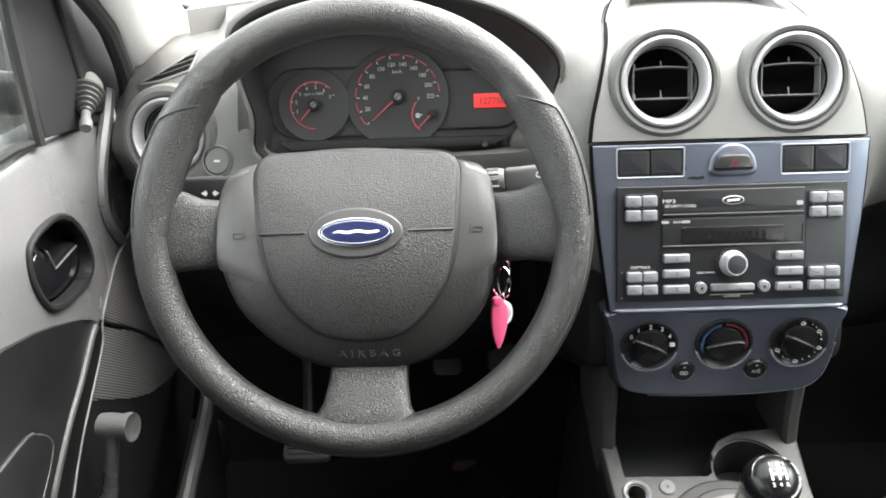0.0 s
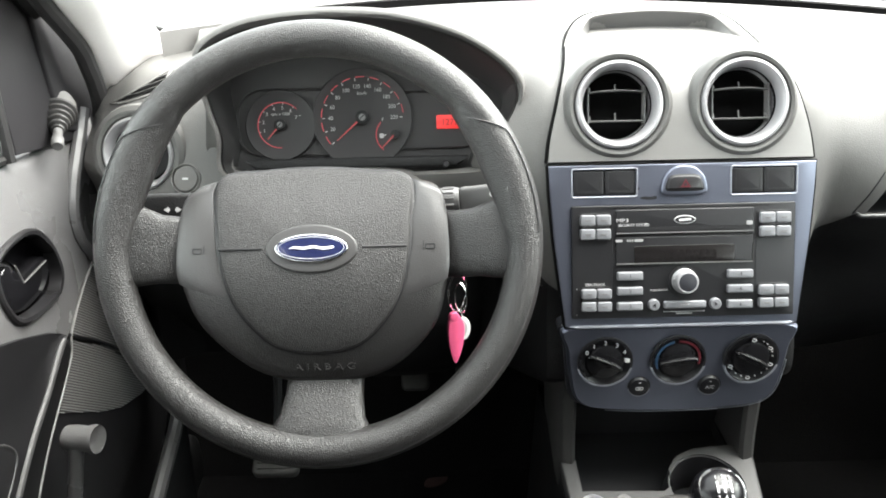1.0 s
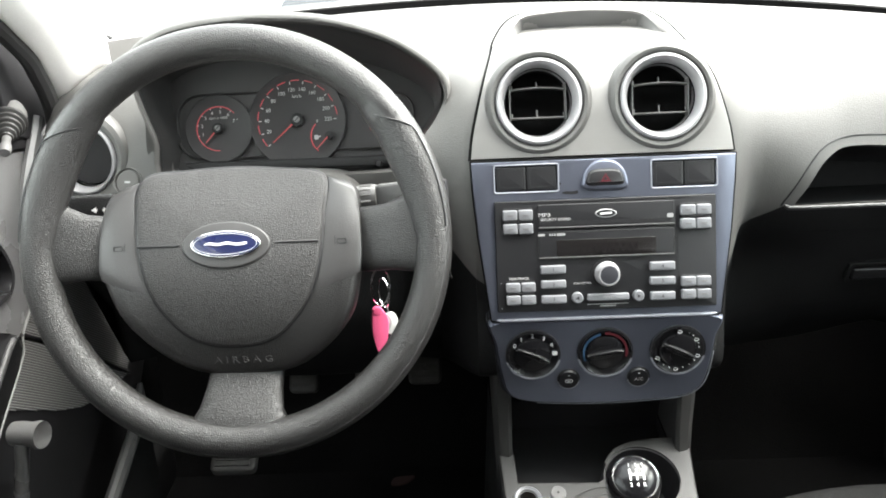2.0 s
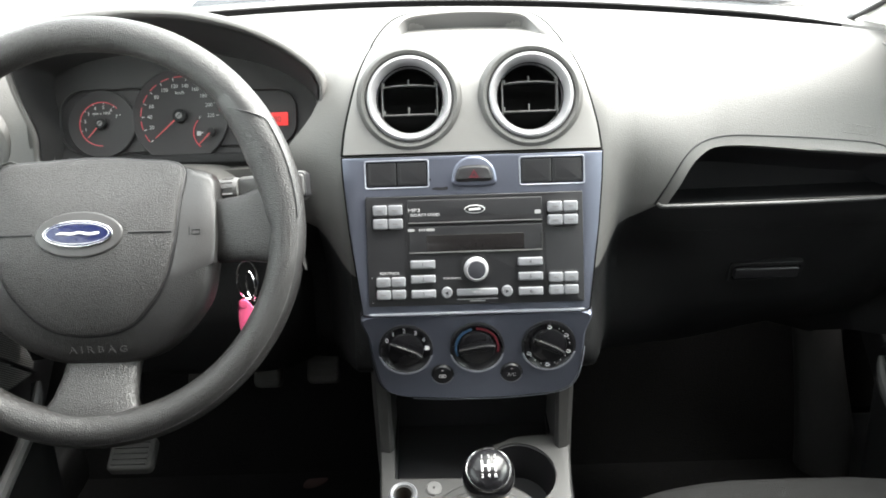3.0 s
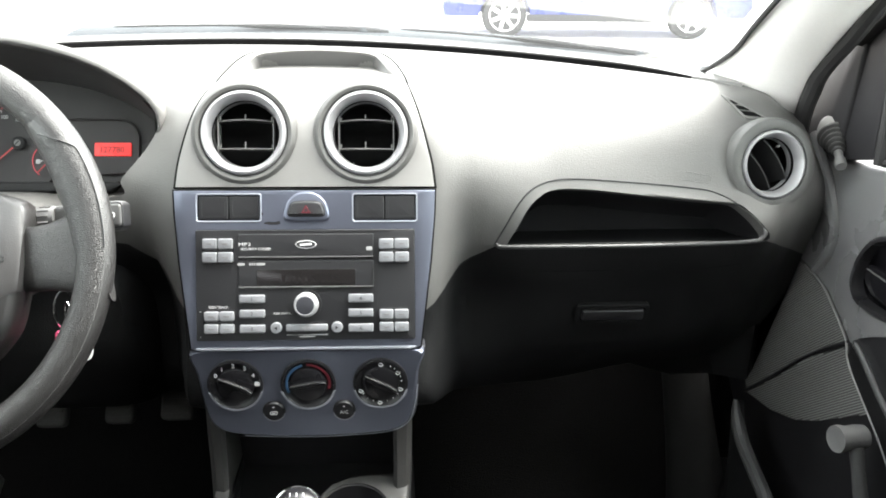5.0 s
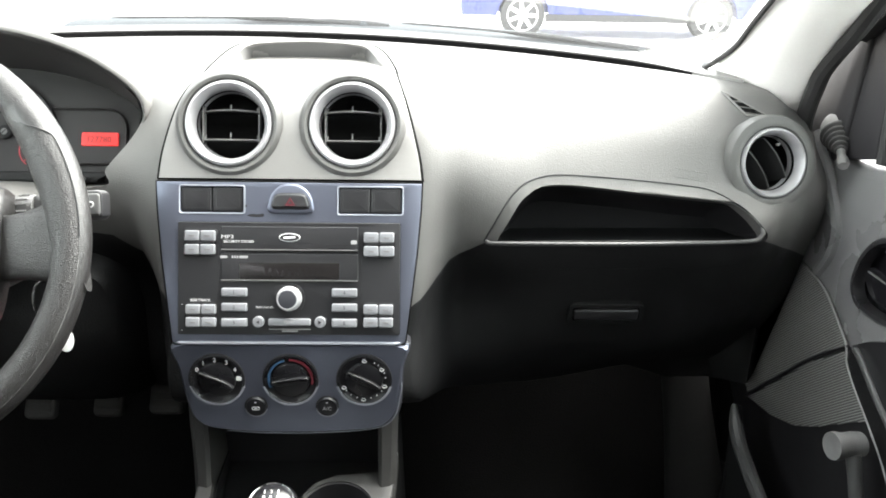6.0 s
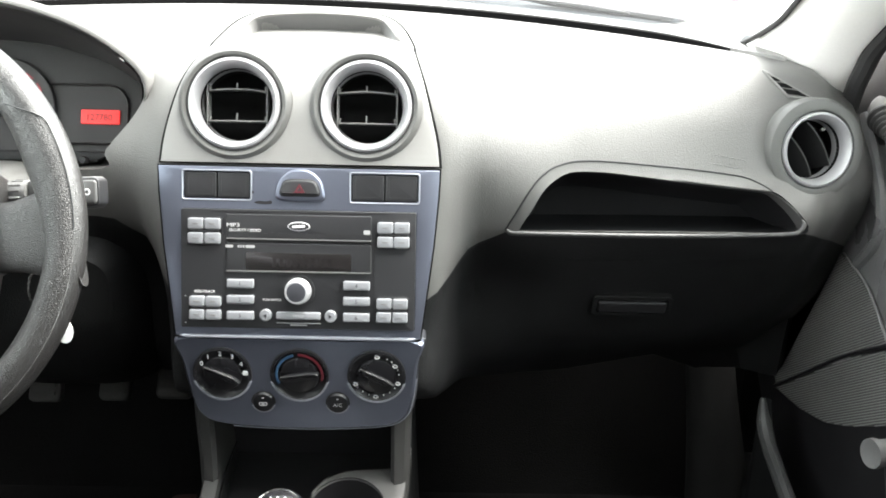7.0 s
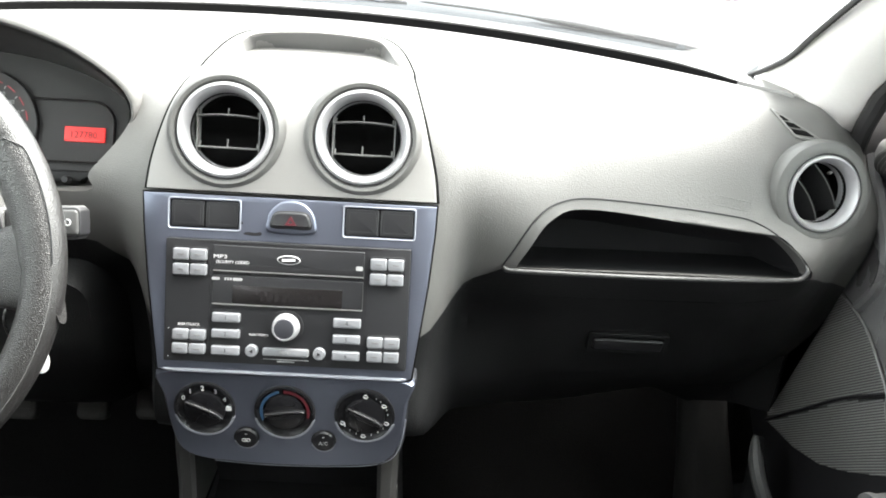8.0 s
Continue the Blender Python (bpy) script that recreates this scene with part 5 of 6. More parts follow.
# ignition key with its ring and a pink tag
key = thing("key", (-0.235, 0.745, 0.80), "ignition key with steel ring and pink plastic tag", "key")
part("key_head", slab(oval(0.024, 0.026, 24), plane_at((-0.239, 0.765, 0.840), (0, -1, 0.1), (0.2, 0, 1)), -0.003, 0.003, 0.002), BLACK_PLASTIC, key, "black key head")
part("split_ring", tube([(-0.2275 + 0.0085 * math.cos(2 * math.pi * k / 24), 0.748 + 0.006 * math.cos(2 * math.pi * k / 24), 0.812 + 0.021 * math.sin(2 * math.pi * k / 24)) for k in range(24)], 0.0012, 6, closed=True), CHROME, key, "bright steel split ring")
part("split_ring", tube([(-0.2245 + 0.0055 * math.cos(2 * math.pi * k / 20), 0.746 - 0.005 * math.cos(2 * math.pi * k / 20), 0.806 + 0.016 * math.sin(2 * math.pi * k / 20)) for k in range(20)], 0.0009, 6, closed=True), CHROME, key, "bright steel split ring")
tagm = plane_at((-0.2305, 0.735, 0.772), (1, 0.3, 0.0), (0.28, 0.2, 1))
leaf = [tuple(p) for p in smooth_line([(0.0, -0.030), (0.006, -0.016), (0.0095, 0.002), (0.0085, 0.013), (0.003, 0.022), (-0.004, 0.021), (-0.007, 0.010), (-0.007, -0.008), (-0.0035, -0.026)], 4, True)]
part("pink_tag", slab(leaf, tagm, -0.0015, 0.0015, 0.001), PINK, key, "pink plastic tag")
part("clear_sleeve", slab([tuple(p) for p in smooth_line([(0.004, -0.012), (0.0125, 0.0), (0.013, 0.008), (0.008, 0.014), (0.003, 0.006)], 4, True)], shift(tagm, 0, 0, -0.003), -0.001, 0.001, 0.0006), GREY_PRINT, key, "pale sleeve behind the tag")
part("clasp", slab(oval(0.010, 0.009, 16), shift(tagm, -0.0005, 0.0195), -0.0022, 0.0026, 0.001), PINK, key)

coin = plane_at((-0.2215, 0.763, 0.762), (1, 0.35, 0), (0.05, 0.1, 1))
part("white_token", slab(oval(0.015, 0.025, 28), coin, -0.0012, 0.0012, 0.0008), WHITE_TAG, key, "small white oval token on the ring")
part("cord", tube([(-0.2225, 0.762, 0.775), (-0.2235, 0.754, 0.788), (-0.2245, 0.747, 0.795)], 0.0009, 6), CHROME, key)

# ---------------------------------------------------------------- steering wheel
TILT = radians(24.1)
WC = Vector((-0.3476, 0.6964, 0.8888))
WHEEL = plane_at(WC, (1, 0, 0), (0, math.sin(TILT), math.cos(TILT)))
wheel = thing("steering_wheel", tuple(WC), "grained dark grey plastic three-spoke steering wheel", "steering wheel")
R, TR = 0.1776, 0.0158
def rim_spot(k, j):
    """A point of the rim: k goes round the wheel, j round the section, from the outer edge over the driver's side."""
    a, b = 2 * math.pi * k / 160, 2 * math.pi * j / 30
    deg = math.degrees(a)
    # thumb rests: the rim swells inwards from the upper quarters down to the side spokes
    swell = 0.0
    for c in (22, 158):
        dd = abs((deg - c + 180) % 360 - 180)
        swell = max(swell, max(0.0, 1 - dd / 22) ** 0.5)
    rr = TR * (1 + (0.55 * swell if math.cos(b) < 0 else 0.0) * (-math.cos(b)))
    r = R + rr * math.cos(b)
    return WHEEL @ Vector((r * math.cos(a), r * math.sin(a), TR * 1.02 * math.sin(b)))


def rim_skin(keep):
    bm, vs = bmesh.new(), {}
    for k in range(160):
        for j in range(30):
            if keep(k, j):
                loop = [(k % 160, j % 30), ((k + 1) % 160, j % 30), ((k + 1) % 160, (j + 1) % 30), (k % 160, (j + 1) % 30)]
                for c in loop:
                    if c not in vs:
                        vs[c] = bm.verts.new(rim_spot(*c))
                bm.faces.new([vs[c] for c in loop])
    return bm


# darker copy of the rim skin for its shaded outer half; also the hub shell
WHEEL_BACK = material("shaded_rim_and_hub_plastic", (0.0150, 0.0146, 0.0142), 0.34, spec=0.75, grain=0.50, scale=640, kind="pebble", vary=0.08)


def outer_half(k, j):
    """The smooth part of the rim: its outer side below the thumb rests, ending along the curved seam."""
    up = 90 - abs(360 * (k + 0.5) / 160 - 90) if k < 80 else -1
    reach = 4 if up < 30 else 4 + 9 * (up - 30) / 12
    return up < 42 and (j < reach or j >= 22)


part("rim", rim_skin(lambda k, j: not outer_half(k, j)), RIM_SKIN, wheel, angle=180)
part("rim_back", rim_skin(outer_half), WHEEL_BACK, wheel, "outer half of the rim, coloured darker for its shade", angle=180)
for a0, a1 in ((-178, -2),):
    pts = [WHEEL @ Vector(((R + 0.0105) * math.cos(radians(a0 + (a1 - a0) * k / 60)), (R + 0.0105) * math.sin(radians(a0 + (a1 - a0) * k / 60)), 0.0112)) for k in range(61)]
    part("rim_seam", tube([tuple(p) for p in pts], 0.0007, 6), MID_PLASTIC, wheel, "thin moulded seam along the rim")
for sgn in (1, -1):
    pts = []
    for k in range(25):
        f = k / 24
        a = radians(90 - sgn * (90 - (2 + 40 * f)))
        b = radians(48 + 110 * max(0.0, f - 0.7) / 0.3)
        r = R + TR * 1.05 * math.cos(b)
        pts.append(WHEEL @ Vector((r * math.cos(a), r * math.sin(a), TR * 1.06 * math.sin(b))))
    part("rim_seam", tube([tuple(p) for p in pts], 0.0006, 6), BLACK_PLASTIC, wheel, "thin moulded seam along the rim")

HX = -0.006
hub = [(-0.110, 0.046), (-0.082, 0.0605), (-0.04, 0.0684), (0.003, 0.0702), (0.045, 0.0674), (0.088, 0.0585), (0.112, 0.046), (0.1175, 0.0), (0.115, -0.035), (0.103, -0.074), (0.062, -0.112), (0.008, -0.1225), (-0.048, -0.113), (-0.094, -0.075), (-0.113, -0.035), (-0.116, 0.0)]
hub = [(x + HX, y) for x, y in smooth_line(hub, 5, True)]


def drop(y):
    """How far the hub's front curves away above and below its middle."""
    return 3.2 * (y + 0.03) ** 2 if y > -0.03 else 2.0 * (y + 0.03) ** 2


def pillow(outline, levels, name, mat, parent, bow=0.0, label="", centre=(HX, -0.02)):
    """A cushion-shaped boss: the outline at rising heights, then drawn in over a bowed front."""
    rings = []
    for d, h in levels:
        rings.append([WHEEL @ Vector((x, y, h - bow * drop(y))) for x, y in inset(outline, d)])
    d, h = levels[-1]
    base = inset(outline, d)
    for f in (0.92, 0.8, 0.6, 0.35, 0.12):
        rings.append([WHEEL @ Vector((centre[0] + (x - centre[0]) * f, centre[1] + (y - centre[1]) * f, h + 0.006 * (1 - f * f) - bow * drop(centre[1] + (y - centre[1]) * f))) for x, y in base])
    return part(name, loft(rings), mat, parent, label, angle=60)


boss = pillow(hub, ((0.004, -0.040), (0.0, -0.020), (0.0, -0.004), (0.002, 0.001), (0.006, 0.004)), "hub", WHEEL_BACK, wheel, 1.0, "dark grey hub shell")
padl = [(-0.081, 0.0598), (-0.04, 0.0664), (0.003, 0.0682), (0.043, 0.0654), (0.084, 0.0578), (0.0850, 0.02), (0.0815, -0.018), (0.071, -0.052), (0.047, -0.081), (0.026, -0.0910), (0.003, -0.0935), (-0.020, -0.0910), (-0.041, -0.081), (-0.065, -0.052), (-0.0765, -0.018), (-0.0815, 0.02)]
padl = [(x + HX, y) for x, y in smooth_line(padl, 5, True)]
pillow(padl, ((0.0, 0.0), (0.0, 0.0082), (0.0008, 0.0094), (0.0022, 0.0101)), "airbag_cover", WHEEL_SKIN, wheel, 1.0, "grained airbag cover", (HX + 0.001, -0.012))
pillow(inset(padl, -0.0016), ((0.0, 0.0), (0.0, 0.0074), (0.0004, 0.0077)), "cover_gap", BLACK_PLASTIC, boss, 1.0, "", (HX + 0.001, -0.012))


def reach_at(outline, y, s):
    """How far an outline reaches to one side at height y."""
    found = []
    for (xa, ya), (xb, yb) in zip(outline, outline[1:] + outline[:1]):
        if (ya - y) * (yb - y) <= 0 and ya != yb:
            found.append(xa + (xb - xa) * (y - ya) / (yb - ya))
    return max(found) if s > 0 else min(found)


# the smooth horn pads at both sides of the airbag cover, ending in a step above the darker lower shell
for s in (-1, 1):
    rings = []
    for k in range(15):
        row = []
        for f, h in ((0.0, -0.006), (0.0, 0.0030), (0.10, 0.0052), (0.5, 0.0066), (0.92, 0.0074), (1.0, 0.0070), (1.0, -0.004)):
            top, low = 0.0475 + 0.010 * f, -0.031 - 0.016 * f
            y = top + (low - top) * k / 14
            a, b = reach_at(hub, y, s), reach_at(padl, y, s) + s * 0.0022
            end = 0.0012 if k in (0, 14) else 0.0
            row.append(WHEEL @ Vector((a + s * 0.0006 + (b - a) * f, y, h - end - drop(y))))
        rings.append(row)
    part("horn_pad", loft(rings), WHEEL_SMOOTH, boss, "smooth grey horn pad", angle=50)
badge_m = shift(WHEEL, HX + 0.0015, -0.0025, 0.0132) @ Matrix.Rotation(radians(-11), 4, "X")
part("badge_recess", slab(oval(0.078, 0.042, 48), badge_m, -0.004, 0.0006, 0.002), WHEEL_SMOOTH, wheel)
bd = part("badge", slab(oval(0.0618, 0.0245, 48), badge_m, -0.001, 0.0030, 0.0010), CHROME, wheel, "oval badge with bright rim")
part("field", slab(oval(0.0590, 0.0218, 48), badge_m, 0.0, 0.0033, 0.0003), BADGE_BLUE, bd, "dark blue enamel field")
part("inner_line", frame_ring(oval(0.0560, 0.0190, 48), oval(0.0551, 0.0181, 48), badge_m, 0.003, 0.0036, 0.0001), WHITE_PRINT, bd)
swash = [tuple(p) for p in smooth_line([(-0.0190, -0.0006), (-0.014, 0.0016), (-0.006, 0.0008), (0.002, 0.0020), (0.010, 0.0006), (0.0185, 0.0014), (0.0185, -0.0008), (0.010, -0.0018), (0.002, -0.0004), (-0.006, -0.0016), (-0.014, -0.0006)], 4, True)]
part("emblem_stroke", slab(swash, badge_m, 0.003, 0.0039, 0.0003), WHITE_PRINT, bd, "plain white shape on the badge")
for x0, x1 in ((-0.079, -0.0405), (0.0445, 0.0815)):
    line = [x0 + (x1 - x0) * k / 8 for k in range(9)]
    part("moulded_line", tube([WHEEL @ Vector((HX + x, -0.0018, 0.0102 - drop(-0.0018) + 0.0058 * (1 - (x / 0.083) ** 2))) for x in line], 0.0010, 8), BLACK_PLASTIC, boss, "fine moulded groove")
for s, x in ((-1, -0.0965), (1, 0.1005)):
    mm = shift(WHEEL, HX + x, -0.002, 0.0066 - drop(-0.002)) @ Matrix.Rotation(radians(-11), 4, "X")
    part("horn_mark", bar(mm, -0.0045 * s, -0.004, -0.0045 * s, 0.004, 0.0008, 0, 0.0006), BLACK_PLASTIC, boss, "moulded horn symbol")
    part("horn_mark", frame_ring(rounded_rect(0.0085, 0.0048, 0.001), rounded_rect(0.0070, 0.0034, 0.0008), shift(mm, 0.0015 * s, -0.0008), 0, 0.0006, 0.0001), BLACK_PLASTIC, boss, "moulded horn symbol")
part("moulded_lettering", words("A I R B A G", 0.0088, shift(WHEEL, HX + 0.0075, -0.1062, 0.0044 - drop(-0.1062)) @ Matrix.Rotation(radians(16), 4, "X"), 0.0012, squeeze=1.25, thick=0.0006), WHEEL_SMOOTH, boss, smooth=False)


def spoke(path, widths, depth, name):
    """A flat padded bar from the hub to the rim."""
    rings = []
    for (x, y, n), w, nx in zip(path, widths, range(99)):
        i = nx
        a, b = path[max(i - 1, 0)], path[min(i + 1, len(path) - 1)]
        t = Vector((b[0] - a[0], b[1] - a[1], 0)).normalized()
        side = Vector((-t.y, t.x, 0))
        ring = []
        for u, h in oval(2 * w, 2 * depth, 24, 3.2):
            ring.append(WHEEL @ (Vector((x, y, n + h)) + side * u))
        rings.append(ring)
    return part(name, loft(rings), RIM_SKIN, wheel, "", angle=80)


for s in (-1, 1):
    hx = HX + (0.112 if s > 0 else -0.103)
    spoke([(hx - s * 0.012, -0.002, -0.024), (hx + s * 0.010, -0.002, -0.018), (hx + s * 0.03, -0.0005, -0.009), (s * 0.160, 0.002, -0.006), (s * 0.172, 0.006, -0.004), (s * 0.180, 0.008, -0.004)], (0.030, 0.0295, 0.0300, 0.036, 0.045, 0.050), 0.0115, "side_spoke")
spoke([(HX + 0.006, -0.098, -0.032), (HX + 0.006, -0.116, -0.027), (HX + 0.005, -0.133, -0.018), (HX + 0.004, -0.150, -0.008), (HX + 0.003, -0.166, -0.003), (HX + 0.003, -0.177, -0.003)], (0.0335, 0.0340, 0.0345, 0.0375, 0.047, 0.055), 0.0115, "lower_spoke")

# ---------------------------------------------------------------- centre console
CON = plane_at((0, 0.73, 0.5605), (1, 0, 0), (0, 1, 0.27))
console = thing("centre_console", (0, 0.70, 0.50), "grey plastic centre console with bin and cup holder", "console")
top = [(-0.116, 0.10), (0.109, 0.10), (0.107, 0.065), (0.100, 0.0), (0.095, -0.10), (0.088, -0.28), (-0.095, -0.28), (-0.104, -0.10), (-0.110, 0.0), (-0.114, 0.065)]
bin_o = [tuple(p) for p in [(-0.094, 0.014), (-0.005, 0.012), (0.006, 0.020), (0.006, 0.040), (0.018, 0.056), (0.040, 0.066), (0.094, 0.071), (0.096, 0.13), (-0.100, 0.13)]]
GC = (0.004, -0.083)
bm = carve(slab(top, CON, -0.03, 0.0, 0.004), [slab(bin_o, CON, -0.05, 0.02), lathe([(0.041, -0.05), (0.041, 0.02)], shift(CON, 0.044, 0.017), 48), lathe([(0.0095, -0.03), (0.0095, 0.02)], shift(CON, -0.0845, -0.006), 24)])
part("top_plate", bm, CONSOLE_GREY, console, "grey console plate", angle=30)
part("bin", loft([[CON @ Vector((x, y, n)) for x, y in inset(bin_o, d)] for n, d in ((-0.002, -0.001), (-0.05, 0.004), (-0.051, 0.03))], True, False), BLACK_PLASTIC, console, "black storage bin")
part("bin_floor", slab(inset(bin_o, 0.002), CON, -0.053, -0.049), BLACK_PLASTIC, console)
part("cup_holder", lathe([(0.0425, -0.002), (0.040, -0.003), (0.037, -0.06), (0.0, -0.061), (0.0, -0.063), (0.0425, -0.063)], shift(CON, 0.044, 0.017), 40, cap=False), BLACK_PLASTIC, console, "black round cup holder")
for s, off in ((1, -0.003), (-1, -0.006)):
    rings = []
    for z, x0, x1, y0 in ((0.540, 0.091, 0.109, 0.772), (0.568, 0.091, 0.110, 0.776), (0.60, 0.091, 0.111, 0.783), (0.64, 0.091, 0.112, 0.786), (0.68, 0.091, 0.112, 0.789), (0.72, 0.091, 0.112, 0.79)):
        rings.append([(s * x0 + off, y0 + 0.004, z), (s * x0 + off + s * 0.004, y0, z), (s * x1 + off - s * 0.006, y0 + 0.002, z), (s * x1 + off, y0 + 0.010, z), (s * x1 + off, y0 + 0.12, z), (s * x0 + off, y0 + 0.12, z)])
    part("upright", loft(rings), CONSOLE_GREY, console, "grey side of the console", angle=40)
    part("skirt", loft([[(s * x + off, y, z) for x, y, z in ((0.112, 0.95, 0.56), (0.108, 0.80, 0.565), (0.096, 0.45, 0.475), (0.10, 0.45, 0.27), (0.125, 0.95, 0.27))], [(s * x + off - s * 0.02, y, z) for x, y, z in ((0.112, 0.95, 0.56), (0.108, 0.80, 0.565), (0.096, 0.45, 0.475), (0.10, 0.45, 0.27), (0.125, 0.95, 0.27))]]), DARK_PLASTIC, console, "dark lower side of the console")
part("bin_back", box(0, 0.885, 0.61, 0.21, 0.02, 0.16, 0.003), BLACK_PLASTIC, console)
part("front_wall", box(-0.004, 0.452, 0.38, 0.19, 0.02, 0.2, 0.003), DARK_PLASTIC, console)
lighter = thing("lighter_socket", tuple(CON @ Vector((-0.0845, -0.006, 0))), "lighter socket with pale ring in the console", "lighter socket")
part("ring", lathe([(0.0150, -0.002), (0.0155, 0.001), (0.0140, 0.0028), (0.0112, 0.0015), (0.0105, -0.02)], shift(CON, -0.0845, -0.006), 32, cap=False), BUTTON, lighter, "pale metal ring")
part("well", lathe([(0.0108, -0.001), (0.0100, -0.022), (0.0, -0.0222), (0.0, -0.024), (0.0115, -0.024)], shift(CON, -0.0845, -0.006), 28, cap=False), material("tarnished_brass", (0.16, 0.09, 0.04), 0.4, metal=0.8, vary=0.4), lighter, "tarnished brass well")
nub = thing("fixing_cap", tuple(CON @ Vector((-0.051, 0.0, 0))), "small round grey cap with a dark middle", "cap")
part("cap", lathe([(0.0088, -0.001), (0.0088, 0.0012), (0.0075, 0.0022), (0.0, 0.0022)], shift(CON, -0.051, 0.0), 24), MID_PLASTIC, nub)
part("dimple", slab(oval(0.0028, 0.0028, 10), shift(CON, -0.051, 0.0), 0.0021, 0.0027), BLACK_PLASTIC, nub)

gear = thing("gear_lever", tuple(CON @ Vector((*GC, 0))), "gear lever with gloss black knob and chrome ring", "gear lever")
for k, (rx, ry, h) in enumerate(((0.077, 0.088, 0.006), (0.063, 0.074, 0.014), (0.050, 0.060, 0.026), (0.038, 0.046, 0.040))):
    part("gaiter_fold", slab(oval(2 * rx, 2 * ry, 48), shift(CON, *GC), -0.004, h, 0.004), CONSOLE_GREY if k < 2 else MID_PLASTIC, gear, "folded grey gaiter", angle=50)
KT = Vector((0.0, -0.52, 1.0)).normalized()
KC = Vector((0.003, 0.628, 0.657))
km = plane_at(KC, (1, 0, 0), KT.cross(Vector((1, 0, 0))))
foot = CON @ Vector((*GC, 0.03))
part("rod", tube([tuple(foot), tuple(KC - KT * 0.03)], 0.008, 14), BLACK_PLASTIC, gear, "black lever rod")
kb = part("knob", lathe([(0.0, -0.056), (0.0160, -0.055), (0.0178, -0.036), (0.0208, -0.018), (0.0240, -0.005), (0.0250, 0.005), (0.0243, 0.0130), (0.0222, 0.0185), (0.0205, 0.0205), (0.0, 0.0205)], km, 48), BLACK_GLOSS, gear, "gloss black rounded gear knob", angle=60)
part("chrome_ring", lathe([(0.0218, 0.0180), (0.0216, 0.0200), (0.0208, 0.0212), (0.0200, 0.0206), (0.0200, 0.0185)], km, 48), CHROME, kb, "chrome ring")
part("cap", lathe([(0.0199, 0.0180), (0.0199, 0.0204), (0.0175, 0.0228), (0.0140, 0.0250), (0.0095, 0.0268), (0.005, 0.0277), (0.0, 0.0280)], km, 40), KNOB_CAP, kb, "gloss black cap with white shift pattern")
pm = shift(km, 0, 0.0, 0.0268)
for x in (-0.006, 0.0, 0.006):
    part("pattern_line", bar(pm, x, -0.0052, x, 0.0052, 0.0017, 0.0, 0.0018), WHITE_PRINT, kb)
part("pattern_line", bar(pm, -0.006, 0, 0.006, 0, 0.0017, 0.0002, 0.0019), WHITE_PRINT, kb)
for x, a, b in ((-0.006, "1", "2"), (0.0, "3", "4"), (0.006, "5", "R")):
    part("pattern_figure", words(a, 0.0046, shift(pm, x, 0.0090), 0.0004, thick=0.0008), WHITE_PRINT, kb, smooth=False)
    part("pattern_figure", words(b, 0.0050, shift(pm, x, -0.0092), 0.0002, thick=0.0008), WHITE_PRINT, kb, smooth=False)


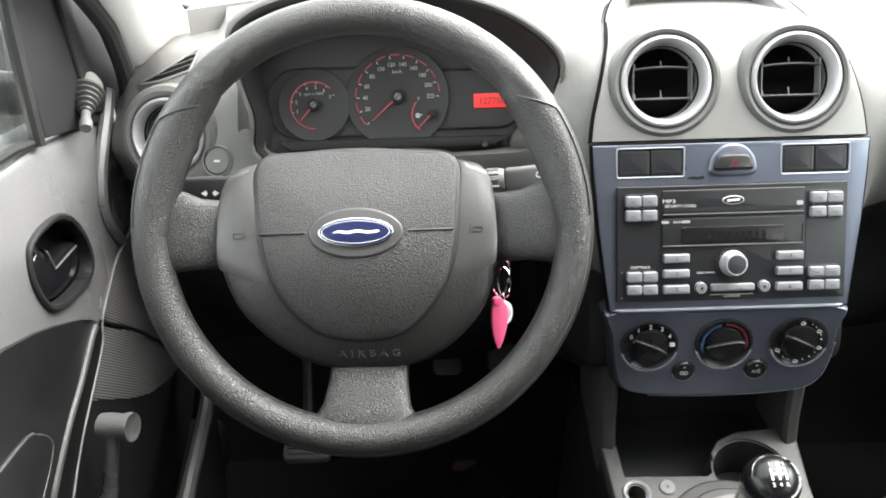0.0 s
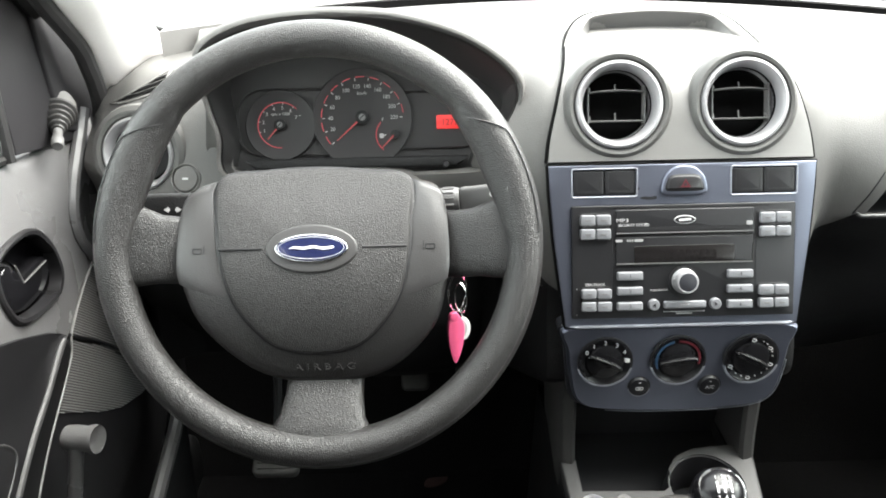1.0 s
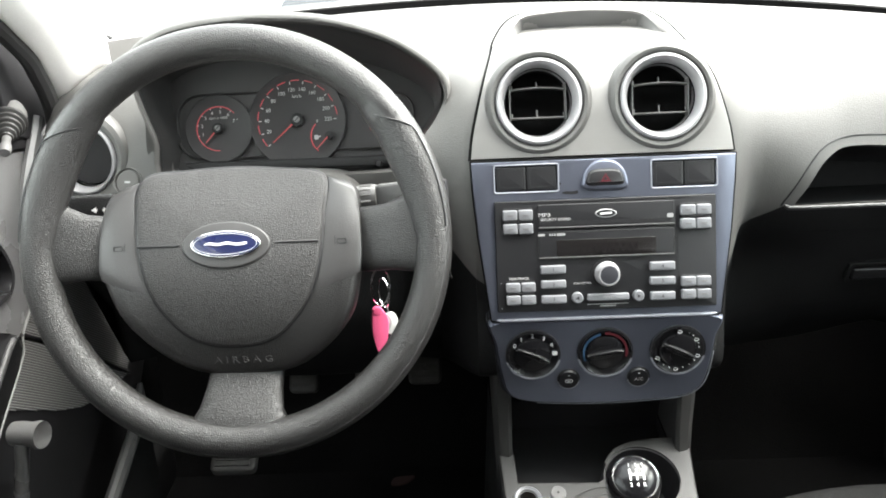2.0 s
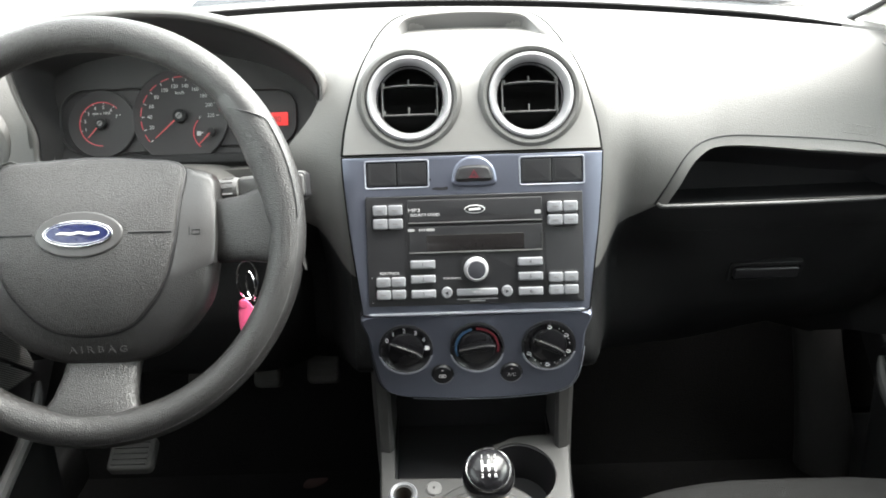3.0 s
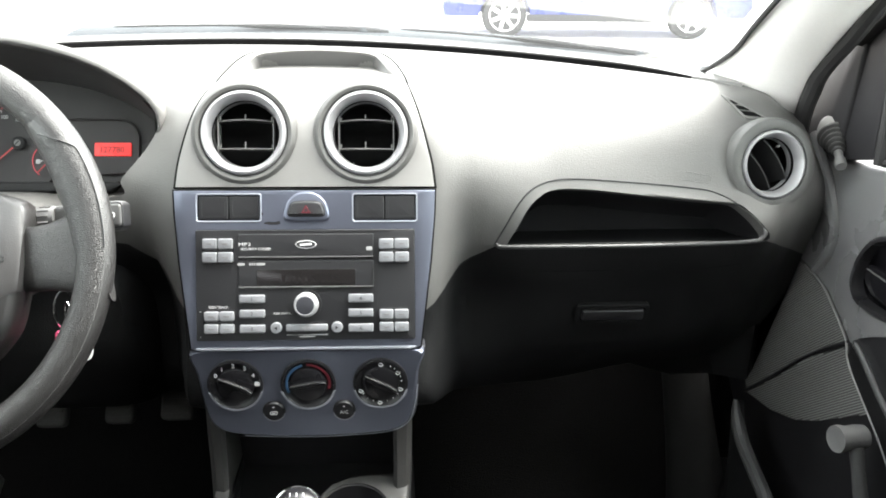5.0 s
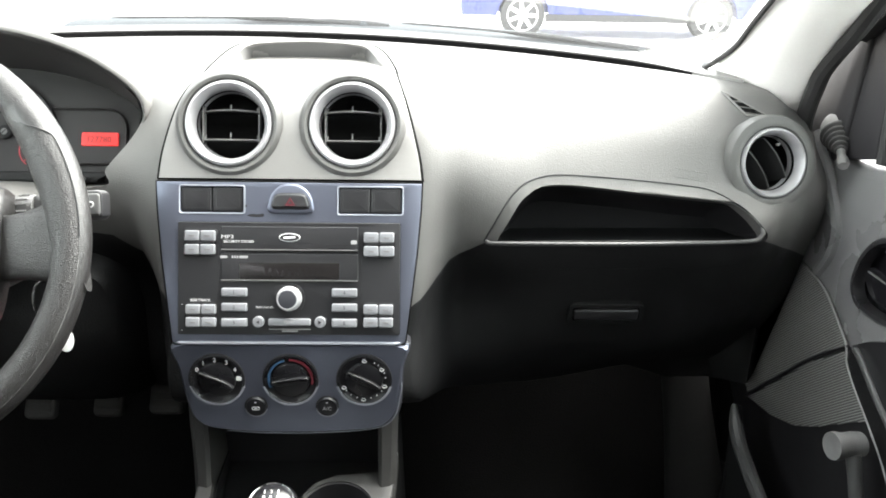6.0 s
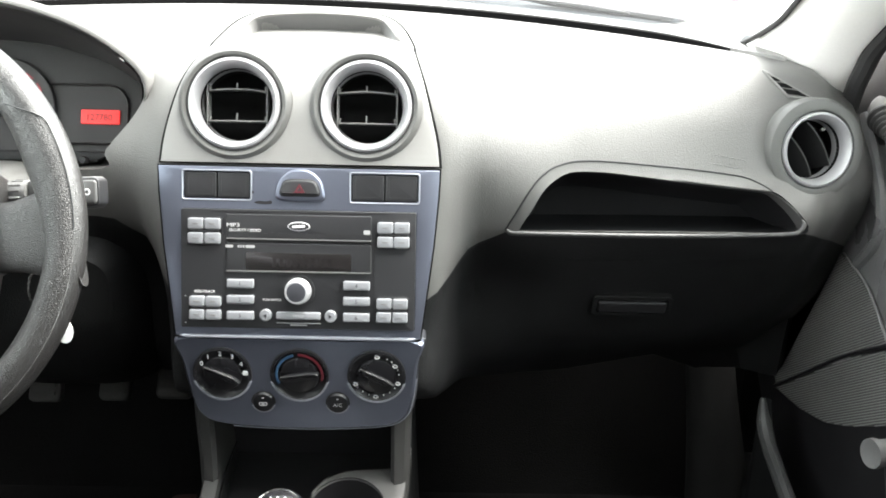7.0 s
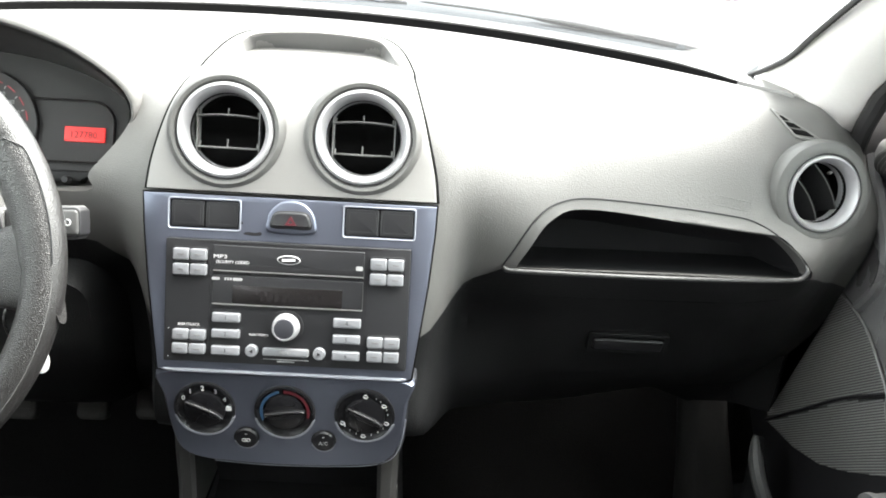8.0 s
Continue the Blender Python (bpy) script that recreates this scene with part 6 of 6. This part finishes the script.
# ---------------------------------------------------------------- doors
def front_door(s, X, label):
    """A front door seen from inside. s: +1 on the passenger's side, -1 on the driver's; X: its inner face."""
    def w(d, y, z):
        return (X - s * d, y, z)

    face = plane_at((X, 0, 0), (0, -s, 0), (0, 0, 1))      # local x runs to the viewer's right on this wall

    def at(y, z, d=0.0, turn=0.0):
        return face @ Matrix.Translation((-s * y, z, d)) @ Matrix.Rotation(radians(turn * -s), 4, "Z")

    def out(points):
        return [(-s * y, z) for y, z in points]

    door = thing("front_door", (X, 0.6, 0.3), label, "car door", "front doors")
    shape = [(1.055, 0.918), (1.035, 0.93), (0.97, 0.912), (0.90, 0.916), (0.852, 0.924), (0.70, 0.932), (0.30, 0.945), (-0.20, 0.955), (-0.20, 0.33), (0.85, 0.33), (1.06, 0.42), (1.16, 0.56), (1.14, 0.70), (1.03, 0.80), (1.02, 0.86)]
    bm = slab(out(shape), face, -0.06, 0.0, 0.015, steps=5)
    # the hollow for the release lever is cut right into the panel
    rec = [tuple(p) for p in smooth_line([(-0.059, 0.035), (-0.064, 0.012), (-0.058, -0.012), (-0.043, -0.032), (-0.011, -0.042), (0.026, -0.045), (0.045, -0.042), (0.057, -0.028), (0.056, -0.008), (0.048, 0.012), (0.032, 0.031), (0.010, 0.043), (-0.022, 0.046), (-0.047, 0.043)], 4, True)]
    rec = [(-s * x, y) for x, y in rec]
    hand = at(0.811, 0.811)
    body = carve(bm, [slab(rec, hand, -0.03, 0.03)])
    # the top of the panel leans out towards the window sill
    cuts = [((0, 0, h), (0, 0, 1)) for h in (0.70, 0.76, 0.80, 0.835, 0.842, 0.850, 0.856, 0.862, 0.870, 0.88, 0.90)]
    cuts += [((0, 0.46 + 0.04 * k, 0), (0, 1, 0)) for k in range(16)]
    for spot, way in cuts:
        bmesh.ops.bisect_plane(body, geom=body.verts[:] + body.edges[:] + body.faces[:], plane_co=spot, plane_no=way)
    for v in body.verts:
        v.co.x += s * (0.21 * max(0.0, v.co.z - 0.858) if v.co.z > 0.874 else 0.21 / 0.064 * max(0.0, v.co.z - 0.842) ** 2)
    part("door_panel", body, DOOR_GREY, door, "grey grained upper door panel", angle=40)
    part("handle_cup", loft([[hand @ Vector((x, y, n)) for x, y in inset(rec, d)] for n, d in ((0.001, -0.001), (-0.02, 0.004), (-0.026, 0.012), (-0.027, 0.03))], True, False), BLACK_GLOSS, door, "black hollow behind the release lever")
    part("handle_rim", loft([[hand @ Vector((x, y, n)) for x, y in inset(rec, d)] for d, n in ((-0.003, -0.002), (-0.003, 0.003), (-0.0008, 0.0045), (0.003, 0.0035), (0.004, -0.01), (-0.003, -0.002))], True, False), HANDLE_RIM, door, "satin black rim")
    lever = [tuple(p) for p in smooth_line([(-0.040, 0.018), (-0.022, 0.020), (-0.014, 0.002), (0.040, 0.001), (0.052, -0.016), (0.030, -0.033), (-0.015, -0.034), (-0.044, -0.018)], 4, True)]
    part("release_lever", slab([(-s * x, y) for x, y in lever], shift(hand, 0, 0, -0.014), -0.006, 0.008, 0.004), BLACK_GLOSS, door, "black release lever")
    # pale line laid along the lever as the highlight on its edge
    part("lever_highlight", tube([tuple(hand @ Vector((-s * x, y, -0.005))) for x, y in ((-0.016, 0.018), (-0.008, -0.006), (0.044, -0.006))], 0.0010, 6), MID_PLASTIC, door)
    # black here stands for the shade low on the door and behind the pocket
    part("lower_panel", slab(out([(0.848, 0.714), (0.90, 0.672), (0.98, 0.604), (1.15, 0.50), (1.06, 0.425), (0.85, 0.336), (-0.19, 0.336), (-0.19, 0.60), (0.60, 0.60), (0.79, 0.70)]), face, -0.002, 0.0018, 0.001), BLACK_PLASTIC, door, "lower door panel, coloured black for its shade")
    # belt rubber and the upright window channel
    rear = 0.886 if s > 0 else 0.848
    part("belt_seal", tube([w(-0.0125, y, z) for y, z in ((rear, 0.924), (0.80, 0.932), (0.6, 0.941), (0.2, 0.955), (-0.2, 0.965))], 0.0050, 8), RUBBER, door, "black rubber strip along the window sill")
    part("window_channel", tube([w(-0.009, y, z) for y, z in ((rear - 0.007, 0.922), (rear - 0.004, 1.0), (rear, 1.06), (rear - 0.006, 1.09), (rear - 0.05, 1.135))], 0.0070, 8), RUBBER, door, "black rubber window channel")
    # triangular sail panel in two facets, with the mirror lever
    sail = out([(rear, 0.926), (1.000, 0.896), (1.045, 0.915), (1.056, 0.962), (1.028, 1.012), (0.970, 1.060), (rear, 1.110)])
    sp = part("sail_panel", slab(sail, face, -0.018, -0.004, 0.003), FOAM, door, "dark grey triangular mirror panel")
    part("front_facet", slab(out([(0.952, 0.922), (0.998, 0.905), (1.040, 0.920), (1.050, 0.960), (1.020, 1.008), (0.962, 1.054), (0.932, 1.070)]), face, -0.010, 0.0005, 0.004), FOAM, sp, "raised front facet")
    lever_at = ((-0.008, 0.972, 0.948), (0.014, 0.902, 0.922)) if s < 0 else ((-0.008, 0.990, 0.943), (0.014, 0.915, 0.910))
    p0, p1 = Vector(w(*lever_at[0])), Vector(w(*lever_at[1]))
    axis = (p1 - p0).normalized()
    mm = plane_at(p0, axis.orthogonal(), axis.cross(axis.orthogonal()))
    part("boot_base", lathe([(0.0150, -0.004), (0.0185, 0.006), (0.0165, 0.018), (0.0150, 0.022), (0.0, 0.022)], mm, 28), GREY_TRIM, sp, "pale grey base of the mirror lever")
    prof = [(0.0200, 0.020)]
    for k in range(6):
        r = 0.0205 - 0.0026 * k
        prof += [(r, 0.0225 + 0.0062 * k), (r - 0.0006, 0.0243 + 0.0062 * k), (r - 0.0042, 0.0258 + 0.0062 * k)]
    part("mirror_boot", lathe(prof + [(0.0, 0.058)], mm, 28), CONSOLE_GREY, sp, "ribbed grey rubber boot", angle=20)
    part("mirror_lever", lathe([(0.0052, 0.052), (0.0048, 0.068), (0.0064, 0.071), (0.0068, 0.080), (0.0055, 0.084), (0.0, 0.084)], mm, 20), MID_PLASTIC, sp, "short grey mirror lever")
    # leading edge
    part("front_edge", tube([w(0.001, y, z) for y, z in smooth_line([(1.010, 0.930), (0.992, 0.910), (0.950, 0.868), (0.926, 0.832), (0.928, 0.80), (0.950, 0.766)], 5)], 0.0075, 8), DOOR_GREY, door, "rounded pale front edge")
    # ribbed speaker field in two parts, split by a dark seam
    seam = [tuple(p) for p in smooth_line([(0.848, 0.715), (0.925, 0.656), (1.000, 0.586), (1.080, 0.512)], 6)]
    part("seam", tube([w(0.004, y, z) for y, z in seam], 0.0022, 6), BLACK_PLASTIC, door, "dark seam across the door")
    edge = smooth_line([(0.972, 0.764), (0.942, 0.760), (0.915, 0.753), (0.880, 0.734), (0.850, 0.714), (0.843, 0.697), (0.821, 0.680), (0.782, 0.657), (0.747, 0.635), (0.71, 0.606), (0.66, 0.560)], 5)
    part("field_edge", tube([w(0.005, y, z) for y, z in edge], 0.0014, 6), SILVER_EDGE, door, "thin pale edge line")
    upper = [(0.968, 0.762), (0.915, 0.751), (0.880, 0.732), (0.852, 0.714), (0.925, 0.658), (1.000, 0.588), (1.080, 0.515), (1.14, 0.56), (1.13, 0.68), (1.04, 0.77)]
    under = [(0.846, 0.710), (0.842, 0.696), (0.820, 0.679), (0.783, 0.656), (0.885, 0.582), (0.935, 0.552), (1.000, 0.527), (1.077, 0.510), (1.000, 0.581), (0.925, 0.652)]
    dirv, nrm = np.array([0.768, -0.640]), np.array([0.640, 0.768])
    for poly in (upper, under):
        field = part("speaker_field", slab(out(poly), face, -0.002, 0.0024, 0.001), FIELD_GREY, door, "dark grey ribbed speaker field")
        pts = np.array(poly)
        for k in range(-60, 61):
            off = (k + 0.5) * 0.0031
            c = np.array([0.848, 0.715]) + nrm * off
            hits = []
            for p, q in zip(pts, np.roll(pts, -1, axis=0)):
                e, g = (p - c) @ nrm, (q - c) @ nrm
                if e * g < 0:
                    hits.append((p + (q - p) * e / (e - g) - c) @ dirv)
            if len(hits) < 2 or max(hits) - min(hits) < 0.018:
                continue
            p, q = c + dirv * (min(hits) + 0.004), c + dirv * (max(hits) - 0.006)
            part("rib", tube([w(0.0026, *p), w(0.0026, *q)], 0.0010, 5), RIB_GREY, field)
    # arm rest: nearly flat body, black for the shade of its scoop, pale ridge, and a dark face below the ridge
    crest = [(0.832, 0.724), (0.812, 0.718), (0.766, 0.692), (0.732, 0.676), (0.700, 0.658), (0.665, 0.635), (0.60, 0.596), (0.30, 0.575), (-0.10, 0.575)]
    brow = [(0.834, 0.727), (0.812, 0.741), (0.789, 0.752), (0.755, 0.768), (0.725, 0.780), (0.672, 0.797), (0.60, 0.806), (0.30, 0.81), (-0.10, 0.81)]
    foot = [(0.842, 0.700), (0.824, 0.682), (0.783, 0.655), (0.747, 0.632), (0.71, 0.604), (0.67, 0.565), (0.60, 0.50), (0.30, 0.48), (-0.10, 0.48)]
    rings = [[w(-0.004, *a), w(0.003, a[0], a[1] - 0.002), w(0.002, a[0] * 0.66 + b[0] * 0.34, a[1] * 0.66 + b[1] * 0.34), w(0.003, a[0] * 0.33 + b[0] * 0.67, a[1] * 0.33 + b[1] * 0.67), w(0.009, *b), w(-0.004, *b)] for a, b in zip(brow, crest)]
    rest = part("arm_rest", loft(rings), BLACK_PLASTIC, door, "arm rest, coloured black for the shade of its scoop", angle=50)
    part("face", loft([[w(-0.004, *a), w(0.007, *a), w(0.0045, *b), w(-0.004, *b)] for a, b in zip(crest, foot)]), DARK_PLASTIC, rest, "charcoal face under the ridge", angle=50)
    part("ridge", tube([w(0.009, *p) for p in smooth_line(crest, 4)[2:]], 0.0038, 8), LOWER_GREY, rest, "rounded grey ridge")
    hollow = [tuple(p) for p in smooth_line([(0.688, 0.668), (0.690, 0.682), (0.674, 0.700), (0.64, 0.712), (0.45, 0.72), (0.40, 0.68), (0.42, 0.62), (0.60, 0.622), (0.660, 0.648)], 4, True)]
    # the hollow's shade is a flat black slab on the arm rest
    cup = part("pull_hollow", slab(out(hollow), face, 0.0, 0.0072, 0.002), BLACK_PLASTIC, rest, "flat black patch for the shade in the pull hollow")
    part("hollow_edge", tube([w(0.0065, *p) for p in hollow], 0.0015, 6, closed=True), LOWER_GREY, cup)
    # map pocket with a rounded lip
    lip = [(0.982, 0.556), (0.970, 0.535), (0.945, 0.515), (0.910, 0.502), (0.862, 0.487), (0.79, 0.466), (0.60, 0.43), (0.10, 0.42), (-0.15, 0.42)]
    rings = [[w(0.052, y, z - 0.003), w(0.060, y, z), w(0.066, y, z - 0.012), w(0.062, y - 0.01, 0.34), w(0.050, y - 0.01, 0.34)] for y, z in lip]
    pocket = part("map_pocket", loft(rings), DARK_PLASTIC, door, "charcoal map pocket", angle=50)
    part("pocket_lip", tube([w(0.064, *p) for p in smooth_line(lip, 4)[:24]], [0.003 + 0.0065 * min(1, k / 5) for k in range(24)], 10), LOWER_GREY, pocket, "rounded grey lip of the pocket")
    # window winder
    crank = part("window_crank", tube([w(0.040, 0.738, 0.645), w(0.038, 0.730, 0.622), w(0.034, 0.720, 0.590), w(0.020, 0.708, 0.55)], [0.008, 0.0072, 0.0078, 0.012], 14), LOWER_GREY, door, "dark grey window winder")
    inward = Vector((-s, -0.18, 0.05)).normalized()
    cm = plane_at(w(0.038, 0.746, 0.651), inward.orthogonal(), inward.cross(inward.orthogonal()))
    part("winder_knob", lathe([(0.0130, -0.010), (0.0140, 0.0), (0.0132, 0.012), (0.0152, 0.020), (0.0146, 0.025), (0.0128, 0.0242), (0.0, 0.0236)], cm, 32), MID_PLASTIC, crank, "round grey winder knob")
    part("winder_boss", lathe([(0.022, -0.02), (0.022, 0.012), (0.017, 0.02), (0.0, 0.021)], plane_at(w(0.0, 0.703, 0.545), (0, -s, 0), (0, 0, 1)), 28), LOWER_GREY, crank)
    pane = part("window_pane", slab(out([(rear - 0.004, 0.92), (rear - 0.004, 1.09), (0.60, 1.27), (0.30, 1.36), (-0.20, 1.38), (-0.20, 0.94)]), face, -0.0155, -0.0125), GLASS, door, "clear side window glass")
    pane.visible_shadow = False
    part("window_frame", tube([w(0.0, y, z) for y, z in smooth_line([(0.95, 1.055), (0.80, 1.165), (0.60, 1.27), (0.30, 1.36), (-0.20, 1.385)], 5)], 0.013, 8), RUBBER, door, "dark upper window frame")
    return door


DOOR_GREY = material("door_grey_plastic", (0.150, 0.150, 0.152), 0.30, spec=0.8, grain=0.2, scale=650, kind="leather", vary=0.08)
HANDLE_RIM = material("satin_black_rim", (0.02, 0.02, 0.021), 0.3, vary=0.06)
LOWER_GREY = material("dark_grey_door_plastic", (0.068, 0.068, 0.068), 0.32, grain=0.2, scale=650, kind="leather", vary=0.1)
FIELD_GREY = material("speaker_field_plastic", (0.068, 0.0675, 0.065), 0.5, grain=0.15, scale=700, vary=0.08)
RIB_GREY = material("dark_rib_plastic", (0.25, 0.248, 0.242), 0.45, vary=0.08)
SILVER_EDGE = material("pale_edge_plastic", (0.22, 0.22, 0.215), 0.45, vary=0.15)
front_door(-1, -0.665, "grey front door panel with black release lever and winder, closed")
front_door(1, 0.630, "grey front door panel with ribbed speaker field, closed")


# wing mirror outside the driver's window
def wing_mirror(s, X):
    mir = thing("wing_mirror", (X, 0.86, 1.0), "black wing mirror outside the closed side window", "wing mirror")
    rings = []
    for f in [k / 8 for k in range(9)]:
        sc = math.sqrt(max(0.02, 1 - (1 - f) ** 2)) if f < 1 else 1.0
        rings.append([(X + s * (0.13 + x), 0.90 - 0.12 * f, 1.0 + z) for x, z in oval(0.19 * sc, 0.125 * sc, 32, 3)])
    part("shell", loft(rings), BLACK_PLASTIC, mir, "black mirror shell")
    part("mirror_glass", slab(oval(0.172, 0.108, 32, 3.2), plane_at((X + s * 0.13, 0.779, 1.0), (1, 0, 0), (0, 0, 1)), -0.002, 0.002), material("mirror_glass" + str(s > 0), (0.85, 0.85, 0.85), 0.03, metal=1.0, vary=0.01, wear=0.01), mir, "mirror glass")
    part("arm", tube([(X - s * 0.01, 0.90, 0.955), (X + s * 0.07, 0.87, 0.975)], 0.022, 12), BLACK_PLASTIC, mir)


wing_mirror(-1, -0.70)
wing_mirror(1, 0.665)

# ---------------------------------------------------------------- passenger seat
seat = thing("passenger_seat", (0.37, 0.35, 0.30), "grey cloth passenger seat pushed forward", "car seat")
rings = []
for y, zt, zb, w in ((0.735, 0.530, 0.47, 0.185), (0.728, 0.562, 0.43, 0.205), (0.705, 0.579, 0.41, 0.222), (0.66, 0.585, 0.40, 0.232), (0.50, 0.560, 0.40, 0.240), (0.25, 0.52, 0.40, 0.240), (0.18, 0.50, 0.40, 0.23)):
    rings.append([(0.338 + x, y - 0.35 * max(0, (abs(x) - 0.05)) ** 1.6, (zt + zb) / 2 + z) for x, z in oval(2 * w, zt - zb, 44, 3.4)])
part("cushion", loft(rings), CLOTH, seat, "grey woven seat cushion", angle=80)
rings = []
for z, y0, w, t in ((0.52, 0.16, 0.22, 0.10), (0.62, 0.12, 0.235, 0.12), (0.85, 0.02, 0.235, 0.11), (1.02, -0.06, 0.20, 0.09), (1.08, -0.09, 0.15, 0.06)):
    rings.append([(0.40 + x, y0 - 0.12 + yy, z) for x, yy in oval(2 * w, t, 40, 3.2)])
part("backrest", loft(rings), CLOTH, seat, "grey woven backrest", angle=80)
part("seat_base", box(0.368, 0.42, 0.335, 0.36, 0.46, 0.13, 0.02), DARK_PLASTIC, seat)


# trim at the side of the passenger's footwell: a carpeted bulge with a plastic cap
KICK_GREY = material("grey_footwell_trim", (0.030, 0.0295, 0.029), 0.8, grain=0.5, scale=500, vary=0.2, spec=0.3)
kick = thing("footwell_trim", (0.56, 1.12, FLOOR_Z), "dull dark grey carpeted bulge at the footwell side", "trim")
part("bulge", loft([[(x + dx * w, y + dy * w * 0.8, z) for dx, dy in oval(2.0, 2.0, 24, 2.1)] for x, y, z, w in ((0.590, 1.105, 0.268, 0.052), (0.582, 1.108, 0.32, 0.048), (0.568, 1.116, 0.40, 0.042), (0.556, 1.126, 0.47, 0.038), (0.545, 1.138, 0.54, 0.036), (0.535, 1.150, 0.60, 0.034))]), KICK_GREY, kick, "carpeted bulge", angle=80)

# ---------------------------------------------------------------- pedals
def pedal(x, y, z, w, h, name, label, lean=35):
    p = thing(name, (x, y, z), label, "pedal", "foot pedals")
    m = plane_at((x, y, z), (1, 0, 0), (0, math.sin(radians(lean)), math.cos(radians(lean))))
    pad = part("pedal_pad", slab(rounded_rect(w, h, 0.008), m, -0.006, 0.008, 0.004), RUBBER_PAD, p, "worn grey rubber pad")
    for k in range(5):
        part("tread", bar(m, -w * 0.38, -h * 0.32 + h * 0.16 * k, w * 0.38, -h * 0.32 + h * 0.16 * k, 0.004, 0.006, 0.0105), RUBBER_PAD, pad)
    part("pedal_arm", tube([(x, y + 0.008, z), (x, y + 0.06, z + 0.08), (x, y + 0.09, z + 0.22)], 0.007, 8), BLACK_PLASTIC, p, "black steel arm")


RUBBER_PAD = material("worn_pedal_rubber", (0.055, 0.054, 0.052), 0.65, vary=0.3)
pedal(-0.203, 0.985, 0.572, 0.045, 0.060, "accelerator_pedal", "worn grey accelerator pedal hanging in the footwell")
pedal(-0.280, 0.985, 0.569, 0.038, 0.062, "brake_pedal", "worn grey brake pedal hanging in the footwell")
pedal(-0.370, 0.985, 0.565, 0.040, 0.062, "clutch_pedal", "worn grey clutch pedal hanging in the footwell")
pedal(-0.470, 0.935, 0.462, 0.062, 0.050, "foot_rest", "worn grey foot rest beside the pedals", 62)

# scrap of reddish leaf on the carpet
m = plane_at((-0.260, 1.092, FLOOR_Z + 0.004), (1, 0.3, 0.0), (0, 1, 0.04))
leafo = [tuple(p) for p in smooth_line([(-0.018, -0.004), (-0.004, -0.010), (0.014, -0.006), (0.024, 0.004), (0.008, 0.009), (-0.010, 0.010)], 4, True)]
solo("dry_leaf", slab(leafo, m, 0.0, 0.002, 0.0008), material("reddish_leaf", (0.045, 0.020, 0.016), 0.8, vary=0.4), "dull reddish dry leaf on the black carpet", "leaf")

# ---------------------------------------------------------------- car parked outside
far = thing("parked_car", (2.77, 12.0, 0.0), "dark blue estate car parked across the pale yard", "car")
X0, X1, YF = 0.66, 4.90, 11.15


def body_ring(y, top, grow):
    side = [(X0 + 0.02, 0.32), (X0, 0.50), (X0 + 0.03, 0.72), (X0 + 0.25, 0.86), (X0 + 1.0, 0.95), (X0 + 1.6, top), (X0 + 3.1, top + 0.02), (X1 - 0.35, 0.98), (X1 - 0.03, 0.80), (X1, 0.5), (X1 - 0.03, 0.30)]
    return [(x, y, z) for x, z in side]


bm = loft([[(2.78 + (x - 2.78) * g, y, 0.24 + (z - 0.24) * h) for x, _, z in body_ring(y, 1.42, 0)] for y, g, h in ((YF, 0.985, 0.62), (YF + 0.03, 1.0, 0.66), (YF + 0.10, 1.0, 0.99), (YF + 0.30, 1.0, 1.0), (YF + 1.4, 1.0, 1.0), (YF + 1.6, 1.0, 0.99), (YF + 1.68, 0.985, 0.62))])
arches = [lathe([(0.345, -0.1), (0.345, 0.32)], plane_at((x, YF + 0.15, 0.30), (1, 0, 0), (0, 0, 1)), 40) for x in (1.496, 4.046)]
part("body", carve(bm, arches), FAR_PAINT, far, "dark blue painted body", angle=30)
for x0, x1 in ((1.95, 2.75), (2.83, 3.62)):
    part("side_window", slab([(x0, 0.95), (x1, 0.97), (x1 - 0.06, 1.34), (x0 + 0.22, 1.33)], plane_at((0, YF + 0.10, 0), (1, 0, 0), (0, 0.02, 1)), -0.01, 0.02), BLACK_GLOSS, far, "dark side window")
part("sill", box(2.77, YF + 0.02, 0.27, 1.95, 0.06, 0.10, 0.02), BLACK_PLASTIC, far, "black plastic sill")
for x in (2.79,):
    part("door_gap", box(x, YF + 0.055, 0.62, 0.008, 0.02, 0.5), BLACK_PLASTIC, far)
for x in (1.496, 4.046):
    mm = plane_at((x, YF + 0.05, 0.30), (1, 0, 0), (0, 0, 1))
    wh = part("wheel", lathe([(0.215, -0.16), (0.295, -0.15), (0.30, -0.10), (0.30, 0.01), (0.288, 0.03), (0.215, 0.035), (0.205, 0.0), (0.205, -0.05)], mm, 48), TYRE, far, "black tyre", angle=50)
    rim = part("rim", lathe([(0.212, 0.034), (0.205, 0.040), (0.192, 0.030), (0.185, -0.04), (0.0, -0.05)], mm, 40), TYRE, wh)
    part("rim_edge", lathe([(0.212, 0.030), (0.210, 0.042), (0.196, 0.040), (0.192, 0.028)], mm, 40), ALLOY, wh, "alloy rim edge")
    for k in range(7):
        a = 360 / 7 * k + 10
        part("spoke", slab([(-0.030, 0.03), (0.030, 0.03), (0.024, 0.20), (-0.024, 0.20)], mm @ Matrix.Rotation(radians(a), 4, "Z"), 0.0, 0.036, 0.006), ALLOY, wh, "alloy spoke")
    part("hub_cap", lathe([(0.055, 0.0), (0.05, 0.046), (0.0, 0.05)], mm, 24), ALLOY, wh)
